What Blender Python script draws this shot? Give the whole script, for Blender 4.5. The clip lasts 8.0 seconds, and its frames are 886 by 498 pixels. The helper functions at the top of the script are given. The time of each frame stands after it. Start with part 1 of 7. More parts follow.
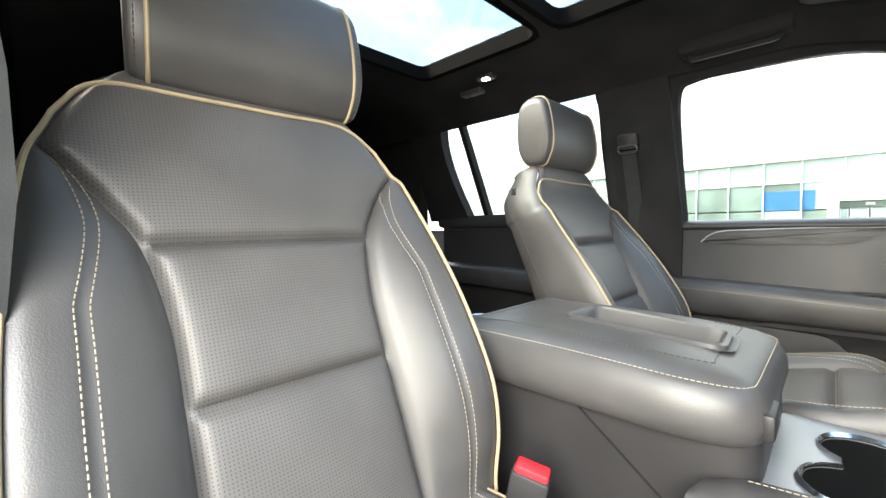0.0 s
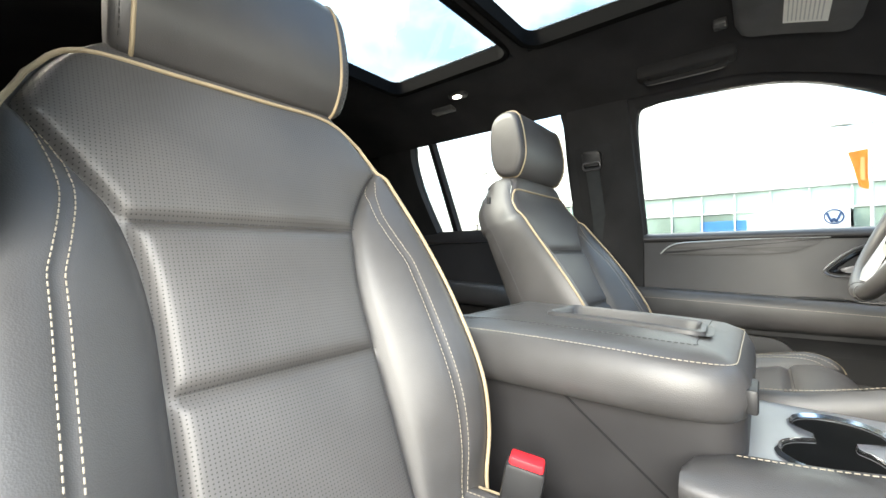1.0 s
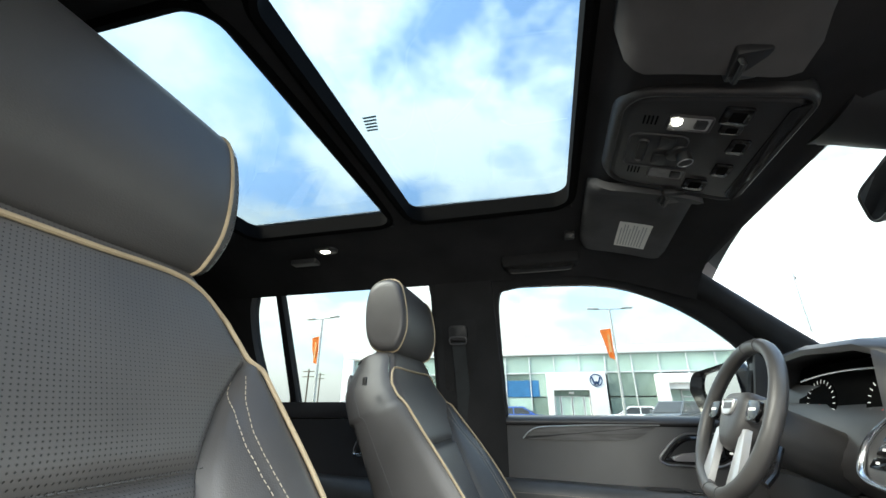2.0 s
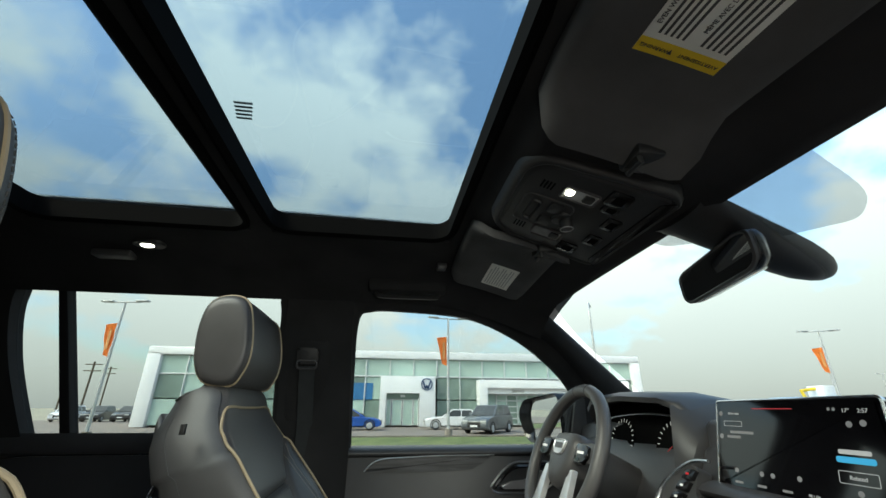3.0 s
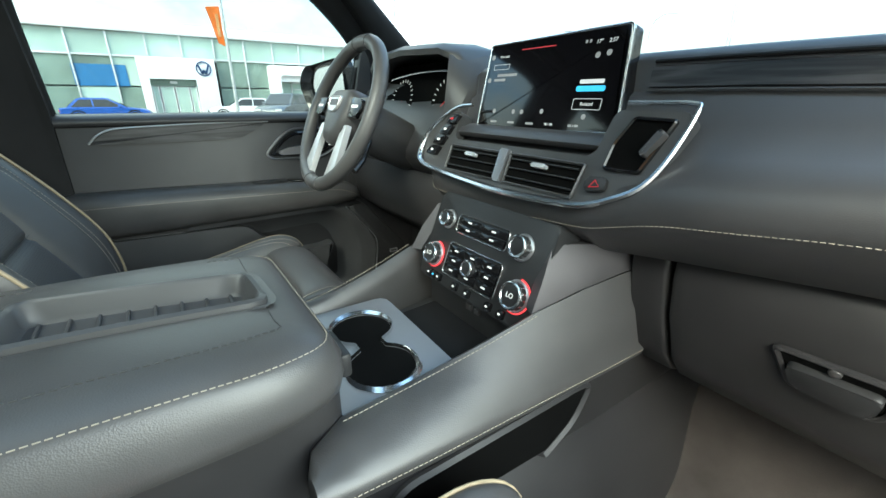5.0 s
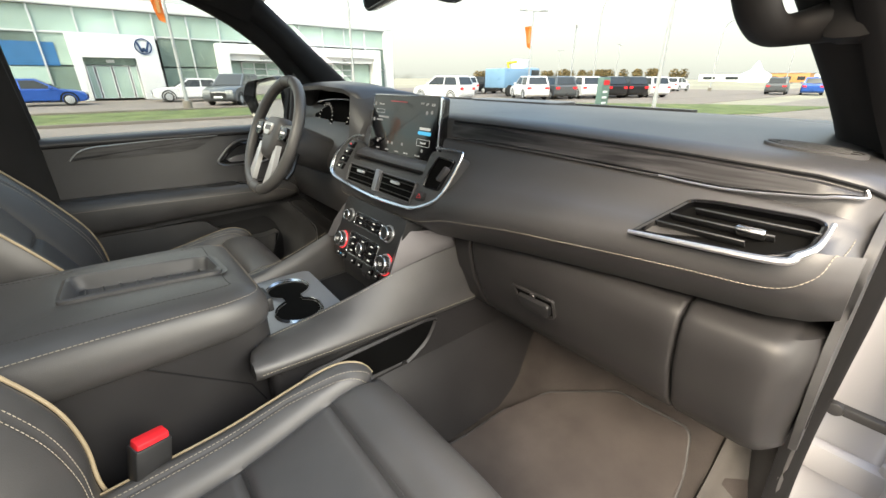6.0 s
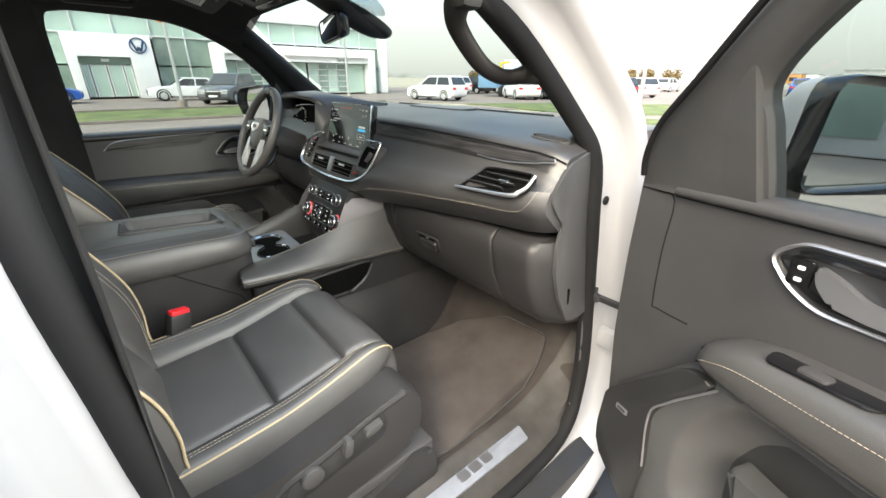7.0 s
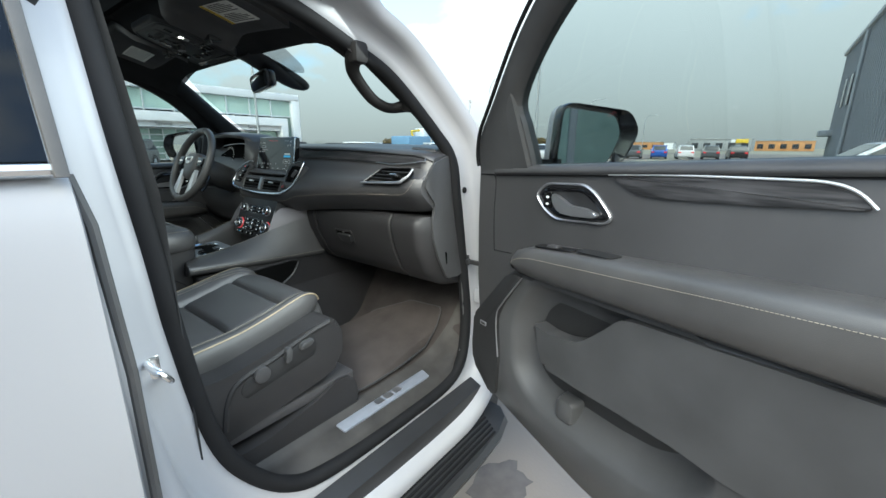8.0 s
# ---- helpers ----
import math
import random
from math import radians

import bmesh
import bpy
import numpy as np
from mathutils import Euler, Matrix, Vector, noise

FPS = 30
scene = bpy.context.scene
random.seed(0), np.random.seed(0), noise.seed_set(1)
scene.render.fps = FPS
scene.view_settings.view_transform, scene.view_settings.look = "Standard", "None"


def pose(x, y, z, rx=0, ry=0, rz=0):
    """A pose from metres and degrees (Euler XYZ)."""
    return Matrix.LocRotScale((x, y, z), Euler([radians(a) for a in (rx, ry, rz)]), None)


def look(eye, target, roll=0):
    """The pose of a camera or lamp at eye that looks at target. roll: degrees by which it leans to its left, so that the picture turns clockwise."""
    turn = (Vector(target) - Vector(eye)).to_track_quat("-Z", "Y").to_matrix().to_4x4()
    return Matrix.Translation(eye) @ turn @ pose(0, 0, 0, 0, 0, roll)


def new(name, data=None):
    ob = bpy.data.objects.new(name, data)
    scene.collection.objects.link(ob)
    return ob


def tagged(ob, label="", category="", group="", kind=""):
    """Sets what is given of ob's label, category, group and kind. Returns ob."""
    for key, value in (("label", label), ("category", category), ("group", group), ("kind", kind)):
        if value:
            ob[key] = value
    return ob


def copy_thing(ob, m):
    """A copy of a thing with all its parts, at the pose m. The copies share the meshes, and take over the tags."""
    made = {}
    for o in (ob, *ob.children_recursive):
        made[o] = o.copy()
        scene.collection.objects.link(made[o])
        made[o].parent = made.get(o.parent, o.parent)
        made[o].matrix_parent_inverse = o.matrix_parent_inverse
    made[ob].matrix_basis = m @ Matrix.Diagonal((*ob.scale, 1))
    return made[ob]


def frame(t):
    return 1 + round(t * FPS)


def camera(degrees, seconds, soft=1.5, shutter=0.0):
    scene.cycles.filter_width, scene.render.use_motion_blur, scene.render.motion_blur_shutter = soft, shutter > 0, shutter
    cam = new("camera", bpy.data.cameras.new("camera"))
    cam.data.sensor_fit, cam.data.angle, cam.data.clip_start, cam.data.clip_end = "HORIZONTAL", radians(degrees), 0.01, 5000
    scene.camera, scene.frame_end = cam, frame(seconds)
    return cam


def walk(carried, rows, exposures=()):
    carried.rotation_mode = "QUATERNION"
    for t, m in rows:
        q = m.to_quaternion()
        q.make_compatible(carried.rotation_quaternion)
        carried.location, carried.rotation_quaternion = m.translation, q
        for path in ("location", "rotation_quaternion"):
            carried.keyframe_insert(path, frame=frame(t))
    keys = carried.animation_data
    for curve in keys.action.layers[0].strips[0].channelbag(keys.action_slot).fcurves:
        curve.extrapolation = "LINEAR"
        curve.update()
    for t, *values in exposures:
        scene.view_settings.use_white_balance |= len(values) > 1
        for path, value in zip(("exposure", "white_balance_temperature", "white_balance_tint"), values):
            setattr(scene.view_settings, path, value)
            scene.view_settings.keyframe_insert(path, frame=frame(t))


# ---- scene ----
cam = camera(95.7, 8.0)
METRES, EYE, TILT, LEAN, TURN = 2.1, 1.42, -5.0, 0.0, 135.0
PATH = [
    (0, (0.662, 0.08, 1.329), (-0.769, -1.313, 1.221), -0.8),
    (0.5, (0.679, 0.098, 1.291), (-0.755, -1.291, 1.18), -0.7),
    (1, (0.69, 0.047, 1.278), (-0.874, -1.2, 1.3), -0.6),
    (1.5, (0.667, -0.049, 1.31), (-1.09, -0.889, 1.766), 0.1),
    (1.7, (0.653, -0.088, 1.334), (-1.129, -0.762, 1.942), 0.1),
    (2.8, (0.605, -0.19, 1.442), (-1.247, -0.064, 2.187), 0.5),
    (3, (0.592, -0.193, 1.456), (-1.247, 0.074, 2.197), 0.2),
    (3.5, (0.561, -0.206, 1.447), (-1.272, 0.328, 2.041), 0.5),
    (4, (0.494, -0.203, 1.407), (-1.341, 0.583, 1.532), 0.6),
    (4.5, (0.434, -0.126, 1.372), (-1.287, 0.801, 0.952), 0.2),
    (5, (0.468, -0.089, 1.377), (-1.073, 0.978, 0.679), 0.2),
    (5.2, (0.509, -0.093, 1.395), (-0.98, 1.023, 0.663), 0.2),
    (6.3, (0.997, -0.159, 1.553), (-0.409, 1.024, 0.763), 0.3),
    (6.5, (1.093, -0.169, 1.568), (-0.311, 1.019, 0.782), 0.6),
    (7, (1.318, -0.254, 1.56), (-0.08, 0.94, 0.773), 0.4),
    (7.5, (1.579, -0.41, 1.503), (0.224, 0.894, 0.823), 0.2),
    (8, (1.694, -0.538, 1.443), (0.503, 0.99, 0.943), 0.4),
]
EXPOSURES = [(0.0, 4.15, 7600, 7), (1.2, 4.15, 7400, 6), (1.7, 3.6, 6900, 4), (2.8, 2.35, 7100, 1), (4.0, 2.3, 6150, -16), (4.6, 2.75, 6000, -16), (5.2, 3.35, 7000, -1), (6.3, 2.85, 7900, 7), (7.0, 2.8, 7400, 4), (7.5, 2.3, 7000, 3), (8.0, 2.05, 6250, -3)]
walk(cam, [(t, look(eye, target, roll)) for t, eye, target, roll in PATH], EXPOSURES)

# ---- light ----
SUN_UP, SUN_ROUND = 40.0, 152.0
world = bpy.data.worlds.new("sky")
scene.world = world
world.use_nodes = True
wn, wl = world.node_tree.nodes, world.node_tree.links
wn.clear()
w_out = wn.new("ShaderNodeOutputWorld")
w_bg = wn.new("ShaderNodeBackground")
w_sky = wn.new("ShaderNodeTexSky")
w_sky.sky_type, w_sky.sun_disc = "NISHITA", False
w_sky.sun_elevation, w_sky.sun_rotation = radians(SUN_UP), radians(SUN_ROUND)
w_sky.dust_density, w_sky.air_density = 2.0, 1.0
w_co = wn.new("ShaderNodeTexCoord")
w_sep = wn.new("ShaderNodeSeparateXYZ")
wl.new(w_co.outputs["Generated"], w_sep.inputs[0])


def wmath(op, a, b=None, c=None):
    nd = wn.new("ShaderNodeMath")
    nd.operation = op
    for k, v in enumerate((a, b, c)):
        if v is None:
            continue
        if isinstance(v, (int, float)):
            nd.inputs[k].default_value = v
        else:
            wl.new(v, nd.inputs[k])
    return nd.outputs[0]


# clouds lie on a flat layer overhead, so they crowd together towards the horizon
up = wmath("MAXIMUM", w_sep.outputs[2], 0.0)
lift = wmath("ADD", up, 0.38)
cx, cy = wmath("DIVIDE", w_sep.outputs[0], lift), wmath("DIVIDE", w_sep.outputs[1], lift)
w_com = wn.new("ShaderNodeCombineXYZ")
wl.new(cx, w_com.inputs[0]), wl.new(cy, w_com.inputs[1])
w_com.inputs[2].default_value = 3.7
w_n1, w_n2 = wn.new("ShaderNodeTexNoise"), wn.new("ShaderNodeTexNoise")
for nd, sc, det, rough in ((w_n1, 1.75, 9.0, 0.55), (w_n2, 0.60, 3.0, 0.5)):
    nd.inputs["Scale"].default_value, nd.inputs["Detail"].default_value, nd.inputs["Roughness"].default_value = sc, det, rough
    wl.new(w_com.outputs[0], nd.inputs["Vector"])
dens = wmath("ADD", wmath("MULTIPLY", w_n1.outputs["Fac"], 0.75), wmath("MULTIPLY", w_n2.outputs["Fac"], 0.25))
haze = wmath("SUBTRACT", 1.0, wmath("MINIMUM", wmath("MULTIPLY", up, 2.1), 1.0))
dens = wmath("ADD", dens, wmath("MULTIPLY", haze, 0.19))
w_ramp = wn.new("ShaderNodeValToRGB")
w_ramp.color_ramp.elements[0].position, w_ramp.color_ramp.elements[1].position = 0.505, 0.575
w_ramp.color_ramp.elements[0].color, w_ramp.color_ramp.elements[1].color = (0, 0, 0, 1), (1, 1, 1, 1)
wl.new(dens, w_ramp.inputs[0])
w_shade = wn.new("ShaderNodeMix")
w_shade.data_type = "RGBA"
wl.new(w_n2.outputs["Fac"], w_shade.inputs[0])
w_shade.inputs[6].default_value, w_shade.inputs[7].default_value = (5.9, 6.0, 6.25, 1), (4.5, 4.6, 4.9, 1)
w_mix = wn.new("ShaderNodeMix")
w_mix.data_type = "RGBA"
wl.new(wmath("MULTIPLY", w_ramp.outputs[0], 0.93), w_mix.inputs[0])
w_blue = wn.new("ShaderNodeVectorMath")
w_blue.operation = "SCALE"
w_blue.inputs[3].default_value = 1.5
wl.new(w_sky.outputs[0], w_blue.inputs[0])
wl.new(w_blue.outputs[0], w_mix.inputs[6]), wl.new(w_shade.outputs[2], w_mix.inputs[7])
# thin haze dims the clouds low over the horizon
w_dim = wn.new("ShaderNodeVectorMath")
w_dim.operation = "SCALE"
wl.new(w_mix.outputs[2], w_dim.inputs[0])
wl.new(wmath("ADD", wmath("MULTIPLY", wmath("MINIMUM", wmath("MULTIPLY", up, 1.05), 1.0), 0.95), 0.29), w_dim.inputs[3])
wl.new(w_dim.outputs[0], w_bg.inputs[0])
w_bg.inputs[1].default_value = 0.13
wl.new(w_bg.outputs[0], w_out.inputs[0])

sun = new("sun", bpy.data.lights.new("sun", "SUN"))
sun.data.energy, sun.data.angle, sun.data.color = 0.66, radians(35), (1.0, 0.96, 0.9)
a, e = radians(SUN_ROUND), radians(SUN_UP)
sun_way = Vector((math.sin(a) * math.cos(e), math.cos(a) * math.cos(e), math.sin(e)))
sun.matrix_world = look(sun_way * 50, (0, 0, 0))


# added area lamp in the open doorway, lifts the seats above the sky's own light
door_fill = new("doorway_daylight", bpy.data.lights.new("doorway_daylight", "AREA"))
door_fill.data.shape, door_fill.data.size, door_fill.data.size_y, door_fill.data.energy, door_fill.data.color = "RECTANGLE", 0.75, 0.80, 1.1, (0.98, 0.99, 1.0)
door_fill.matrix_world = look((1.0, 0.12, 1.45), (0.30, -0.22, 1.0))
door_fill.data.spread = radians(110)


# ---- materials ----
def mat(name, base, rough=0.5, metal=0.0, var=0.12, s1=6.0, s2=400.0, bump=0.1, dist=0.001, spec=0.5, coat=0.0, kind="noise", rvar=0.08, tint=None, per=0.0):
    m = bpy.data.materials.new(name)
    m.use_nodes = True
    nt = m.node_tree
    n, l = nt.nodes, nt.links
    p = n["Principled BSDF"]
    p.inputs["Roughness"].default_value, p.inputs["Metallic"].default_value = rough, metal
    p.inputs["Specular IOR Level"].default_value, p.inputs["Coat Weight"].default_value = spec, coat
    p.inputs["Coat Roughness"].default_value = 0.08
    co = n.new("ShaderNodeTexCoord")
    big = n.new("ShaderNodeTexNoise")
    big.inputs["Scale"].default_value, big.inputs["Detail"].default_value = s1, 6.0
    l.new(co.outputs["Object"], big.inputs["Vector"])
    mx = n.new("ShaderNodeMix")
    mx.data_type = "RGBA"
    b2 = tint or base
    mx.inputs[6].default_value = (*[min(1.0, c * (1 - var)) for c in base], 1)
    mx.inputs[7].default_value = (*[min(1.0, c * (1 + var)) for c in b2], 1)
    ramp = n.new("ShaderNodeValToRGB")
    ramp.color_ramp.elements[0].position, ramp.color_ramp.elements[1].position = 0.3, 0.7
    l.new(big.outputs["Fac"], ramp.inputs[0])
    l.new(ramp.outputs[0], mx.inputs[0])
    col = mx.outputs[2]
    if per:
        inf = n.new("ShaderNodeObjectInfo")
        hs = n.new("ShaderNodeHueSaturation")
        mr = n.new("ShaderNodeMapRange")
        mr.inputs["To Min"].default_value, mr.inputs["To Max"].default_value = 1 - per, 1 + per
        l.new(inf.outputs["Random"], mr.inputs["Value"]), l.new(mr.outputs[0], hs.inputs["Value"])
        l.new(col, hs.inputs["Color"])
        col = hs.outputs[0]
    rr = n.new("ShaderNodeMapRange")
    rr.inputs["To Min"].default_value, rr.inputs["To Max"].default_value = max(0.02, rough - rvar), min(1.0, rough + rvar)
    l.new(big.outputs["Fac"], rr.inputs["Value"]), l.new(rr.outputs[0], p.inputs["Roughness"])
    if bump:
        if kind == "pebble":
            fine = n.new("ShaderNodeTexVoronoi")
            fine.inputs["Scale"].default_value = s2
            h = fine.outputs["Distance"]
        else:
            fine = n.new("ShaderNodeTexNoise")
            fine.inputs["Scale"].default_value, fine.inputs["Detail"].default_value = s2, 3.0
            h = fine.outputs["Fac"]
        l.new(co.outputs["Object"], fine.inputs["Vector"])
        bp = n.new("ShaderNodeBump")
        bp.inputs["Strength"].default_value, bp.inputs["Distance"].default_value = bump, dist
        if kind == "perf":
            # rows of small round holes, staggered
            u = n.new("ShaderNodeUVMap")
            sp = n.new("ShaderNodeSeparateXYZ")
            l.new(u.outputs[0], sp.inputs[0])

            def mth(op, x, y=0.0):
                q = n.new("ShaderNodeMath")
                q.operation = op
                for k, v in enumerate((x, y)):
                    if isinstance(v, (int, float)):
                        q.inputs[k].default_value = v
                    else:
                        l.new(v, q.inputs[k])
                return q.outputs[0]
            k = math.pi / 0.0040
            sa = mth("SINE", mth("MULTIPLY", mth("ADD", sp.outputs[0], sp.outputs[1]), k))
            sb = mth("SINE", mth("MULTIPLY", mth("SUBTRACT", sp.outputs[0], sp.outputs[1]), k))
            dots = mth("MULTIPLY", sa, sb)
            hole = n.new("ShaderNodeMapRange")
            hole.interpolation_type = "SMOOTHSTEP"
            hole.inputs["From Min"].default_value, hole.inputs["From Max"].default_value = 0.60, 0.88
            l.new(dots, hole.inputs["Value"])
            dark = n.new("ShaderNodeMix")
            dark.data_type = "RGBA"
            l.new(hole.outputs[0], dark.inputs[0]), l.new(col, dark.inputs[6])
            dark.inputs[7].default_value = (0.012, 0.012, 0.012, 1)
            col = dark.outputs[2]
            h = mth("SUBTRACT", mth("MULTIPLY", h, 0.3), hole.outputs[0])
        l.new(h, bp.inputs["Height"]), l.new(bp.outputs[0], p.inputs["Normal"])
    l.new(col, p.inputs["Base Color"])
    return m


def glow(name, color, strength):
    m = bpy.data.materials.new(name)
    m.use_nodes = True
    p = m.node_tree.nodes["Principled BSDF"]
    p.inputs["Base Color"].default_value = (*color, 1)
    p.inputs["Emission Color"].default_value, p.inputs["Emission Strength"].default_value = (*color, 1), strength
    return m


def glass(name, tint, gloss=0.06, edge=0.7):
    m = bpy.data.materials.new(name)
    m.use_nodes = True
    nt = m.node_tree
    n, l = nt.nodes, nt.links
    n.clear()
    o, mx, tr, gl, fr, pw, ml = (n.new("ShaderNode" + k) for k in ("OutputMaterial", "MixShader", "BsdfTransparent", "BsdfGlossy", "LayerWeight", "Math", "Math"))
    tr.inputs[0].default_value = (*tint, 1)
    gl.inputs["Roughness"].default_value = 0.01
    pw.operation, ml.operation = "POWER", "MULTIPLY_ADD"
    pw.inputs[1].default_value, ml.inputs[1].default_value, ml.inputs[2].default_value = 4.0, edge, gloss * 0.5
    fr.inputs["Blend"].default_value = 0.5
    l.new(fr.outputs["Facing"], pw.inputs[0]), l.new(pw.outputs[0], ml.inputs[0]), l.new(ml.outputs[0], mx.inputs[0]), l.new(tr.outputs[0], mx.inputs[1]), l.new(gl.outputs[0], mx.inputs[2]), l.new(mx.outputs[0], o.inputs[0])
    return m


def wood_mat():
    m = mat("dark_wood", (0.035, 0.033, 0.033), 0.42, var=0.5, s1=8, s2=300, bump=0.05)
    nt = m.node_tree
    n, l = nt.nodes, nt.links
    co, mp, wv = n.new("ShaderNodeTexCoord"), n.new("ShaderNodeMapping"), n.new("ShaderNodeTexNoise")
    mp.inputs["Scale"].default_value = (7, 7, 110)
    wv.inputs["Scale"].default_value, wv.inputs["Detail"].default_value, wv.inputs["Distortion"].default_value = 1.0, 8.0, 0.8
    l.new(co.outputs["Object"], mp.inputs[0]), l.new(mp.outputs[0], wv.inputs["Vector"])
    rp = n.new("ShaderNodeValToRGB")
    rp.color_ramp.elements[0].position, rp.color_ramp.elements[1].position = 0.35, 0.65
    rp.color_ramp.elements[0].color, rp.color_ramp.elements[1].color = (0.010, 0.010, 0.011, 1), (0.065, 0.063, 0.067, 1)
    l.new(wv.outputs["Fac"], rp.inputs[0]), l.new(rp.outputs[0], n["Principled BSDF"].inputs["Base Color"])
    return m


LEATHER = mat("black_leather", (0.060, 0.058, 0.058), 0.42, var=0.15, s1=9, s2=700, bump=0.22, dist=0.0006, kind="pebble", spec=0.62)
PERF = mat("perforated_leather", (0.076, 0.073, 0.072), 0.45, var=0.12, s1=9, s2=500, bump=0.45, dist=0.0006, kind="perf", spec=0.5)
CHEEK = mat("satin_cheek", (0.095, 0.089, 0.094), 0.40, metal=0.5, var=0.05, s1=14, s2=900, bump=0.05)
VINYL = mat("dash_vinyl", (0.047, 0.046, 0.048), 0.43, var=0.12, s1=7, s2=900, bump=0.12, dist=0.0005, kind="pebble", spec=0.6)
DARKGREY = mat("dark_grey_plastic", (0.026, 0.025, 0.026), 0.45, var=0.15, s1=8, s2=1200, bump=0.1, dist=0.0004, kind="pebble", spec=0.35)
GRIP = mat("black_grip_plastic", (0.014, 0.013, 0.013), 0.6, var=0.15, s1=8, s2=1200, bump=0.2, dist=0.0004, kind="pebble", spec=0.3)
PLASTIC = mat("hard_plastic", (0.054, 0.054, 0.056), 0.40, var=0.15, s1=8, s2=1200, bump=0.12, dist=0.0004, kind="pebble")
DARKPL = mat("dark_plastic", (0.020, 0.020, 0.021), 0.45, var=0.15, s1=10, s2=800, bump=0.1)
PIANO = mat("gloss_black", (0.008, 0.008, 0.009), 0.12, var=0.1, s1=20, bump=0, rvar=0.05)
PIPING = mat("cream_piping", (0.36, 0.285, 0.185), 0.55, var=0.12, s1=30, s2=900, bump=0.2)
THREAD = mat("pale_thread", (0.34, 0.30, 0.24), 0.7, var=0.15, s1=60, bump=0)
DKTHREAD = mat("dark_thread", (0.05, 0.05, 0.05), 0.7, var=0.15, s1=60, bump=0)
CHROME = mat("chrome", (0.80, 0.81, 0.82), 0.22, metal=1.0, var=0.03, s1=10, bump=0, rvar=0.06)
SATIN = mat("satin_silver", (0.42, 0.42, 0.44), 0.34, metal=0.85, var=0.05, s1=14, s2=900, bump=0.05)
GREYSILVER = mat("grey_silver_trim", (0.075, 0.072, 0.075), 0.45, metal=0.3, var=0.05, s1=14, s2=900, bump=0.05)
# near-black: real trim, and flat plates that hold a recess's shade as colour
BLACK_TRIM_SHADE = mat("black_trim_and_shade", (0.004, 0.004, 0.004), 0.9, var=0.15, s1=14, s2=500, bump=0.1, spec=0.05)
TREAD = mat("brushed_tread_metal", (0.20, 0.215, 0.25), 0.45, metal=0.0, var=0.08, s1=30, s2=900, bump=0.08)
PLATE_SILVER = mat("pale_satin_plate", (0.30, 0.31, 0.33), 0.38, metal=0.6, var=0.05, s1=14, s2=900, bump=0.05)
CLOTH = mat("black_headliner", (0.028, 0.028, 0.029), 0.95, var=0.2, s1=6, s2=1500, bump=0.4, dist=0.0005, spec=0.1)
CARPET = mat("dark_carpet", (0.050, 0.044, 0.042), 0.97, var=0.25, s1=10, s2=900, bump=0.9, dist=0.002, spec=0.1)
MAT_M = mat("floor_mat_pile", (0.072, 0.063, 0.060), 0.97, var=0.2, s1=7, s2=700, bump=0.9, dist=0.002, spec=0.1)
SILL_M = mat("scuffed_sill_plastic", (0.046, 0.043, 0.041), 0.62, var=0.35, s1=9, s2=260, bump=0.35, dist=0.0008, spec=0.25)
RUBBER = mat("seal_rubber", (0.010, 0.010, 0.011), 0.75, var=0.15, s1=14, s2=500, bump=0.1, spec=0.2)
PAINT = mat("white_paint", (0.37, 0.37, 0.385), 0.42, var=0.02, s1=3, s2=60, bump=0, coat=0.2, rvar=0.05)
RED = mat("red_plastic", (0.75, 0.02, 0.03), 0.4, var=0.1, s1=30, bump=0)
PAPER = mat("label_paper", (0.72, 0.72, 0.68), 0.6, var=0.05, s1=30, bump=0)
YELLOW = mat("label_yellow", (0.75, 0.52, 0.03), 0.55, var=0.06, s1=30, bump=0)
INK = mat("label_ink", (0.06, 0.06, 0.06), 0.7, var=0.1, s1=30, bump=0)
BRIGHT = mat("bright_satin_metal", (0.60, 0.61, 0.62), 0.32, metal=0.55, var=0.04, s1=14, bump=0)
GREYSEAL = mat("grey_seal_strip", (0.085, 0.082, 0.08), 0.6, var=0.12, s1=12, s2=500, bump=0.1)
WEBBING = mat("belt_webbing", (0.026, 0.029, 0.031), 0.8, var=0.2, s1=20, s2=900, bump=0.6, dist=0.0006, spec=0.3)
WOOD = wood_mat()
WHITEINK = glow("lit_marking", (0.6, 0.6, 0.6), 0.12)
LAMP = glow("lamp_lens", (1.0, 0.97, 0.9), 1.8)
LENS = mat("clear_lens", (0.45, 0.46, 0.46), 0.2, var=0.1, s1=60, s2=400, bump=0.3)
DIMLENS = mat("unlit_lens", (0.20, 0.20, 0.20), 0.2, var=0.15, s1=60, s2=400, bump=0.3)
MIRROR = mat("mirror_glass", (0.85, 0.87, 0.88), 0.015, metal=1.0, var=0.01, bump=0, rvar=0.004)
PANE = glass("window_glass", (0.66, 0.70, 0.695))
SHIELD = glass("windscreen_glass", (0.72, 0.755, 0.75), 0.006, 0.0)
ROOFGLASS = glass("roof_glass", (0.43, 0.495, 0.525))
DARKGLASS = glass("privacy_glass", (0.05, 0.05, 0.055), 0.06, 0.15)

C = -0.03  # the car's middle line


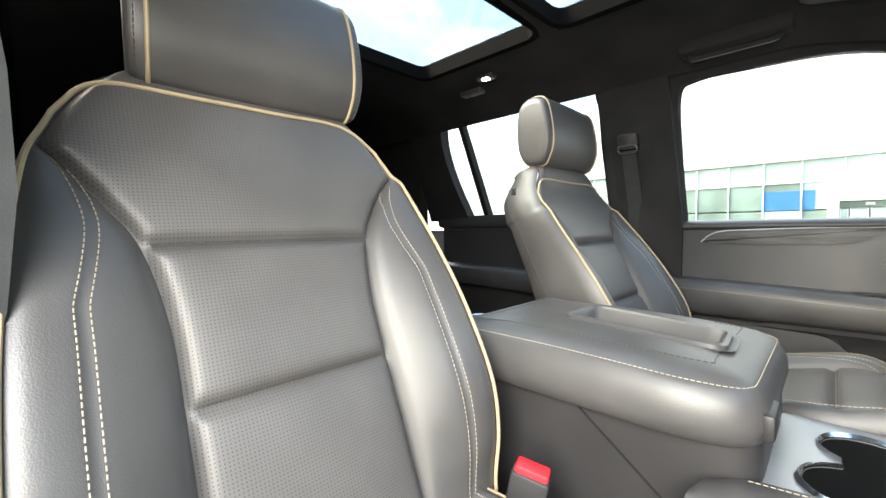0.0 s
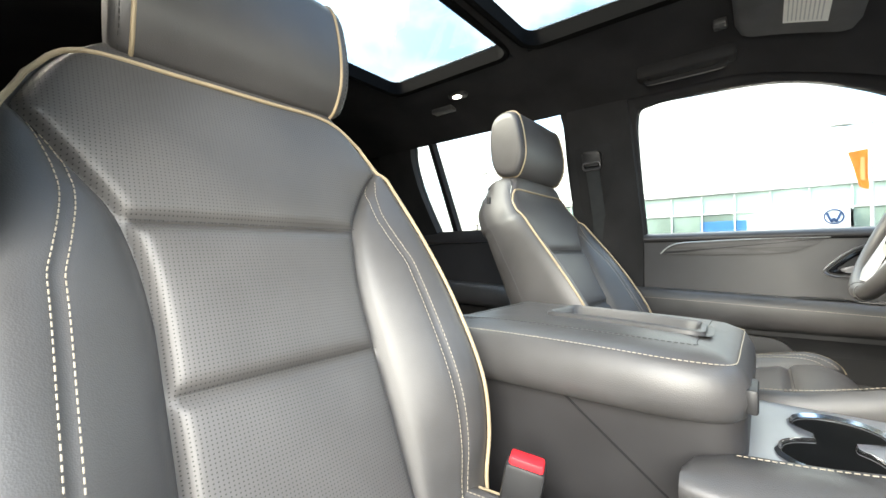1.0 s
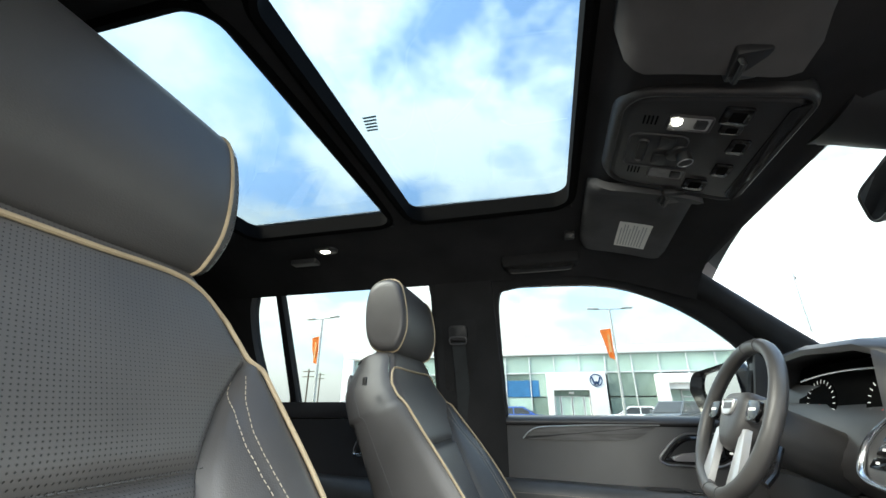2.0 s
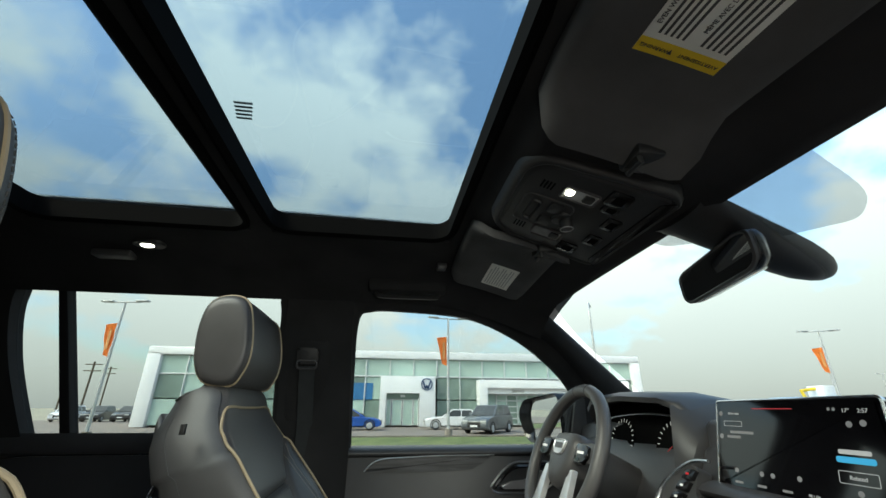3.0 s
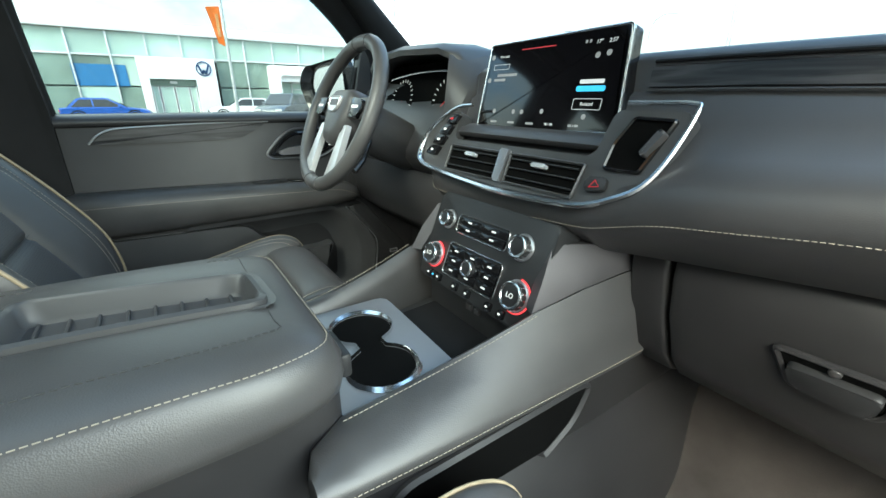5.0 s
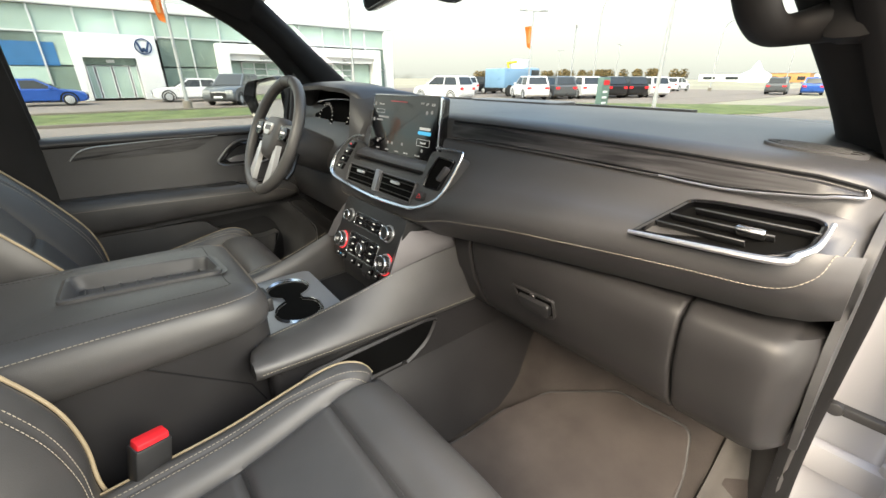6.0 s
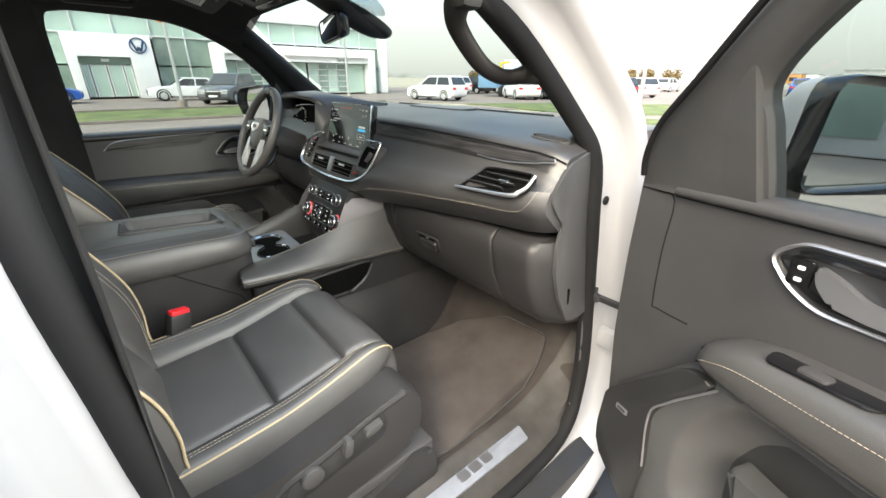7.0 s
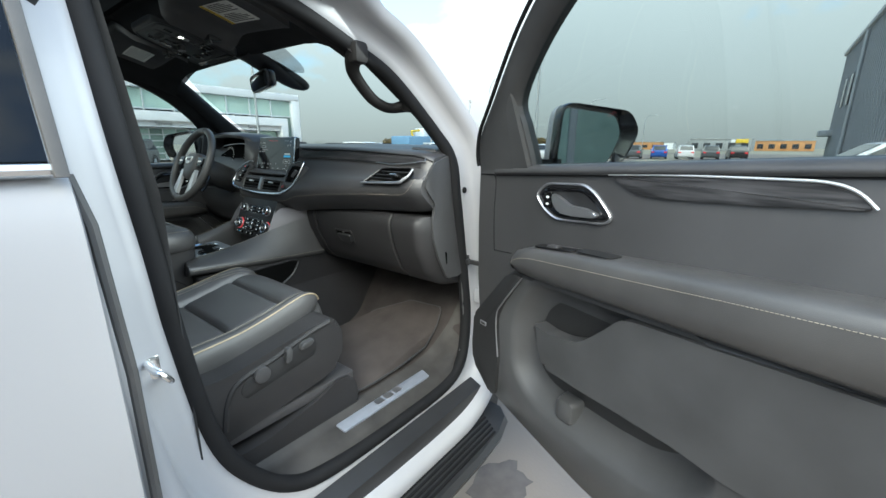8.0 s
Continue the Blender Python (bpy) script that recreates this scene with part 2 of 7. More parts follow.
# ---- mesh tools ----
def link(name, bm, material, parent=None, label="", sharp=35, m=None):
    if m is not None:
        bm.transform(m)
    bmesh.ops.recalc_face_normals(bm, faces=bm.faces)
    me = bpy.data.meshes.new(name)
    bm.to_mesh(me)
    bm.free()
    me.materials.append(material)
    me.polygons.foreach_set("use_smooth", [True] * len(me.polygons))
    me.set_sharp_from_angle(angle=radians(sharp))
    ob = new(name, me)
    if parent is not None:
        ob.parent = parent
        ob.matrix_parent_inverse = base_of(parent).inverted()
    if label:
        ob["label"] = label
    return ob


def base_of(ob):
    m = ob.matrix_basis.copy()
    while ob.parent is not None:
        m = ob.parent.matrix_basis @ ob.matrix_parent_inverse @ m
        ob = ob.parent
    return m


part = link


def thing(name, at, label, category, group="", kind=""):
    ob = new(name)
    ob.empty_display_size = 0.05
    ob.matrix_basis = Matrix.Translation(at)
    return tagged(ob, label, category, group, kind)


def curve(pts, n, closed=False):
    """Points on a smooth curve through pts."""
    p = [Vector(q) for q in pts]
    k = len(p)
    out = []
    for i in range(k if closed else k - 1):
        if closed:
            a0, a1, a2, a3 = p[i - 1], p[i], p[(i + 1) % k], p[(i + 2) % k]
        else:
            a0, a1, a2, a3 = p[max(i - 1, 0)], p[i], p[i + 1], p[min(i + 2, k - 1)]
        for j in range(n):
            t = j / n
            out.append(0.5 * (2 * a1 + (a2 - a0) * t + (2 * a0 - 5 * a1 + 4 * a2 - a3) * t * t + (3 * a1 - a0 - 3 * a2 + a3) * t ** 3))
    if not closed:
        out.append(p[-1].copy())
    return out


def loft(rings, closed=True, caps=True, loop=False):
    bm = bmesh.new()
    vs = [[bm.verts.new(p) for p in r] for r in rings]
    n = len(rings[0])
    for i in range(len(rings) if loop else len(rings) - 1):
        a, b = vs[i], vs[(i + 1) % len(rings)]
        for j in range(n if closed else n - 1):
            k = (j + 1) % n
            bm.faces.new((a[j], a[k], b[k], b[j]))
    if caps and closed and not loop:
        bm.faces.new(vs[0][::-1]), bm.faces.new(vs[-1])
    return bm


def tube(pts, r, n=8, closed=False, flat=1.0):
    p = [Vector(q) for q in pts]
    rings = []
    up = Vector((0, 0, 1))
    for i, q in enumerate(p):
        t = (p[(i + 1) % len(p)] - p[i - 1]) if closed else (p[min(i + 1, len(p) - 1)] - p[max(i - 1, 0)])
        t.normalize()
        if i == 0:
            up = t.orthogonal().normalized()
        up = (up - t * up.dot(t)).normalized()
        s = t.cross(up)
        rr = r(i / (len(p) - 1)) if callable(r) else r
        rings.append([q + up * rr * math.cos(2 * math.pi * k / n) + s * rr * flat * math.sin(2 * math.pi * k / n) for k in range(n)])
    return loft(rings, loop=closed, caps=not closed)


def rbox(lo, hi, b=0.005, seg=2):
    bm = bmesh.new()
    bmesh.ops.create_cube(bm, size=1)
    lo, hi = Vector(lo), Vector(hi)
    for v in bm.verts:
        v.co = Vector(((v.co[k] + 0.5) * (hi[k] - lo[k]) + lo[k] for k in range(3)))
    if b:
        b = min(b, 0.49 * min(abs(hi[k] - lo[k]) for k in range(3)))
        bmesh.ops.bevel(bm, geom=bm.edges[:], offset=b, segments=seg, affect="EDGES", profile=0.5)
    return bm


def prism(poly, f, w0, w1, b=0.0, seg=2):
    """A plate: the outline poly (u, v) from depth w0 to w1, mapped by f(u, v, w)."""
    bm = bmesh.new()
    lo, hi = [bm.verts.new((u, v, w0)) for u, v in poly], [bm.verts.new((u, v, w1)) for u, v in poly]
    n = len(poly)
    bm.faces.new(lo[::-1])
    top = bm.faces.new(hi)
    for i in range(n):
        bm.faces.new((lo[i], lo[(i + 1) % n], hi[(i + 1) % n], hi[i]))
    if b:
        bmesh.ops.bevel(bm, geom=list(top.edges), offset=b, segments=seg, affect="EDGES", profile=0.5)
    for v in bm.verts:
        v.co = f(*v.co)
    return bm


def ringplate(outer, inner, f, w0, w1, round_=0.0):
    """A frame between two outlines of as many points."""
    rings = []
    for (a, b) in zip(outer, inner):
        m = ((a[0] + b[0]) / 2, (a[1] + b[1]) / 2)
        rings.append([f(*a, w0), f(*a, w1 - round_), f(*m, w1), f(*b, w1 - round_), f(*b, w0)])
    return loft(rings, loop=True)


def rrect(u0, u1, v0, v1, r, n=5):
    out = []
    for cu, cv, a0 in ((u1 - r, v1 - r, 0), (u0 + r, v1 - r, 90), (u0 + r, v0 + r, 180), (u1 - r, v0 + r, 270)):
        for k in range(n + 1):
            t = radians(a0 + 90 * k / n)
            out.append((cu + r * math.cos(t), cv + r * math.sin(t)))
    return out


def rounded(poly, r, n=4):
    """Rounds the corners of an outline."""
    out = []
    k = len(poly)
    for i in range(k):
        p, a, b = Vector(poly[i]), Vector(poly[i - 1]), Vector(poly[(i + 1) % k])
        da, db = (a - p), (b - p)
        ra, rb = min(r, da.length * 0.45), min(r, db.length * 0.45)
        s, e = p + da.normalized() * ra, p + db.normalized() * rb
        for j in range(n + 1):
            t = j / n
            out.append(tuple((1 - t) ** 2 * s + 2 * t * (1 - t) * p + t * t * e))
    return out


def shrink(poly, d):
    """The outline moved inwards by d (outline counter-clockwise)."""
    k = len(poly)
    area = sum(poly[i - 1][0] * poly[i][1] - poly[i][0] * poly[i - 1][1] for i in range(k))
    sg = 1 if area > 0 else -1
    out = []
    for i in range(k):
        a, b = Vector(poly[i - 1]), Vector(poly[(i + 1) % k])
        t = (b - a).normalized()
        out.append((poly[i][0] - t.y * d * sg, poly[i][1] + t.x * d * sg))
    return out


def join(bms):
    bm = bmesh.new()
    for b in bms:
        me = bpy.data.meshes.new("join")
        b.to_mesh(me)
        b.free()
        bm.from_mesh(me)
        bpy.data.meshes.remove(me)
    return bm


def resample(pts, step):
    p = [Vector(q) for q in pts]
    out, rest = [p[0]], step
    for a, b in zip(p, p[1:]):
        d = (b - a).length
        x = rest
        while x <= d and d > 0:
            out.append(a.lerp(b, x / d))
            x += step
        rest = x - d
    return out


def stitches(pts, step=0.0065, length=0.0042, r=0.00075, lift=(0, 0, 0)):
    """A row of short threads along a line."""
    bm = bmesh.new()
    q = resample(pts, step)
    L = Vector(lift)
    for a, b in zip(q, q[1:]):
        t = (b - a).normalized()
        u = t.orthogonal().normalized()
        s = t.cross(u)
        m0, m1 = a + L, a + t * length + L
        ring = []
        for c, k in ((m0, 0.6), (m1, 0.6)):
            ring.append([bm.verts.new(c + (u * math.cos(x) + s * math.sin(x)) * r) for x in (0.4, 1.97, 3.54, 5.11)])
        for j in range(4):
            bm.faces.new((ring[0][j], ring[0][(j + 1) % 4], ring[1][(j + 1) % 4], ring[1][j]))
        bm.faces.new(ring[0][::-1]), bm.faces.new(ring[1])
    return bm


def disc(c, axis, r, h, b=0.002, n=28):
    """A round knob or cap along axis."""
    prof = [(r, 0), (r, h - b), (r - b * 0.3, h - b * 0.3), (r - b, h)]
    z = Vector(axis).normalized()
    x = z.orthogonal().normalized()
    y = z.cross(x)
    c = Vector(c)
    return loft([[c + z * hh + (x * math.cos(2 * math.pi * k / n) + y * math.sin(2 * math.pi * k / n)) * rr for k in range(n)] for rr, hh in prof])


def torus(c, axis, R, r, n=48, k=12, a0=0, a1=360):
    z = Vector(axis).normalized()
    x = Vector((1, 0, 0))
    x = (x - z * x.dot(z)).normalized()
    y = z.cross(x)
    full = a1 - a0 >= 360
    pts = [Vector(c) + (x * math.cos(radians(a0 + (a1 - a0) * i / n)) + y * math.sin(radians(a0 + (a1 - a0) * i / n))) * R for i in range(n if full else n + 1)]
    return tube(pts, r, k, closed=full)


def lettering(body, size, f, material, parent, name="lettering", align="CENTER"):
    """Raised words in the built-in font, laid out by f(u, v, w)."""
    cu = bpy.data.curves.new(name, "FONT")
    cu.body, cu.size, cu.align_x, cu.align_y, cu.extrude = body, size, align, "CENTER", 0.0002
    tmp = bpy.data.objects.new(name, cu)
    me = bpy.data.meshes.new_from_object(tmp)
    bm = bmesh.new()
    bm.from_mesh(me)
    for v in bm.verts:
        v.co = f(v.co.x, v.co.y, v.co.z + 0.0004)
    bpy.data.objects.remove(tmp)
    bpy.data.meshes.remove(me)
    return link(name, bm, material, parent)


def polar(poly, c, n=80):
    """An outline as n points at even angles round c."""
    out = []
    for k in range(n):
        a = 2 * math.pi * k / n
        d = Vector((math.cos(a), math.sin(a)))
        best = None
        for i in range(len(poly)):
            p, q = Vector(poly[i - 1]) - Vector(c), Vector(poly[i]) - Vector(c)
            e = q - p
            den = d.x * e.y - d.y * e.x
            if abs(den) < 1e-12:
                continue
            t = (p.x * e.y - p.y * e.x) / den
            u = (p.x * d.y - p.y * d.x) / den
            if t > 0 and -1e-9 <= u <= 1 + 1e-9 and (best is None or t > best):
                best = t
        out.append((c[0] + d.x * best, c[1] + d.y * best))
    return out



# ---- the car's shell ----
def mx(p):
    """A place on the other side of the car's middle line."""
    return (2 * C - p[0], p[1], p[2])


def side_x(z):
    """Inner face of the side glass on the passenger's side, leaning in towards the roof."""
    return 0.82 if z < 1.35 else 0.82 - 0.145 * (z - 1.35) / 0.45


body = thing("car_body", (C, 0.3, 0.3), "white painted body of a large sport utility vehicle", "car body", kind="structure")
APERTURE = [(.70, -.335, 1.795), (.75, -.332, 1.67), (.832, -.333, 1.446), (.85, -.318, 1.25), (.85, -.304, 1.076), (.855, -.27, .83), (.865, -.215, .70),
            (.88, -.12, .60), (.89, 0, .565), (.89, .3, .553), (.89, .52, .56), (.88, .63, .60), (.865, .685, .68), (.855, .705, .80), (.85, .69, .95),
            (.85, .665, 1.09), (.85, .635, 1.25), (.842, .612, 1.40), (.81, .555, 1.495), (.757, .42, 1.645), (.735, .30, 1.71), (.712, .116, 1.785),
            (.70, -.05, 1.82), (.698, -.2, 1.828), (.699, -.30, 1.82)]
loop = curve(APERTURE, 5, closed=True)


def outward(pts, i, by):
    t = pts[(i + 1) % len(pts)] - pts[i - 1]
    v = Vector((0, t.z, -t.y)).normalized()
    return v * by


def band(pts, offs, slim=0.0):
    """A strip along the doorway; slim narrows its outer part up the windscreen pillar."""
    sg = 1 if outward(pts, 0, 1).y < 0 else -1
    rings = []
    for i, p in enumerate(pts):
        k = slim * min(1.0, max(0.0, (p.z - 1.15) / .2)) * min(1.0, max(0.0, (p.y - .1) / .2))
        rings.append([p + outward(pts, i, sg * (o - k * .3 * max(0, o - .06))) + Vector((dx * (1 - k * .45 * (dx > .04)), 0, 0)) for o, dx in offs])
    return loft(rings, closed=False, caps=False, loop=True)


part("door_jamb", band(loop, [(-.004, -.02), (.008, .004), (.03, .006), (.060, .008), (.072, .022), (.076, .05), (.082, .092), (.108, .108), (.140, .104)], 1.0), PAINT, body, "white painted door jamb of the front passenger doorway", 60)
part("door_seal", band(loop, [(-.024, -.022), (-.029, -.006), (-.024, .008), (-.013, .014), (.003, .011), (.009, .003)]), RUBBER, body, "black rubber door seal", 60)
# plugs and the check link on the jamb
for yy, zz, r in ((.66, 1.287, .011), (.662, 1.04, .011)):
    part("jamb_plug", disc((.854, yy, zz), (1, 0, 0), r, .006, .002, 18), RUBBER, body, "round rubber plug")
part("check_link", join([rbox((.858, .672, 1.008), (.985, .688, 1.024), .003), disc((.87, .68, 1.016), (0, -1, 0), .012, .012, .003, 14), rbox((.85, .664, .995), (.862, .696, 1.037), .003)]), DARKPL, body, "black door check link")
for zz in (1.20, .86):
    part("door_hinge", join([rbox((.86, .735, zz - .03), (.97, .765, zz + .03), .008), disc((.965, .75, zz - .045), (0, 0, 1), .012, .09, .003, 14)]), PAINT, body, "white painted door hinge")
striker = curve([(.855, -.352, 1.05), (.90, -.352, 1.05), (.912, -.345, 1.045), (.912, -.335, 1.03), (.90, -.33, 1.022), (.855, -.33, 1.022)], 5)
part("door_striker", join([tube(striker, .0055, 8), rbox((.852, -.352, 1.012), (.858, -.330, 1.06), .003)]), CHROME, body, "steel door striker loop")
# outer skins
prof = [(.86, .50), (.955, .50), (.975, .60), (.995, .80), (1.004, 1.0), (1.0, 1.2), (.988, 1.33), (.966, 1.395), (.95, 1.40)]
skin = [Vector((q.x, 0, q.y)) for q in curve([(a, b, 0) for a, b in prof], 4)]
rear = thing("rear_passenger_door", (1.0, -.9, .5), "closed white rear car door with dark tinted window", "car door")
part("door_skin", loft([[Vector((p.x - (.03 if y > -.415 else 0), y + (.0 if p.z > .75 else .0), p.z)) for p in skin] for y in (-.411, -.419, -.433, -.8, -1.2, -1.6)], closed=False, caps=False), PAINT, rear, "white painted door skin", 50)
part("belt_moulding", loft([[Vector((.972 + .012 * math.cos(a), y, 1.41 + .011 * math.sin(a))) for a in [k * math.pi / 5 for k in range(10)]] for y in (-.431, -1.6)]), CHROME, rear, "bright chrome window moulding")
wg = lambda y, z, w: Vector((.975 - .22 * (z - 1.42) / .42 + w, y, z))
part("window_pane", prism([(-.437, 1.42), (-.425, 1.83), (-1.55, 1.83), (-1.55, 1.42)], wg, 0, .004), DARKGLASS, rear, "dark privacy glass")
part("pillar_cover", prism([(-.421, 1.40), (-.405, 1.84), (-.424, 1.84), (-.436, 1.40)], wg, .001, .012, .003), GREYSEAL, rear, "grey rubber window edge")
part("edge_seal", tube([(.945, -.403, .52), (.972, -.399, .8), (.980, -.398, 1.1), (.966, -.406, 1.33), (.95, -.418, 1.40)], .008, 8), GREYSEAL, rear, "black rubber seal strip")
part("inner_panel", prism([(-.56, .7), (-.56, 1.38), (-1.45, 1.38), (-1.45, .7)], lambda y, z, w: Vector((.80 - w, y, z)), 0, .02, .006), VINYL, rear, "black inner panel")
# roof, front wing, bonnet, rear quarter, other flank
roof_rows = []
for y in (.42, .30, .0, -.5, -1.2, -2.0, -2.9):
    drop = .11 if y > .4 else .055 if y > .2 else .01 if y > -.1 else 0
    roof_rows.append([Vector((C + k * .79, y, 1.96 - drop - .10 * abs(k) ** 3)) for k in [-1 + j / 8 for j in range(17)]])
holes = lambda p: abs(p.x - C) < .43 and -1.25 < p.y < .02
bm = loft(roof_rows, closed=False, caps=False)
bmesh.ops.delete(bm, geom=[f for f in bm.faces if holes(f.calc_center_median())], context="FACES")
bmesh.ops.solidify(bm, geom=bm.faces[:], thickness=.004)
part("roof_panel", bm, PAINT, body, "white painted roof skin")
for s in (1, -1):
    q = (lambda p: p) if s == 1 else mx
    wing = [[(.94, .80, .45), (.985, .80, .8), (.985, .80, 1.1), (.965, .80, 1.30), (.90, .80, 1.375), (.80, .80, 1.39)],
            [(.96, 1.2, .45), (.995, 1.2, .8), (.99, 1.2, 1.1), (.96, 1.2, 1.29), (.88, 1.2, 1.34), (.72, 1.2, 1.35)],
            [(.96, 2.0, .45), (.99, 2.0, .8), (.985, 2.0, 1.05), (.95, 2.0, 1.22), (.86, 2.0, 1.27), (.6, 2.0, 1.28)]]
    part("front_wing", loft([[Vector(q(p)) for p in curve(r, 4)] for r in wing], closed=False, caps=False), PAINT, body, "white painted front wing", 50)
part("bonnet", loft([[Vector((C + k * w, y, z + .02 * (1 - k * k))) for k in [-1 + j / 6 for j in range(13)]] for y, w, z in ((1.12, .72, 1.345), (1.6, .68, 1.31), (2.1, .62, 1.26), (2.2, .6, 1.15))], closed=False, caps=False), PAINT, body, "white painted bonnet")
part("rear_quarter", prism([(-1.6, .5), (-1.6, 1.4), (-1.75, 1.84), (-2.9, 1.84), (-3.0, .5)], lambda y, z, w: Vector((.99 - max(0, z - 1.4) * .5 - w, y, z)), 0, .03, .008), PAINT, body, "white painted rear quarter")
part("tailgate", prism([(-.95, .5), (.89, .5), (.80, 1.9), (-.86, 1.9)], lambda x, z, w: Vector((x, -2.95 + w, z)), 0, .05, .01), PAINT, body, "white painted tailgate")
part("far_flank", loft([[Vector(mx((p.x, y, .5 + (p.z - .5) * .90))) for p in skin] for y in (-3.0, -1.2, .2, .8)], closed=False, caps=False), PAINT, body, "white painted outer flank", 50)
part("rocker", loft([[Vector(p) for p in ((.87, y, .30), (.95, y, .34), (.962, y, .44), (.955, y, .525), (.90, y, .54), (.86, y, .5))] for y in (-.9, 0, .8)]), DARKPL, body, "black rocker panel")
# running board
rb = thing("running_board", (1.0, .1, .36), "ribbed black running board below the doorway", "running board")
part("step", loft([[Vector(p) for p in ((.93, y, .36), (1.06 - e, y, .36), (1.095 - e, y, .375), (1.10 - e, y, .395), (1.085 - e, y, .412), (.93, y, .415))] for y, e in ((-1.4, 0), (.45, 0), (.60, .01), (.69, .035), (.735, .08))]), DARKPL, rb)
for k in range(7):
    x = .955 + k * .018
    part("tread_rib", rbox((x, -1.3, .41), (x + .008, .66 - .012 * k, .419), .002), RUBBER, rb)
part("bracket", rbox((.84, .5, .37), (.97, .56, .40), .006), DARKPL, rb, "black mounting bracket")

# ---- cabin surfaces ----
floor = thing("floor", (C, 0, .6), "dark carpeted cabin floor", "floor", kind="structure")
fl = [(-2.9, .615), (-.6, .615), (.42, .612), (.60, .625), (.72, .70), (.88, .86), (1.0, 1.05), (1.03, 1.25)]
cols = [C + .86 * k / 12 for k in range(-12, 13)]
part("carpet", loft([[Vector((min(x, .752) if y < .6 else x, y, z)) for x in cols] for y, z in [(q.x, q.y) for q in curve([(a, b, 0) for a, b in fl], 6)]], closed=False, caps=False), CARPET, floor, "dark grey pile carpet")
part("underbody", rbox((-.90, -2.9, .50), (.86, .95, .565), .01), DARKPL, floor, "dark underbody")
part("firewall", rbox((-.90, 1.03, .5), (.84, 1.10, 1.36), .01), DARKPL, floor, "black firewall lining")
sill = [[Vector((x, y, z)) for x, z in ((.74, .60), (.745, .622), (.763, .620), (.771, .607), (.80, .605), (.845, .602), (.875, .585), (.885, .562), (.88, .54), (.74, .54))] for y in (-.30, .0, .09, .44, .52, .58, .62, .66, .72, .80)]
for row, rise, edge in zip(sill[4:], (.004, .016, .032, .054, .092, .172), (.885, .875, .858, .848, .845, .84)):
    for p in row:
        p.x, p.z = min(p.x, edge), p.z + rise
part("sill_trim", loft(sill), SILL_M, floor, "scuffed black plastic sill cover", 60)
zf = lambda u, v, w: Vector((u, v, .6055 + w))
tread = part("tread_plate", prism(rounded([(.787, .095), (.832, .095), (.836, .485), (.788, .50)], .006), zf, -.002, .0035, .0012), TREAD, floor, "brushed metal tread plate")
for k in range(3):
    part("plate_marking", prism(rounded([(.797, .245 + .042 * k), (.825, .245 + .042 * k), (.825, .278 + .042 * k), (.797, .278 + .042 * k)], .006), lambda u, v, w: Vector((u - .007, v, .6088 + w)), 0, .0012), SATIN, tread, "grey raised marking")
KICK = [(1.34, .838, .622), (1.20, .842, .640), (1.08, .845, .655), (.95, .848, .675), (.84, .850, .688), (.76, .854, .690), (.69, .860, .675), (.645, .866, .650)]
for q in (lambda p: p, mx):
    part("kick_panel", loft([[Vector(q(p)) for p in curve([(x + .004, y - .004, z), (x - .006, y - .012, z), (x - .022, y + .01, z), (x - .05, y + .06, z), (x - .075, y + .14, z), (x - .05, y + .16, z), (x, y + .05, z)], 3, closed=True)] for z, x, y in KICK]), PLASTIC, floor, "black plastic kick panel", 60)
fmat = thing("floor_mat", (.5, .5, .63), "dark grey pile floor mat in the passenger footwell", "floor mat")


def floor_z(y):
    for (a, b), (c, d) in zip(fl, fl[1:]):
        if a <= y <= c:
            return b + (d - b) * (y - a) / (c - a)
    return .62


mat_o = rounded([(.25, .20), (.722, .195), (.732, .29), (.727, .45), (.719, .59), (.708, .68), (.680, .757), (.50, .75), (.345, .665), (.285, .56), (.275, .42)], .02, 4)
part("mat_surface", prism(mat_o, lambda u, v, w: Vector((u, v, floor_z(v) + .008 + w)), 0, .010, .003), MAT_M, fmat)
part("binding", tube([Vector((u, v, floor_z(v) + .016)) for u, v in mat_o], .0032, 6, closed=True), PLASTIC, fmat, "black bound edge")

ceiling = thing("ceiling", (C, 0, 1.85), "black cloth headliner with a large glass roof opening", "headliner", kind="structure")
HX, HY = [-.38, .38], [(-.495, -.03), (-1.05, -.545)]


def roof_z(x, y):
    k = abs(x - C)
    z = 1.895 - .10 * k * k - (.0 if k < .5 else 1.0 * (k - .5) ** 2 * 1.6)
    if y > -.03:
        z -= .105 * min(1.0, ((y + .03) / .36)) ** 1.5
        a, b = min(1.0, (y + .03) / .07), min(1.0, max(0.0, (.27 - k) / .10))
        c = min(1.0, max(0.0, (.31 - y) / .09))
        z -= .050 * a * a * (3 - 2 * a) * b * b * (3 - 2 * b) * c * c * (3 - 2 * c)
    return z


xs = [C + k for k in (-.70, -.66, -.60, -.52, -.45, -.40, -.38, -.30, -.27, -.24, -.22, -.20, -.17, -.12, 0, .12, .17, .20, .22, .24, .27, .30, .38, .40, .45, .52, .60, .66, .70)]
ys = [-2.9, -2.4, -1.9, -1.5, -1.3, -1.2, -1.1, -1.05, -.9, -.7, -.545, -.52, -.495, -.4, -.2, -.03, -.015, .0, .015, .03, .04, .06, .12, .18, .24, .29, .335]
bm = loft([[Vector((x, y, roof_z(x, y))) for x in xs] for y in ys], closed=False, caps=False)
gone = []
for f in bm.faces:
    p = f.calc_center_median()
    if abs(p.x - C) < .38 and any(a < p.y < b for a, b in HY):
        gone.append(f)
bmesh.ops.delete(bm, geom=gone, context="FACES")
low0 = min(v.co.z for v in bm.verts)
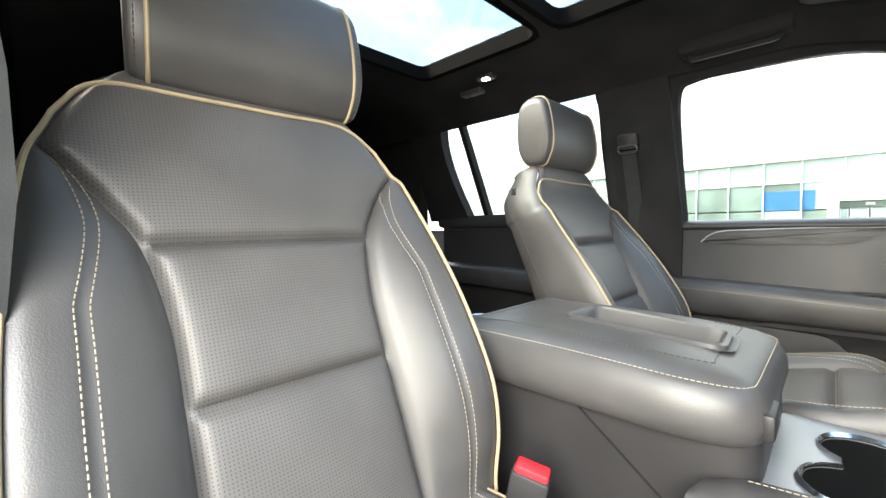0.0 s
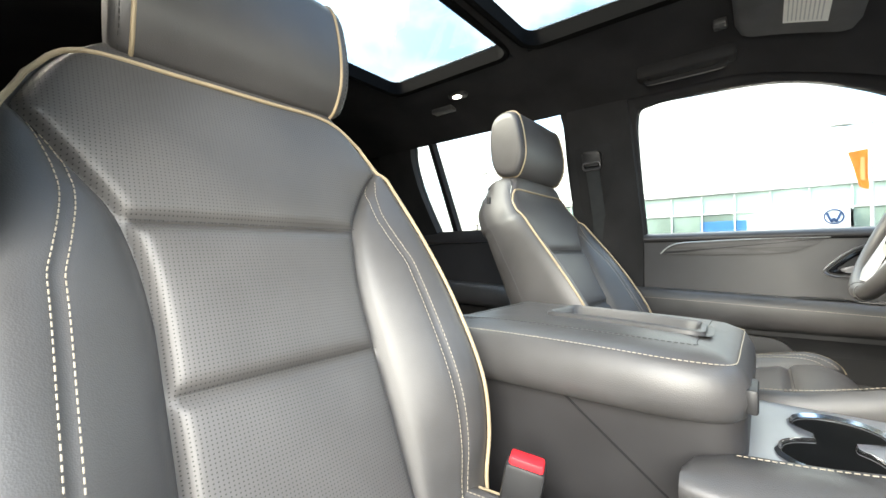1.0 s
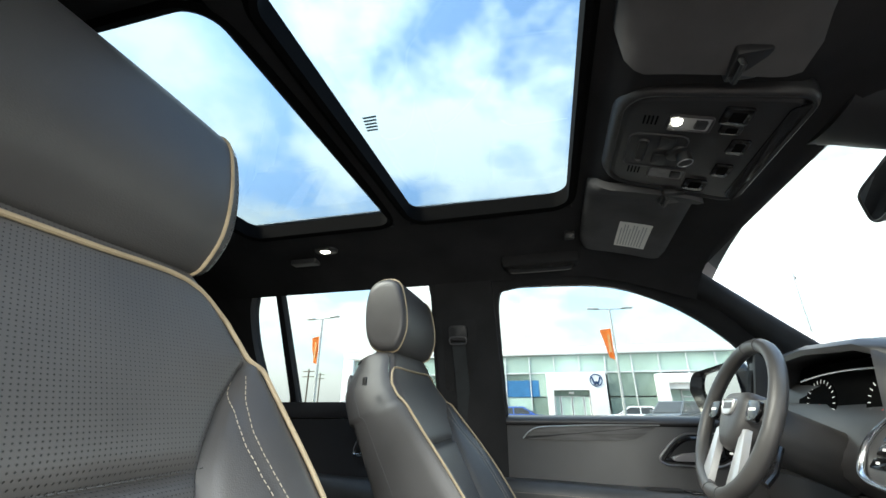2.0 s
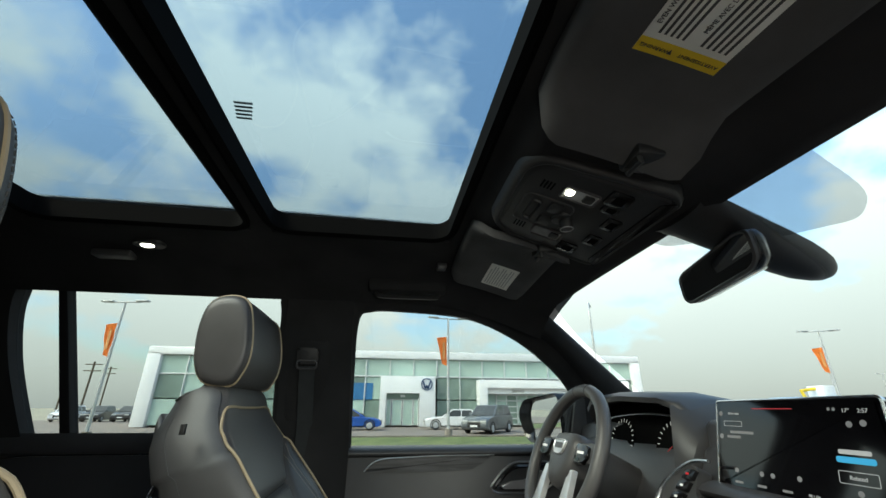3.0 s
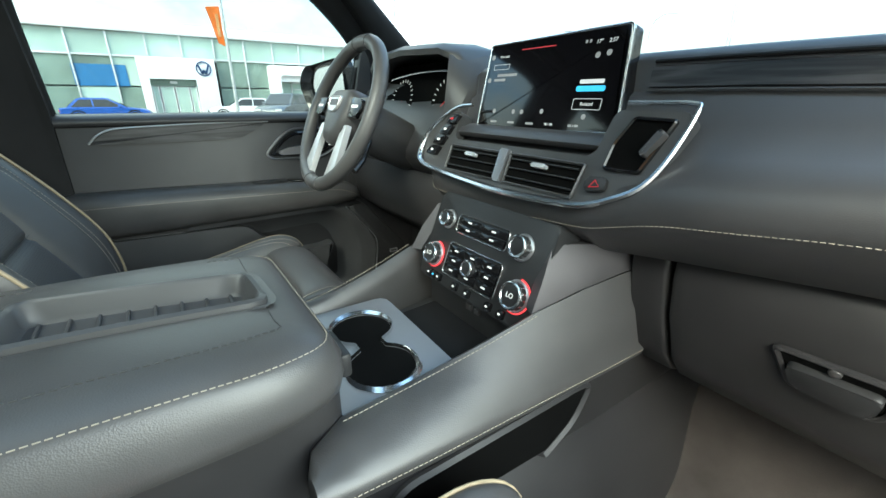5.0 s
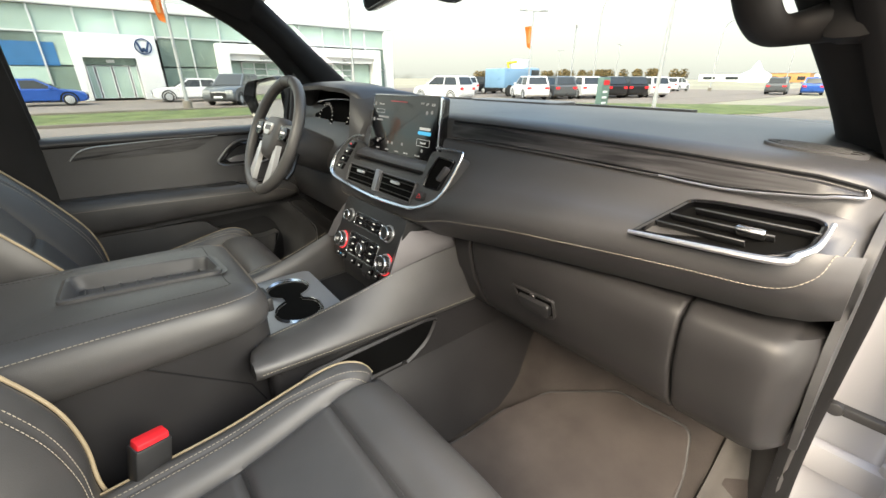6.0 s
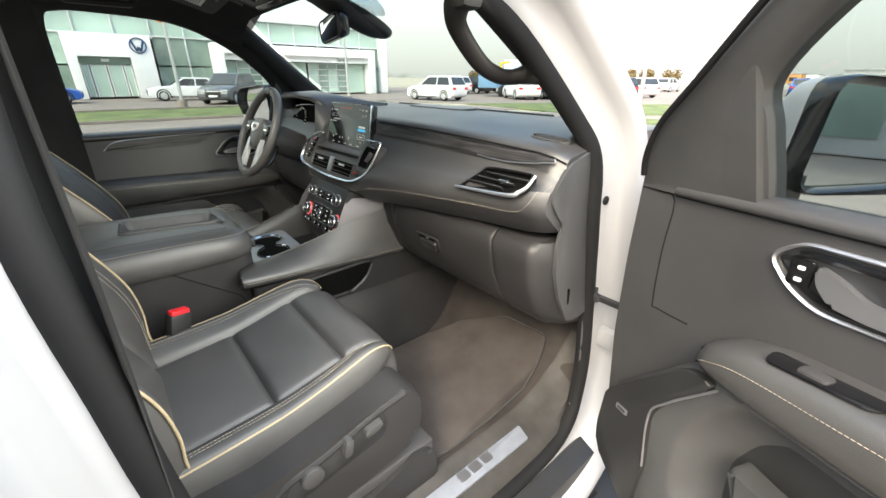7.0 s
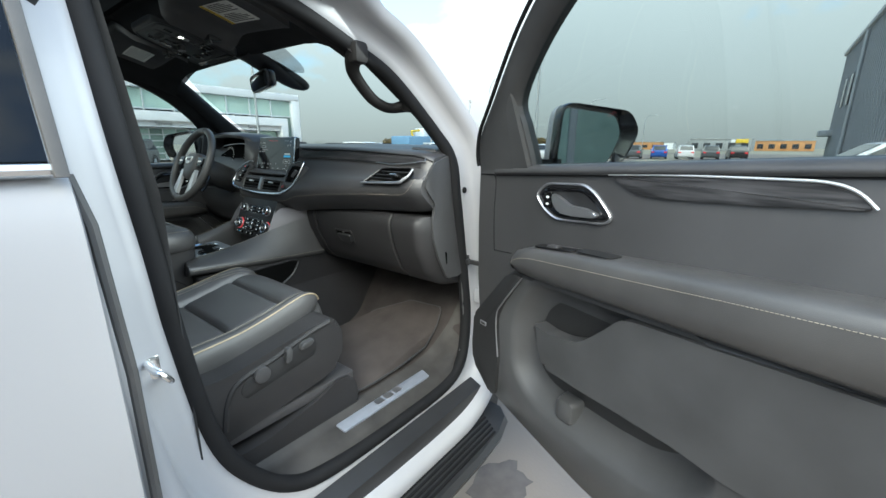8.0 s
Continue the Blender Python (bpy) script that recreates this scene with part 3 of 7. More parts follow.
bmesh.ops.solidify(bm, geom=bm.faces[:], thickness=-.03)
if min(v.co.z for v in bm.verts) < low0 - .01:
    bmesh.ops.translate(bm, verts=bm.verts[:], vec=(0, 0, .03))
part("headliner", bm, CLOTH, ceiling, "black cloth headliner", 50)
for y0, y1 in HY:
    o = rrect(C - .392, C + .392, y0 - .012, y1 + .012, .07, 7)
    inn = rrect(C - .368, C + .368, y0 + .008, y1 - .008, .045, 7)
    part("opening_trim", ringplate(o, inn, lambda u, v, w: Vector((u, v, roof_z(u, v) + .045 - w)), 0, .050, .006), BLACK_TRIM_SHADE, ceiling, "black trim round the glass roof")
    part("glass_roof", prism(rrect(C - .40, C + .40, y0 - .02, y1 + .02, .05), lambda u, v, w: Vector((u, v, 1.938 - .06 * (u - C) ** 2 + w)), 0, .005), ROOFGLASS, ceiling, "tinted glass roof panel").visible_shadow = False
for k in range(5):
    part("glass_marking", rbox((-.033 + .010 * k, -.474 + .002 * k, 1.9355), (-.028 + .010 * k, -.448 + .003 * k, 1.9365), 0), LENS, ceiling, "pale printed bar on the roof glass")
part("roof_crossbar", rbox((C - .42, -.54, 1.895), (C + .42, -.50, 1.93), .01), BLACK_TRIM_SHADE, ceiling, "black roof crossbar")
for s in (-1, 1):
    part("slide_rail", rbox((C + s * .386 - .010, -1.05, 1.90), (C + s * .386 + .010, -.03, 1.92), .004), DARKPL, ceiling, "black sliding rail")
    rail = [[Vector((C + s * a, y, z)) for a, z in ((.60, 1.858), (.67, 1.815), (.735, 1.80), (.755, 1.84), (.74, 1.90), (.64, 1.90))] for y in (.22, .1, -.3, -1.0, -1.6, -2.9)]
    for r in rail[:1]:
        for p in r:
            p.z -= .05
    part("roof_rail_trim", loft(rail), CLOTH, ceiling, "black cloth side rail trim", 60)
part("header", loft([[Vector((C + k * .69, y, z + .012 * (1 - k * k))) for k in [-1 + j / 6 for j in range(13)]] for y, z in ((.30, 1.795), (.345, 1.772), (.37, 1.775), (.38, 1.80), (.30, 1.84))], closed=False, caps=False), CLOTH, ceiling, "black windscreen header trim", 60)

# pillars
WIN_F = [(.842, .612, 1.40), (.81, .555, 1.495), (.757, .42, 1.645), (.735, .30, 1.71), (.712, .116, 1.785)]
SHIELD_E = [(.76, .84, 1.39), (.735, .70, 1.50), (.675, .47, 1.665), (.65, .34, 1.772), (.62, .26, 1.80)]
for s in (1, -1):
    q = (lambda p: p) if s == 1 else mx
    a, b = curve(WIN_F, 5), curve(SHIELD_E, 5)
    rows = []
    for p, r in zip(a, b):
        m = p.lerp(r, .45) + Vector((-.035, -.02, -.012))
        o = p.lerp(r, .55) + Vector((.012, .03, .03))
        rows.append([Vector(q(v)) for v in curve([p, p.lerp(r, .18) + Vector((-.03, -.008, -.004)), m, p.lerp(r, .8) + Vector((-.02, -.012, -.012)), r, o], 3, closed=True)])
    part("windscreen_pillar", loft(rows), CLOTH, ceiling, "black cloth windscreen pillar trim", 60)
# grab handle on the passenger's pillar
g = curve([(.742, .285, 1.70), (.712, .29, 1.672), (.692, .315, 1.642), (.690, .375, 1.588), (.691, .425, 1.566), (.698, .458, 1.561), (.718, .482, 1.566), (.748, .50, 1.575)], 6)
gh = thing("grab_handle", (.72, .4, 1.6), "black moulded grab handle on the windscreen pillar", "grab handle")
part("grip", tube(g, lambda t: .0145 + .012 * abs(2 * t - 1) ** 4, 16, flat=1.3), GRIP, gh)
part("foot", rbox((.722, .26, 1.665), (.765, .31, 1.725), .014), GRIP, gh, "black handle foot")
part("foot", rbox((.728, .465, 1.548), (.775, .53, 1.602), .014), GRIP, gh, "black handle foot")

# windscreen
ws = [[Vector((C + k * .745, y, z + .035 * (1 - k * k) * min(1.0, .6 + .08 * i))) for k in [-1 + j / 20 for j in range(41)]] for i, (y, z) in enumerate([(q.x, q.y) for q in curve([(.90, 1.37, 0), (.73, 1.50, 0), (.49, 1.675, 0), (.36, 1.80, 0)], 5)])]
for r in ws:
    for j, p in enumerate(r):
        k = -1 + j / 20
        p.y += .26 * (1 - k * k) * ((1.80 - p.z) / .4)
        p.x = C + k * (.822 - .16 * (p.z - 1.37) / .4)
bm = loft([r + [p + Vector((0, .003, .0026)) for p in r[::-1]] for r in ws])
wsn = tagged(link("windscreen", bm, SHIELD), "clear curved windscreen glass", "windscreen", kind="structure")
wsn.visible_shadow = False


# ---- doors ----
def front_door(name, f, at, label, closed=False):
    """A front door in its own plan: u from the hinge, z up, w out of the trim towards the seats."""
    d = thing(name, at, label, "car door")
    # outer skin and inner shell
    shell = rounded([(.015, 1.315), (.02, .95), (.055, .69), (.17, .600), (.57, .535), (1.06, .51), (1.10, .57), (1.10, 1.315)], .04, 5)
    part("door_shell", prism(shell, f, -.13, -.02, .015), PAINT, d, "white painted door shell")
    panel = rounded([(.010, 1.41), (.007, 1.20), (.014, 1.0), (.040, .80), (.085, .70), (.20, .635), (.57, .567), (1.04, .545), (1.07, .60), (1.07, 1.372), (.20, 1.372), (.16, 1.41)], .03, 5)
    part("trim_panel", prism(panel, f, -.03, .0, .012, 3), VINYL, d, "black soft trim panel")
    # shoulder under the window
    sh = [[f(u, z, w) for z, w in ((1.356, .0), (1.360, .010), (1.368, .012), (1.380, .0), (1.386, -.03), (1.37, -.06), (1.34, -.02))] for u in (.10, .14, .5, 1.07)]
    part("window_ledge", loft(sh), VINYL, d, "black padded window ledge", 60)
    part("ledge_joint", tube([f(.10, 1.356, .002), f(.5, 1.356, .002), f(1.07, 1.356, .002)], .002, 6), RUBBER, d, "black joint line")
    part("belt_seal", loft([[f(u, z, w) for z, w in ((1.33, -.04), (1.368, -.042), (1.372, -.055), (1.36, -.085), (1.31, -.10), (1.30, -.06))] for u in (.12, .5, 1.07)]), RUBBER, d, "black outer window seal", 60)
    part("panel_joint", tube(curve([f(.012, 1.358, .0), f(.06, 1.357, .001), f(.096, 1.345, .0), f(.094, 1.24, .0), f(.101, 1.125, .0), f(.115, 1.115, .0), f(.19, 1.118, .0)], 4), .0016, 6), RUBBER, d, "fine panel joint")
    # wood inlay with bright line
    wo = rounded([(.528, 1.356), (.565, 1.333), (.60, 1.317), (.66, 1.312), (.80, 1.310), (.945, 1.312), (.945, 1.318), (.925, 1.334), (.893, 1.346), (.83, 1.350), (.68, 1.355)], .006, 3)
    inlay = part("wood_inlay", prism(wo, f, -.002, .006, .002), WOOD, d, "dark open-pore wood inlay")
    part("bright_line", tube([f(u, z, .007) for u, z in [(q.x, q.y) for q in curve([(.522, 1.359, 0), (.675, 1.358, 0), (.832, 1.353, 0), (.895, 1.349, 0), (.928, 1.337, 0), (.952, 1.314, 0)], 6)]], .0024, 8), BRIGHT, inlay, "thin chrome line")
    # pull handle in its cup
    cup = rounded([(.285, 1.305), (.325, 1.338), (.455, 1.338), (.495, 1.315), (.545, 1.262), (.525, 1.243), (.37, 1.240), (.325, 1.262)], .022, 5)
    part("handle_cup", prism(shrink(cup, .006), f, -.004, .002, .001), DARKPL, d, "black recessed handle cup")
    part("cup_bezel", ringplate(cup, shrink(cup, .006), f, -.006, .008, .003), SATIN, d, "chrome bezel")
    part("bezel_lip", ringplate(shrink(cup, .011), shrink(cup, .022), f, -.004, .005, .002), PIANO, d, "gloss black inner lip")
    lever = [(.355, 1.312), (.385, 1.302), (.42, 1.283), (.47, 1.279), (.505, 1.268), (.50, 1.258), (.43, 1.257), (.385, 1.262), (.362, 1.285)]
    part("release_lever", prism(rounded(lever, .01, 4), f, .0, .014, .005), SATIN, d, "satin chrome release lever")
    lk = part("lock_switch", prism(rrect(.322, .352, 1.272, 1.312, .004), f, .0, .007, .002), PIANO, d, "black lock switch")
    for zz in (1.282, 1.300):
        part("lock_symbol", prism(rrect(.332, .342, zz - .003, zz + .003, .002), f, .0065, .0076), WHITEINK, lk, "pale symbol")
    # armrest: a long padded roll
    rows = []
    for k, (u, zt, zb, w) in enumerate(((.262, 1.125, 1.108, .05), (.275, 1.142, 1.098, .07), (.30, 1.158, 1.092, .085), (.36, 1.176, 1.088, .09), (.50, 1.183, 1.086, .092), (.64, 1.188, 1.085, .092), (.85, 1.196, 1.083, .092), (1.03, 1.20, 1.082, .09), (1.06, 1.195, 1.085, .075))):
        rows.append([f(u, z, ww) for z, ww in ((zt - .004, -.005), (zt, w * .5), (zt - .003, w * .8), (zt - .016, w * .97), (zt - .035, w), ((zt + zb) / 2 - .01, w), (zb + .016, w * .93), (zb + .003, w * .78), (zb, w * .5), (zb, -.005))])
    arm = part("armrest", loft(rows), LEATHER, d, "padded black armrest", 60)
    line = [f(u, zt - .030, w + .0012) for u, zt, w in ((.285, 1.148, .078), (.30, 1.158, .085), (.36, 1.176, .09), (.50, 1.183, .092), (.64, 1.188, .092), (.85, 1.196, .092), (1.03, 1.20, .09))]
    part("stitching", stitches(curve(line, 8), .0062, .0042, .0006), THREAD, arm, "pale contrast stitching")
    part("grab_well", prism(rounded([(.50, .0), (.60, .0), (.60, .045), (.50, .045)], .015), lambda u, v, w: f(u, 1.186 + w, .025 + v), 0, .0015), DARKPL, arm, "dark grab well")
    sw = part("window_switch_plate", prism(rounded([(.36, .01), (.50, .01), (.49, .045), (.37, .05)], .012), lambda u, v, w: f(u, 1.176 + .05 * (u - .36) + w, .025 + v), 0, .003, .001), PIANO, arm, "gloss black switch plate")
    part("window_switch", prism(rrect(.405, .44, .018, .040, .004), lambda u, v, w: f(u, 1.178 + w, .025 + v), 0, .008, .003), GREYSILVER, arm, "grey window switch")
    # lower pocket: outer skirt, wall and opening
    skirt = rounded([(.088, .90), (.080, .79), (.088, .72), (.20, .638), (.40, .600), (.57, .570), (1.04, .548), (1.065, .60), (1.065, 1.080), (.255, 1.086)], .02, 4)
    hole_o = rounded([(.385, 1.092), (.315, 1.03), (.276, .93), (.284, .80), (.325, .745), (.385, .712), (.48, .700), (.62, .697), (.73, .705), (.81, .737), (.855, .795), (.85, .90), (.80, 1.072)], .035, 5)
    pc = (.58, .88)
    so_p, ho_p = polar(skirt, pc), polar(hole_o, pc)
    inner_p = lambda d: polar(shrink(hole_o, d), pc)
    rise = polar(shrink(skirt, .012), pc)
    low = part("map_pocket", loft([[f(u, z, w) for u, z in r] for r, w in ((so_p, .0), (so_p, .043), (rise, .055), (inner_p(-.010), .057), (ho_p, .053), (inner_p(.010), .043), (inner_p(.035), .018), (inner_p(.060), .004), (inner_p(.085), .001))], caps=False), PLASTIC, d, "hard black lower door moulding with deep map pocket", 60)
    part("pocket_floor", prism(inner_p(.05), f, .0005, .003), DARKPL, low, "dark pocket floor")
    part("bottle_step", loft([[f(u, z, w) for u, z in rrect(.462 - e, .515 + e, .715 - e, .775 + e, .012)] for e, w in ((.006, .0), (.003, .03), (.0, .042), (-.008, .046))]), PLASTIC, low, "moulded bottle step")
    up = rounded([(.372, .962), (.405, .892), (.424, .852), (.54, .848), (.661, .848), (.785, .846), (.86, .836), (1.055, .836), (1.055, 1.074), (.66, 1.066), (.632, 1.058), (.58, 1.006), (.536, .970), (.483, .955), (.43, .953)], .012, 4)
    part("pocket_wall", prism(up, f, .020, .066, .014, 4), PLASTIC, low, "smooth pocket wall")
    grille = rounded([(.092, .90), (.085, .79), (.093, .725), (.20, .648), (.222, .66), (.230, .798), (.214, .925), (.243, .983), (.318, 1.078), (.262, 1.082)], .02, 4)
    spk = part("speaker_grille", prism(grille, f, .05, .066, .005), DARKPL, d, "black speaker grille")
    part("speaker_badge", prism(rrect(.132, .164, .878, .892, .002), f, .0655, .0685, .001), SATIN, spk, "small silver badge")
    part("badge_marking", prism(rrect(.137, .159, .882, .888, .001), f, .0685, .0692), INK, spk, "dark badge marking")
    part("grille_trim", tube([f(u, z, .066) for u, z in [(q.x, q.y) for q in curve([(.229, .798, 0), (.214, .925, 0), (.243, .983, 0), (.322, 1.078, 0)], 6)]], .0025, 6), SATIN, spk, "thin bright edge")
    # frame round the glass
    top_o = curve([(.012, 1.36, 0), (.020, 1.42, 0), (.058, 1.485, 0), (.13, 1.55, 0), (.30, 1.70, 0), (.45, 1.79, 0), (.62, 1.845, 0), (.85, 1.862, 0), (1.02, 1.86, 0), (1.08, 1.82, 0), (1.085, 1.6, 0), (1.08, 1.36, 0)], 6)
    top_i = curve([(.255, 1.36, 0), (.250, 1.42, 0), (.240, 1.49, 0), (.236, 1.56, 0), (.335, 1.66, 0), (.47, 1.745, 0), (.63, 1.80, 0), (.85, 1.815, 0), (.96, 1.812, 0), (1.0, 1.78, 0), (1.005, 1.6, 0), (1.0, 1.36, 0)], 6)
    lean = lambda z: .13 * max(0.0, z - 1.37) / .45
    rows = [[f(a.x, a.y, -.06 + lean(a.y)), f(a.x, a.y, .0 + lean(a.y)), f(a.x * .8 + b.x * .2, a.y * .8 + b.y * .2, .005 + lean(a.y)), f(a.x * .3 + b.x * .7, a.y * .3 + b.y * .7, .004 + lean(b.y)), f(b.x, b.y, -.012 + lean(b.y)), f(b.x, b.y, -.05 + lean(b.y))] for a, b in zip(top_o, top_i)]
    part("window_frame", loft(rows), CLOTH if closed else PLASTIC, d, "black window frame", 60)
    part("frame_seal", tube([f(a.x * .96 + b.x * .04, a.y, .012 + lean(a.y)) for a, b in list(zip(top_o, top_i))[3:]], .006, 6), RUBBER, d, "rubber frame seal")
    part("window_pane", prism([(.15, 1.36), (.15, 1.50), (.31, 1.68), (.45, 1.775), (.63, 1.83), (1.0, 1.84), (1.05, 1.36)], lambda u, v, w: f(u, v, -.032 + lean(v) + w), 0, .004), PANE, d, "clear side window").visible_shadow = False
    # outside mirror
    mc, ms = math.cos(radians(20)), math.sin(radians(20))
    fmr = lambda a, z, b: f(.189 + a * ms + b * mc, z, -.155 - a * mc + b * ms)
    mh = rounded([(-.012, 1.385), (.0, 1.55), (.022, 1.566), (.225, 1.540), (.262, 1.478), (.215, 1.385), (.18, 1.368), (.01, 1.366)], .028, 5)
    mg = rounded([(.004, 1.395), (.012, 1.545), (.03, 1.552), (.19, 1.530), (.215, 1.475), (.18, 1.385), (.02, 1.378)], .024, 5)
    mcn = (.11, 1.465)
    ro_, ri_ = polar(mh, mcn, 64), polar(mg, mcn, 64)
    big = lambda k, da=0.0: [(mcn[0] + da + (a - mcn[0]) * k, mcn[1] + (z - mcn[1]) * k) for a, z in ro_]
    mir = part("mirror_housing", loft([[fmr(a, z, b) for a, z in r] for r, b in ((ri_, -.004), (ri_, .006), (big(.93), .020), (big(.975), .026), (big(1.0), .018), (big(1.0), -.03), (big(.97), -.05))], caps=False), PIANO, d, "gloss black door mirror housing", 60)
    part("mirror_cap", loft([[fmr(a, z, b) for a, z in r] for r, b in ((big(1.012), -.026), (big(1.006), -.05), (big(.95), -.08), (big(.75, -.01), -.11), (big(.4, -.02), -.125))]), PAINT, mir, "white painted mirror cap", 60)
    part("mirror_glass", prism(ri_, fmr, -.004, -.001), MIRROR, mir, "mirror glass")
    part("mirror_arm", loft([[f(u, z, w) for u, z in ((.12, 1.355), (.12, 1.40), (.20, 1.40), (.20, 1.355))] for w in (-.04, -.10, -.17)]), PIANO, mir, "black mirror arm")
    part("sail_panel", prism([(.018, 1.36), (.026, 1.42), (.066, 1.485), (.225, 1.585), (.25, 1.36)], lambda u, v, w: f(u, v, -.018 + lean(v) + w), -.02, .02, .006), PLASTIC, d, "black triangular corner trim")
    return d


HD, DD = Vector((.95, .61, 0)), Vector((.92, -.39, 0)).normalized()
DN = Vector((DD.y, -DD.x, 0))
front_door("passenger_door", lambda u, z, w: HD + DD * u + DN * w + Vector((0, 0, z + .06 * (u - .12))), (1.2, .45, .55), "wide open white front passenger door with black trim")
front_door("driver_door", lambda u, z, w: Vector((-.885 + w, .72 - u, z - .045)), (-.9, .2, .5), "closed driver door with black trim and armrest", True)

# driver's side behind the door
dside = thing("rear_driver_door", (-.88, -1.0, .6), "closed rear driver-side door with black trim", "car door")
fx = lambda y, z, w: Vector((2 * C - side_x(z) - .005 + w, y, z))
part("trim_panel", prism(rounded([(-.57, .66), (-.57, 1.36), (-1.42, 1.37), (-1.42, .66)], .03), fx, -.03, .0, .006), VINYL, dside, "black soft trim panel")
part("window_ledge", loft([[fx(y, z, w) for z, w in ((1.325, .0), (1.335, .014), (1.36, .016), (1.385, .0), (1.37, -.04), (1.33, -.02))] for y in (-.56, -1.44)]), VINYL, dside, "black padded ledge", 60)
part("armrest", loft([[fx(y, z, w) for z, w in ((zt, -.005), (zt, .05), (zt - .02, .075), (zt - .08, .075), (zt - .10, .05), (zt - .10, -.005))] for y, zt in ((-.60, 1.10), (-.62, 1.125), (-1.0, 1.14), (-1.4, 1.15))]), LEATHER, dside, "padded armrest", 60)
cup = rounded([(-.62, 1.235), (-.66, 1.28), (-.80, 1.285), (-.84, 1.26), (-.86, 1.20), (-.66, 1.19)], .02, 4)
part("cup_bezel", ringplate(cup, shrink(cup, .012), fx, -.004, .010, .004), CHROME, dside, "chrome handle bezel")
part("handle_cup", prism(shrink(cup, .01), fx, -.004, .003), DARKPL, dside, "dark handle cup")
part("release_lever", prism(rounded([(-.70, 1.245), (-.74, 1.225), (-.82, 1.215), (-.82, 1.20), (-.70, 1.205)], .01), fx, .0, .014, .004), CHROME, dside, "chrome release lever")
part("bright_line", tube([fx(y, z, .004) for y, z in ((-.86, 1.325), (-1.2, 1.325), (-1.36, 1.31), (-1.39, 1.29))], .003, 6), CHROME, dside, "thin bright line")
ro = curve([(-.475, 1.36, 0), (-.485, 1.6, 0), (-.485, 1.84, 0), (-.8, 1.88, 0), (-1.3, 1.87, 0), (-1.50, 1.82, 0), (-1.50, 1.6, 0), (-1.50, 1.36, 0)], 6)
ri = curve([(-.530, 1.37, 0), (-.530, 1.6, 0), (-.530, 1.772, 0), (-.59, 1.815, 0), (-1.20, 1.822, 0), (-1.29, 1.78, 0), (-1.29, 1.6, 0), (-1.23, 1.37, 0)], 6)
part("window_frame", loft([[fx(a.x, a.y, -.05), fx(a.x, a.y, .012), fx(b.x, b.y, .006), fx(b.x, b.y, -.05)] for a, b in zip(ro, ri)]), CLOTH, dside, "black window frame", 60)
part("quarter_bar", prism([(-1.105, 1.37), (-1.16, 1.82), (-1.185, 1.82), (-1.135, 1.37)], fx, -.04, .0, .004), RUBBER, dside, "black divider bar")
part("window_pane", prism([(-.50, 1.36), (-.50, 1.84), (-1.42, 1.84), (-1.42, 1.36)], lambda y, z, w: fx(y, z, w - .028), 0, .004), PANE, dside, "side window").visible_shadow = False

# centre pillars with belts
for s in (1, -1):
    fb = (lambda y, z, w: Vector((side_x(z) + .012 - w, y, z))) if s == 1 else fx
    pil = thing("centre_pillar", (C + s * .84, -.44, .6), "black trimmed centre pillar with seat belt", "pillar", kind="structure")
    part("pillar_trim", prism(rounded([(-.29, .62), (-.285, 1.35), (-.30, 1.83), (-.50, 1.84), (-.515, 1.6), (-.515, 1.36), (-.56, 1.33), (-.56, .62)], .02), fb, -.03, .018, .012), CLOTH, pil, "black pillar trim")
    part("pillar_joint", tube([fb(-.30, 1.33, .019), fb(-.51, 1.33, .019)], .002, 6), RUBBER, pil, "dark joint")
    slot = part("belt_guide", prism(rrect(-.49, -.36, 1.42, 1.66, .015), fb, .012, .022, .005), CLOTH, pil, "black belt height adjuster")
    part("anchor", prism(rrect(-.46, -.395, 1.585, 1.635, .01), fb, .022, .045, .008), DARKPL, slot, "black belt anchor")
    part("anchor_ring", tube([fb(y, z, .047) for y, z in rrect(-.458, -.398, 1.572, 1.596, .010)], .0034, 8, closed=True), GREYSILVER, slot, "metal belt ring")
    belt = [[Vector((x + dx, y + k, z)) for x, k in ((.674, 0), (.722, -.012), (.722, -.014), (.674, -.002))] for z, dx, y in ((1.66, .045, -.42), (1.56, .004, -.375), (1.45, -.006, -.36), (1.36, -.007, -.36), (1.27, .003, -.365), (1.18, .024, -.37), (.80, .04, -.38))] if s == 1 else [[fb(y + dy, z, w) for y, w in ((-.452, .038), (-.404, .038), (-.404, .040), (-.452, .040))] for z, dy in ((1.58, 0), (1.40, .005), (1.1, .01), (.80, .02))]
    part("seat_belt", loft(belt), WEBBING, pil, "dark grey webbing seat belt")
part("rear_trim", rbox((-.86, -2.9, .6), (-.80, -1.5, 1.86), .02), CLOTH, ceiling, "black rear quarter trim")
part("rear_trim", rbox((.74, -2.9, .6), (.80, -1.46, 1.86), .02), CLOTH, ceiling, "black rear quarter trim")
part("rear_bulkhead", rbox((-.86, -2.92, .6), (.80, -2.86, 1.88), .02), CLOTH, ceiling, "dark rear cabin trim")


# ---- seats ----
def pick(table, s):
    """Value at s of a table of (s, value), smooth enough for outlines."""
    if s <= table[0][0]:
        return table[0][1]
    for (a, u), (b, v) in zip(table, table[1:]):
        if s <= b:
            t = (s - a) / (b - a)
            return u + (v - u) * t
    return table[-1][1]


def smooth_table(table, n=6):
    return [(q.x, q.y) for q in curve([(a, b, 0) for a, b in table], n)]


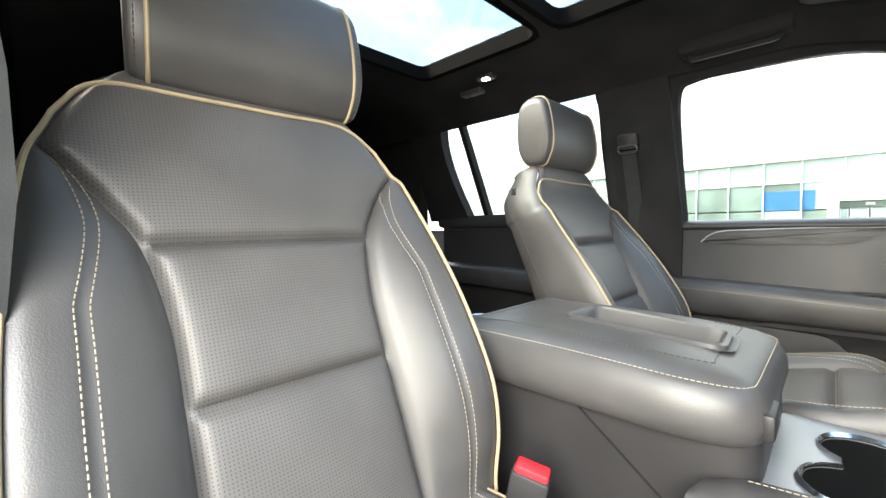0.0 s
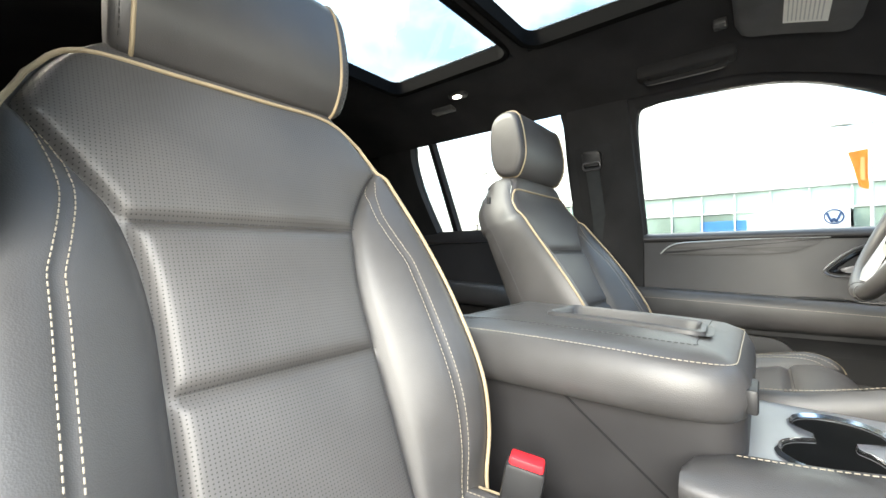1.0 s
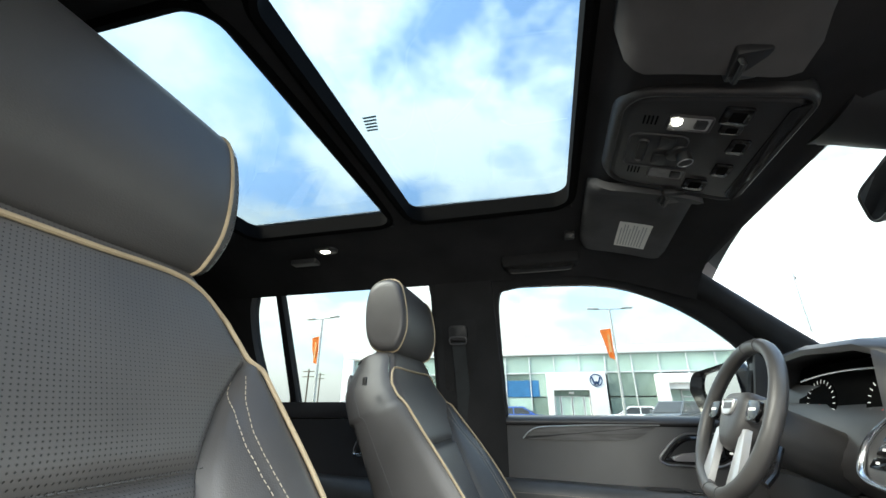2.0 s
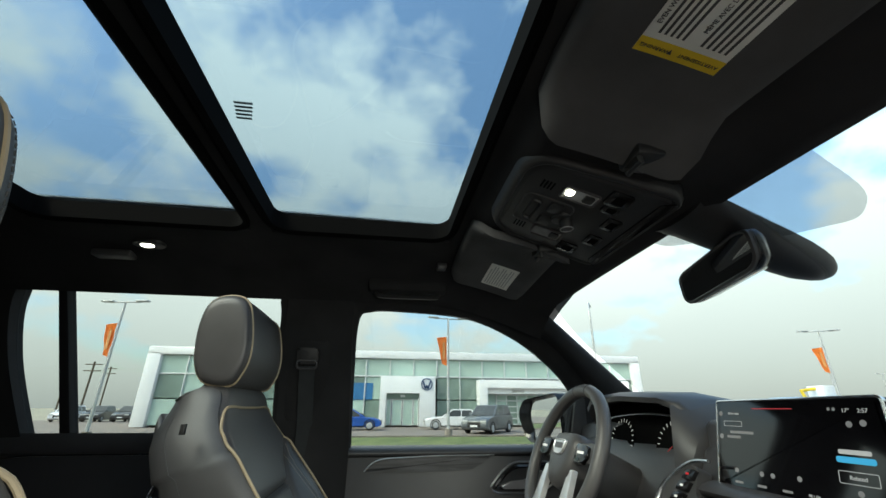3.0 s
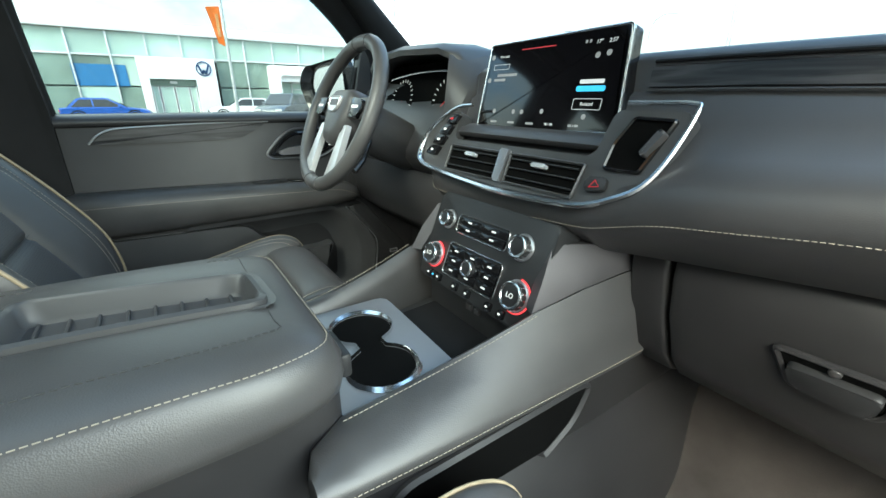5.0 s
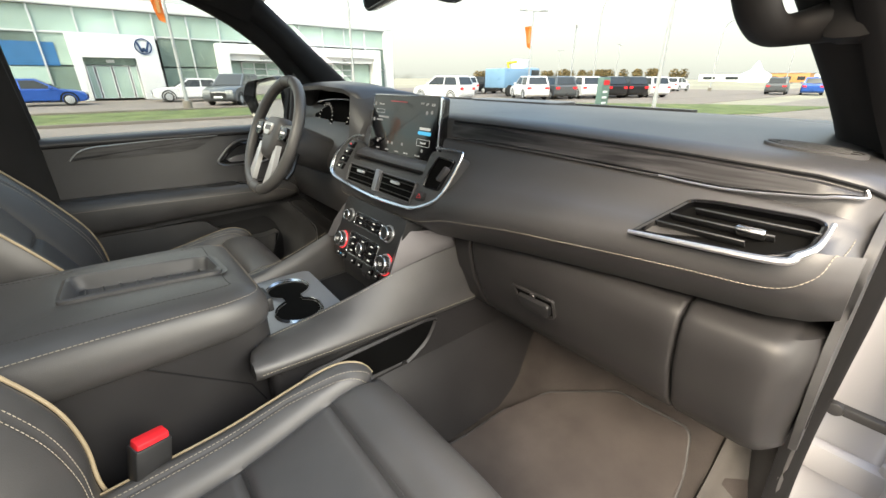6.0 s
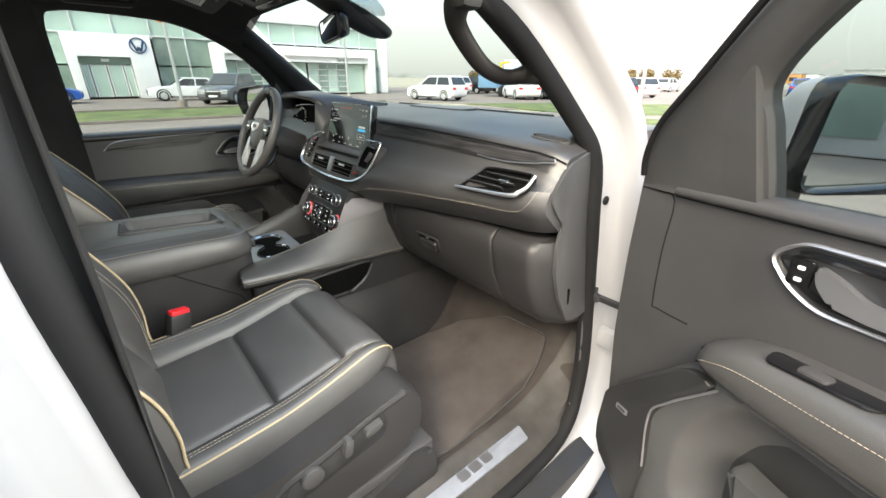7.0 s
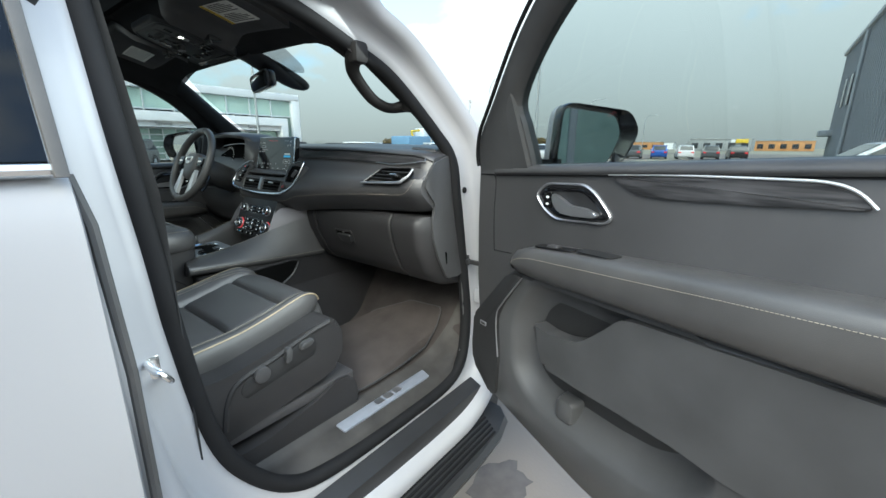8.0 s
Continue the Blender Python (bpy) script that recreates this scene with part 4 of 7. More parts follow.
def sheet(rows):
    """An open surface over rows of (place, (u, v)) with its map of u and v in metres."""
    bm = bmesh.new()
    lay = bm.loops.layers.uv.new("UVMap")
    vs = [[(bm.verts.new(p), uv) for p, uv in r] for r in rows]
    for a, b in zip(vs, vs[1:]):
        for j in range(len(a) - 1):
            q = (a[j], a[j + 1], b[j + 1], b[j])
            f = bm.faces.new([v for v, _ in q])
            for lp, (_, uv) in zip(f.loops, q):
                lp[lay].uv = uv
    return bm


def pad(owner, xc, path, xs_t, xe_t, seams, lift_t, depth_t, names, back=False):
    """An upholstered pad along a side profile: insert panels, bolsters, flanks, piping and stitching."""
    pts = resample(curve([(0, y, z) for y, z in path], 14), .006)
    n = len(pts)
    S = [i * .006 for i in range(n)]
    nrm = []
    for i in range(n):
        t = pts[min(i + 1, n - 1)] - pts[max(i - 1, 0)]
        nrm.append(Vector((0, t.z, -t.y)).normalized() * (1 if back else -1))
    xs_t, xe_t, lift_t, depth_t = (smooth_table(t) for t in (xs_t, xe_t, lift_t, depth_t))
    edges = [0.0] + seams + [S[-1]]

    def puff(s):
        for a, b in zip(edges, edges[1:]):
            if a <= s <= b:
                k = 2 * (s - a) / (b - a) - 1
                return 1 - k ** 8, min(s - a if a else 1, b - s if b != S[-1] else 1)
        return 0, 1

    def place(i, x, d):
        return Vector((xc + x, pts[i].y, pts[i].z)) + nrm[i] * d
    top_s = max(q for q in S if pick(xe_t, q) - pick(xs_t, q) > .022)

    def mid_r(s):
        return .60 * max(0.02, min(1.0, (top_s - s) / .16)) ** .55
    ins, bol_l, bol_r, edge_l, edge_r, fl_l, fl_r = [], [], [], [], [], [], []
    ku = [-math.cos(math.pi * k / 30) for k in range(31)]
    kb = [0, .03, .07, .12, .2, .3, .4, .48, .53, .57, .60, .63, .67, .72, .8, .88, .94, 1.0]
    for i, s in enumerate(S):
        xe = pick(xe_t, s)
        xs = min(pick(xs_t, s), xe - .003)
        pv, near = puff(s)
        groove = .009 * math.exp(-(near / .007) ** 2)
        bl = max(0.0, 1 - (xe - xs) / .05) if back else 0.0
        row = []
        for k in ku:
            side = xs * (1 - abs(k))
            g = max(groove, .009 * math.exp(-(side / .007) ** 2))
            row.append((place(i, k * xs, .008 * pv * (1 - k ** 6) - g + .9 * pick(lift_t, s) * bl * k ** 4), (k * xs, s)))
        ins.append(row)
        up = pick(lift_t, s) * (1.0 if back else min(1.0, (xe - xs) / .05))

        def d_at(r):
            rise = 1 - (1 - r) ** 1.7 - .10 * max(0, (r - .8) / .2) ** 2 if back else 1 - (1 - r) ** 2.2 - .3 * max(0, (r - .75) / .25) ** 2
            return up * (.9 * bl + (1 - bl) * rise) - .009 * math.exp(-(r * (xe - xs) / .007) ** 2) - .0025 * math.exp(-((r - mid_r(s)) * (xe - xs) / .0035) ** 2)
        bol_r.append([(place(i, xs + r * (xe - xs), d_at(r)), (xs + r * (xe - xs), s)) for r in kb])
        bol_l.append([(place(i, -xs - r * (xe - xs), d_at(r)), (-xs - r * (xe - xs), s)) for r in kb])
        de, dp = d_at(1.0), pick(depth_t, s)
        edge_l.append((i, -xe, de)), edge_r.append((i, xe, de))
        for sg, out in ((1, fl_r), (-1, fl_l)):
            b = .012
            prof = [(0, 0), (.006, -.06), (.010, -.20), (b, -.42), (b - .002, -.66), (b - .014, -.88), (b - .045, -1.0)] if back else [(0, 0), (.006, -.12), (.011, -.35), (.010, -.65), (.0, -.88), (-.02, -1.0)]
            rear_way = nrm[i].lerp(Vector((0, .922, .387)), min(1.0, max(0.0, (s - .5) / .08))) if back else nrm[i]
            out.append([(place(i, sg * (xe + o), de) + rear_way * (k * dp), (o, s)) for o, k in prof])
    part(names[0], sheet(ins), names[1], owner, names[2], 60)
    part("bolster", sheet(bol_l), LEATHER, owner, "smooth black leather bolster", 60)
    part("bolster", sheet(bol_r), LEATHER, owner, "smooth black leather bolster", 60)
    part("side_panel", sheet(fl_l), LEATHER, owner, "black leather side panel", 60)
    part("side_panel", sheet(fl_r), LEATHER, owner, "black leather side panel", 60)
    if back:
        rear = [[fl_l[i][-1], *[(place(i, k * (pick(xe_t, s) - .02), edge_l[i][2] - pick(depth_t, s) - .012 * (1 - k * k)), (k, s)) for k in (-.8, -.5, 0, .5, .8)], fl_r[i][-1]] for i, s in enumerate(S)]
        part("back_shell", sheet(rear), LEATHER, owner, "black seat back cover", 60)
    if back:
        for out in (fl_l, fl_r):
            part("side_seam", stitches([r[4][0] + (r[4][0] - r[1][0]) * .004 for r in out[8:-14]], .0062, .0040, .0008), DKTHREAD, owner, "dark seam along the seat side")
    ic = min(n - 1, int(.682 / .006))
    line = [place(i, x - .0015, d + .0035) for i, x, d in edge_l[:ic - 3]] + [place(ic, k * pick(xe_t, S[ic]), .0035 + .006 * (1 - k ** 6)) for k in (-.93, -.8, -.6, -.4, -.2, 0, .2, .4, .6, .8, .93)] + [place(i, x + .0015, d + .0035) for i, x, d in edge_r[:ic - 3]][::-1]
    line = resample(curve(line[::3], 4), .008)
    if back:
        part("piping", tube(line, .0028, 8), PIPING, owner, "cream leather piping")
    else:
        for ed, sg in ((edge_l, -1), (edge_r, 1)):
            part("piping", tube([place(i, x + sg * .001, d + .002) for i, x, d in ed if S[i] < .512][2::2], .0021, 8), PIPING, owner, "cream leather piping")
    for rows in (bol_l, bol_r):
        lines = ([], [])
        for i in range(6, n - 6):
            wdt = pick(xe_t, S[i]) - pick(xs_t, S[i])
            if wdt < .022:
                continue
            for ln, off in zip(lines, (-.0055, .0055)):
                r = min(.98, max(.01, mid_r(S[i]) + off / wdt))
                k = max(q for q in range(len(kb) - 1) if kb[q] <= r)
                ln.append(rows[i][k][0].lerp(rows[i][k + 1][0], (r - kb[k]) / (kb[k + 1] - kb[k])) + nrm[i] * .0008)
        part("stitching", join([stitches(ln, .0066, .0042, .0006) for ln in lines]), THREAD, owner, "double row of pale stitching")
    for s in seams:
        i = int(s / .006)
        xs = pick(xs_t, s)
        part("seam", stitches([place(i + 1, xs * k, .0005 - .002) for k in ku[1:-1]], .006, .004, .0007), DKTHREAD, owner, "dark cross seam")
    return place, S


def headrest(owner, xc, dy, dz):
    prof = curve([(0, -.504, 1.520), (0, -.490, 1.555), (0, -.489, 1.60), (0, -.498, 1.652), (0, -.510, 1.684), (0, -.532, 1.699), (0, -.568, 1.699), (0, -.594, 1.684), (0, -.606, 1.650), (0, -.608, 1.60), (0, -.600, 1.548), (0, -.580, 1.516), (0, -.548, 1.506), (0, -.518, 1.507)], 3, closed=True)
    mid = Vector((0, -.55, 1.60))
    turned = lambda p, x: Vector((xc + x * (1 - .9 * max(0.0, -.492 - p.y)), dy, dz)) + mid + Vector((0, p.y + .55, p.z - 1.60))
    rows = []
    for x, k in ((-.161, .74), (-.160, .86), (-.156, .93), (-.148, .972), (-.136, 1.0), (-.10, 1.012), (-.05, 1.02), (0, 1.022), (.05, 1.02), (.10, 1.012), (.136, 1.0), (.148, .972), (.156, .93), (.160, .86), (.161, .74)):
        rows.append([turned(mid + (p - mid) * k, x) for p in prof])
    h = part("headrest", loft(rows), LEATHER, owner, "black leather headrest", 60)
    for sg in (-1, 1):
        ring = [turned(mid + (p - mid) * 1.0, sg * .1385) for p in prof]
        part("piping", tube(ring, .0026, 7, closed=True), PIPING, h, "cream leather piping")
        part("stitching", stitches([turned(mid + (p - mid) * .968, sg * .151) for p in prof], .0075, .0048, .0007), DKTHREAD, h, "dark stitching")
        part("post", tube([(xc + sg * .06, -.565 + dy, 1.55 + dz), (xc + sg * .06, -.545 + dy, 1.44 + dz)], .006, 10), CHROME, h, "steel headrest post")


def seat(name, xc, s, label, dy=0.0, dz=0.0):
    """A front seat. s: +1 where its outer side is the passenger's door, -1 the driver's."""
    o = thing(name, (xc, -.1, .62), label, "car seat", "front seats")
    b0, t = Vector((0, -.292 + dy, .96 + dz)), Vector((0, -.387, .922))
    if s < 0:
        b0, t = b0 + Vector((0, .043, 0)), Vector((0, -.464, .886))
    back = [tuple((b0 + t * k)[1:]) for k in (-.10, 0, .1, .2, .3, .4, .5, .56)] + [(-.520 + dy, 1.502 + dz), (-.540 + dy, 1.520 + dz), (-.565 + dy, 1.524 + dz), (-.588 + dy, 1.508 + dz)]
    off = .10
    pad(o, xc, back, [(0, .125), (.3, .125), (.4, .128), (.485, .144), (.53, .168), (.575, .200), (.61, .222), (.70, .20)],
        [(0, .228), (.1, .240), (.2, .247), (.35, .246), (.45, .240), (.53, .231), (.58, .222), (.62, .208), (.655, .191), (.68, .174), (.71, .154), (.75, .135)],
        [.304, .485], [(0, .0), (.08, .014), (.15, .048), (.23, .068), (.34, .062), (.44, .046), (.52, .029), (.58, .017), (.64, .008), (.70, .003), (.77, .002)], [(0, .25), (.15, .235), (.3, .205), (.45, .17), (.55, .148), (.62, .138), (.66, .134), (.70, .12), (.73, .095), (.77, .05)], ("back_insert", PERF, "perforated black leather centre panel"), back=True)
    headrest(o, xc - .018 if s > 0 else xc, dy, dz if s > 0 else dz + .011)
    # cushion
    cx = xc + .012 if s > 0 else xc + .020
    cy, cz = (0, 0) if s > 0 else (.035, .012)
    cush = [(y + cy, z + cz) for y, z in ((-.33, .915), (-.22, .925), (-.105, .938), (-.02, .957), (.055, .977), (.095, .985), (.130, .982), (.158, .966), (.177, .938), (.186, .900), (.184, .845))]
    pad(o, cx, cush, [(0, .158), (.2, .160), (.4, .164), (.47, .165), (.49, .171), (.505, .183), (.515, .192), (.65, .21)], [(0, .236), (.2, .232), (.35, .226), (.43, .217), (.48, .204), (.51, .191), (.53, .187), (.58, .190), (.65, .20)],
        [.228, .390], [(0, .036), (.25, .028), (.40, .024), (.48, .020), (.515, .012), (.56, .002), (.65, .0)], [(0, .09), (.5, .085), (.56, .05), (.65, .02)], ("cushion_insert", LEATHER, "smooth black leather centre panel"))
    # plastic skirt with the switches on the outer side
    fo = lambda y, z, w: Vector((cx + s * (.262 + w), y, z))
    fi = lambda y, z, w: Vector((cx - s * (.225 + w), y, z))
    skirt = rounded([(-.36, .70), (-.36, .905), (-.18, .895), (.05, .938), (.12, .945), (.157, .927), (.166, .86), (.155, .79), (.10, .765), (-.10, .735)], .025, 4)
    sk = part("side_skirt", prism(skirt, fo, -.05, .045, .014, 3), DARKGREY, o, "black plastic seat side cover")
    part("inner_skirt", prism(skirt, fi, -.03, .01, .01), PLASTIC, o, "black plastic inner cover")
    ridge = curve([(-.20, .755, 0), (-.185, .83, 0), (-.15, .872, 0), (-.06, .893, 0), (.05, .925, 0), (.12, .936, 0)], 6)
    part("skirt_ridge", tube([fo(q.x, q.y, .042) for q in ridge], .009, 8), DARKGREY, sk, "moulded ridge")
    plate = rounded([(-.155, .84), (-.13, .878), (.06, .925), (.075, .90), (.065, .855), (-.14, .815)], .015, 4)
    part("switch_plate", prism(plate, fo, .043, .0465, .001), DARKPL, sk, "dark switch plate")
    part("lumbar_knob", disc(fo(-.098, .868, .047), (s, 0, 0), .022, .012, .003, 24), VINYL, sk, "round lumbar control")
    part("knob_ring", torus(fo(-.098, .868, .049), (s, 0, 0), .027, .0025, 24, 6), GREYSILVER, sk, "thin ring")
    part("recline_switch", prism(rounded([(-.035, .872), (-.018, .872), (-.012, .912), (-.028, .914)], .006), fo, .045, .062, .004), PLASTIC, sk, "upright seat switch")
    part("slide_switch", prism(rounded([(.012, .890), (.052, .897), (.056, .912), (.018, .910)], .007), fo, .045, .062, .004), PLASTIC, sk, "long seat switch")
    rail = rounded([(-.38, .615), (-.38, .665), (-.10, .672), (.06, .705), (.14, .735), (.185, .728), (.205, .69), (.21, .615)], .015, 4)
    part("rail_cover", prism(rail, fo, -.06, .05, .012), DARKGREY, o, "black plastic rail cover")
    part("rail_cover", prism(rail, fi, -.04, .0, .008), PLASTIC, o, "black plastic rail cover")
    part("seat_track", rbox((cx + s * .20 - .02, -.36, .70), (cx + s * .20 + .10, .205, .735), .006), GREYSILVER, o, "metal seat track")
    part("seat_pan", rbox((cx - .20, -.36, .62), (cx + .20, .17, .89), .02), DARKPL, o, "dark seat pan")
    part("brand_tag", rbox((xc - s * .240, -.551 + dy, 1.430 + dz), (xc - s * .2495, -.543 + dy, 1.448 + dz), .001), DARKPL, o, "small black fabric tag")
    return o


seat("passenger_seat", .437, 1, "black leather front seat with cream piping, empty")
seat("driver_seat", -.488, -1, "black leather driver seat with cream piping, empty", .012, -.018)

# belt buckle between seat and console
bk = thing("seat_belt_buckle", (.215, -.21, .62), "black seat belt buckle with red button beside the seat", "buckle")
tilt = Matrix.Translation((.212, -.205, .97)) @ Matrix.Rotation(radians(-12), 4, "X") @ Matrix.Rotation(radians(20), 4, "Z")
part("stalk", rbox((-.010, -.014, -.36), (.010, .014, -.02), .004), DARKPL, bk, "", 35, tilt)
part("housing", rbox((-.016, -.026, -.055), (.016, .026, .034), .006), DARKPL, bk, "black buckle housing", 35, tilt)
part("release_button", rbox((-.011, -.0225, .018), (.0125, .0225, .043), .004), RED, bk, "red release button", 35, tilt)


# ---- dashboard ----
dash = thing("dashboard", (C, .8, 1.0), "black stitched dashboard with wood strip and chrome vents", "dashboard")
STN = [(.835, .510, 1.394, .446, 1.304, 1.225), (.81, .499, 1.405, .430, 1.303, 1.218), (.77, .494, 1.412, .420, 1.301, 1.212), (.6, .487, 1.420, .398, 1.292, 1.204), (.4, .482, 1.426, .374, 1.278, 1.190), (.25, .478, 1.428, .358, 1.259, 1.175),
       (.15, .476, 1.428, .358, 1.232, 1.160), (.0, .476, 1.428, .360, 1.220, 1.158), (-.15, .476, 1.428, .360, 1.220, 1.158), (-.215, .478, 1.428, .360, 1.224, 1.16), (-.25, .50, 1.426, .375, 1.245, 1.165),
       (-.32, .53, 1.422, .42, 1.25, 1.17), (-.55, .53, 1.420, .43, 1.25, 1.17), (-.75, .52, 1.416, .44, 1.27, 1.19), (-.885, .515, 1.392, .462, 1.290, 1.218)]


def dash_row(x, yt, zt, yn, zn, zu):
    wz = zt - .040
    wy = yt - .008
    return [Vector((x, y, z)) for y, z in ((1.06, 1.42), (1.0, 1.436), (.80, 1.448 + .4 * (zt - 1.428)), (.62, 1.446 + .8 * (zt - 1.428)), (yt + .03, zt + .012), (yt + .008, zt + .008), (yt - .003, zt - .002), (wy, wz), (wy - .010, wz - .006), (wy - .25 * (wy - yn), wz - .28 * (wz - zn)),
                                            (wy - .60 * (wy - yn), wz - .56 * (wz - zn)), (yn + .012, zn + .032), (yn, zn + .008), (yn + .003, zn - .014), (yn + .018, zn - .030), (yn + .06, zu + .012), (yn + .11, zu), (.95, zu), (1.06, 1.2))]


stn = []
for k in range(len(STN)):
    stn.append(STN[k])
    if k < len(STN) - 1:
        stn.append(tuple((a + b) / 2 for a, b in zip(STN[k], STN[k + 1])))
part("dash_pad", loft([dash_row(*r) for r in stn]), VINYL, dash, "soft black dash pad", 50)
wood_rows = []
for r in [q for q in stn if .125 <= q[0] <= .81]:
    w = dash_row(*r)
    a, b = w[6], w[7].lerp(w[6], min(.62, max(0.0, (r[0] - .70) / .13) ** 2))
    wood_rows.append([a + Vector((0, -.001, -.006)), a + Vector((0, -.0065, -.008)), b + Vector((0, -.0065, .006)), b + Vector((0, -.001, .004)), b + Vector((0, .01, .01))])
inl = part("wood_inlay", loft(wood_rows), WOOD, dash, "dark open-pore wood strip")
part("lower_line", tube([r[2] + Vector((0, -.001, -.004)) for r in wood_rows], .0014, 6), GREYSILVER, inl, "thin grey lower edge")
part("silver_end", tube(curve([r[2] + Vector((0, -.0015, -.003)) for r in wood_rows[:5]][::-1] + [wood_rows[0][1] + Vector((.006, 0, -.002)), wood_rows[0][0] + Vector((.002, -.002, .003))], 4), .0018, 6), SATIN, inl, "satin silver end of the wood strip")
part("upper_joint", tube([dash_row(*r)[6] + Vector((0, -.002, -.001)) for r in stn if r[0] > .12], .0022, 6), RUBBER, dash, "dark joint line")
turn_up = [Vector((x, p.y - .0015, p.z + .001)) for x, p in ((.805, dash_row(*stn[3])[12]), (.812, dash_row(*stn[2])[11]), (.817, dash_row(*stn[2])[10]), (.820, dash_row(*stn[1])[9]), (.818, dash_row(*stn[1])[8]))]
part("stitching", stitches(curve(turn_up[::-1] + [dash_row(*r)[13] + Vector((0, -.001, -.002)) for r in stn if -.24 < r[0] < .78], 4), .0056, .0038, .0005), THREAD, dash, "pale contrast stitching along the lower edge")
cap = rounded([(.62, 1.425), (.575, 1.406), (.512, 1.388), (.470, 1.340), (.462, 1.310), (.490, 1.275), (.515, 1.250), (.500, 1.190), (.503, 1.130), (.525, 1.060), (.572, .972), (.64, .965), (.80, 1.02), (.80, 1.36)], .012, 3)
end = part("end_cap", prism(cap, lambda y, z, w: Vector((.8355 + .04 * max(0, 1.2 - z) + w, y, z)), -.004, .006, .003), PLASTIC, dash, "black end cap")
part("end_slot", prism(rounded([(.560, 1.075), (.572, 1.07), (.572, 1.03), (.566, 1.025)], .004, 2), lambda y, z, w: Vector((.8420 + .04 * (1.2 - z) + w, y, z)), -.002, .0006), BLACK_TRIM_SHADE, end, "small dark slot")
# top grilles and airbag marking
for xx in (.745,):
    o = [(xx + .054 * math.cos(a), .565 + .021 * math.sin(a)) for a in [2 * math.pi * k / 28 for k in range(28)]]
    fz = lambda u, v, w: Vector((u, v, 1.4335 - .073 * (u - .69) + .09 * (v - .565) + w))
    vent = part("demister_vent", ringplate(o, shrink(o, .004), fz, -.006, .0032, .001), PLASTIC, dash, "oval demister vent")
    # dash pad is closed here; black plate stands for the shade in the hole
    part("vent_hole", prism(shrink(o, .003), fz, .0, .0022), BLACK_TRIM_SHADE, vent, "near-black plate in place of the vent's shaded hole")
    for k in range(5):
        sl = rbox((xx - .046 + .009 * abs(k - 2), .551 + k * .0066, .001), (xx + .046 - .009 * abs(k - 2), .5526 + k * .0066, .0029), .0003)
        for v in sl.verts:
            v.co = fz(*v.co)
        part("slat", sl, PLASTIC, vent)
part("dash_speaker", prism(rrect(C - .13, C + .20, .80, .92, .03), lambda u, v, w: Vector((u, v, 1.449 + w)), -.004, .003, .002), PLASTIC, dash, "flat speaker grille")
part("windscreen_vent", prism(rrect(C - .45, C + .48, .975, 1.0, .01), lambda u, v, w: Vector((u, v, 1.440 + w)), -.004, .003, .001), DARKPL, dash, "dark demister slot")
# passenger vent
vu, vn = Vector((0, .70, .714)), Vector((0, -.714, .70))
fv = lambda u, v, w: Vector((u - .014, .4185 + .035 * (u - .72), 1.335)) + vu * v + vn * w
vo = rounded([(.622, -.028), (.775, -.018), (.808, .006), (.812, .040), (.80, .046), (.70, .044), (.672, .040)], .008, 4)
pv = part("side_vent", ringplate(vo, shrink(vo, .005), fv, -.012, .006, .002), PIANO, dash, "passenger side air vent")
# black plate under the vanes carries the vent's inner shade as colour
part("vent_cavity", prism(shrink(vo, .004), fv, -.012, -.008), BLACK_TRIM_SHADE, pv, "near-black plate with the vent's inner shade in its colour")
for k in range(3):
    part("vane", rbox((0, -.0012, -.008), (.125 - .012 * (2 - k), .0012, .006), .0006), DARKPL, pv, "", 35, Matrix.Translation(fv(.672 - .012 * (2 - k) + (.012 if k == 2 else 0), -.004 + .015 * k, 0)) @ Matrix((( 1, 0, 0, 0), (.035, vu.y, vn.y, 0), (0, vu.z, vn.z, 0), (0, 0, 0, 1))))
part("vent_tab", prism(rrect(.735, .765, .006, .013, .003), fv, -.002, .012, .002), CHROME, pv, "bright adjusting tab")
chl = [(.622, -.030), (.775, -.020), (.800, -.006), (.812, .012), (.815, .040)]
part("chrome_edge", tube([fv(u, v, .006) for u, v in [(q.x, q.y) for q in curve([(a, b, 0) for a, b in chl], 6)]], lambda t: .0028 + .0022 * math.sin(math.pi * min(1, t * 1.2)), 8), SATIN, pv, "satin silver lower edge")

# glovebox and lower panels
low_prof = [(.470, 1.205), (.452, 1.185), (.452, 1.15), (.464, 1.09), (.505, 1.0), (.545, .955), (.60, .93), (.70, .92), (.95, .95), (.95, 1.2)]
low_rows = lambda x0, x1, e=0.0: [[Vector((x, y + dd, z - dz0 * (z < 1.19))) for y, z in low_prof] for x, dd, dz0 in ((x0, .006 + e, .0), (x0 + .0015, .002 + e * .5, 0), (x0 + .006 + e * .2, 0, 0), (x0 + .02, 0, 0), ((x0 + x1) / 2, 0, 0), (x1 - .02, 0, 0), (x1 - .006, 0, 0), (x1 - .0015, .002, 0), (x1, .006, .0))]
gb = part("glovebox", loft(low_rows(.235, .679)), DARKGREY, dash, "black glovebox door", 50)
bend = lambda p: p + Vector((0, .055 * max(0.0, (p.x - .79) / .044) ** 2 if p.y < .70 else 0.0, 0))
part("lower_panel", loft([[bend(p) for p in r] for r in low_rows(.683, .790)[:-3] + [[Vector((x, y, z)) for y, z in low_prof] for x in (.775, .790, .801, .812, .822, .829, .834)]]), DARKGREY, dash, "black lower side panel", 50)
fl_ = lambda u, v, w: Vector((u, .466 - .40 * v, 1.088 + .92 * v)) + Vector((0, -.92, -.40)) * w
po = rounded([(.356, .030), (.468, .034), (.464, -.020), (.446, -.034), (.376, -.030)], .012, 5)
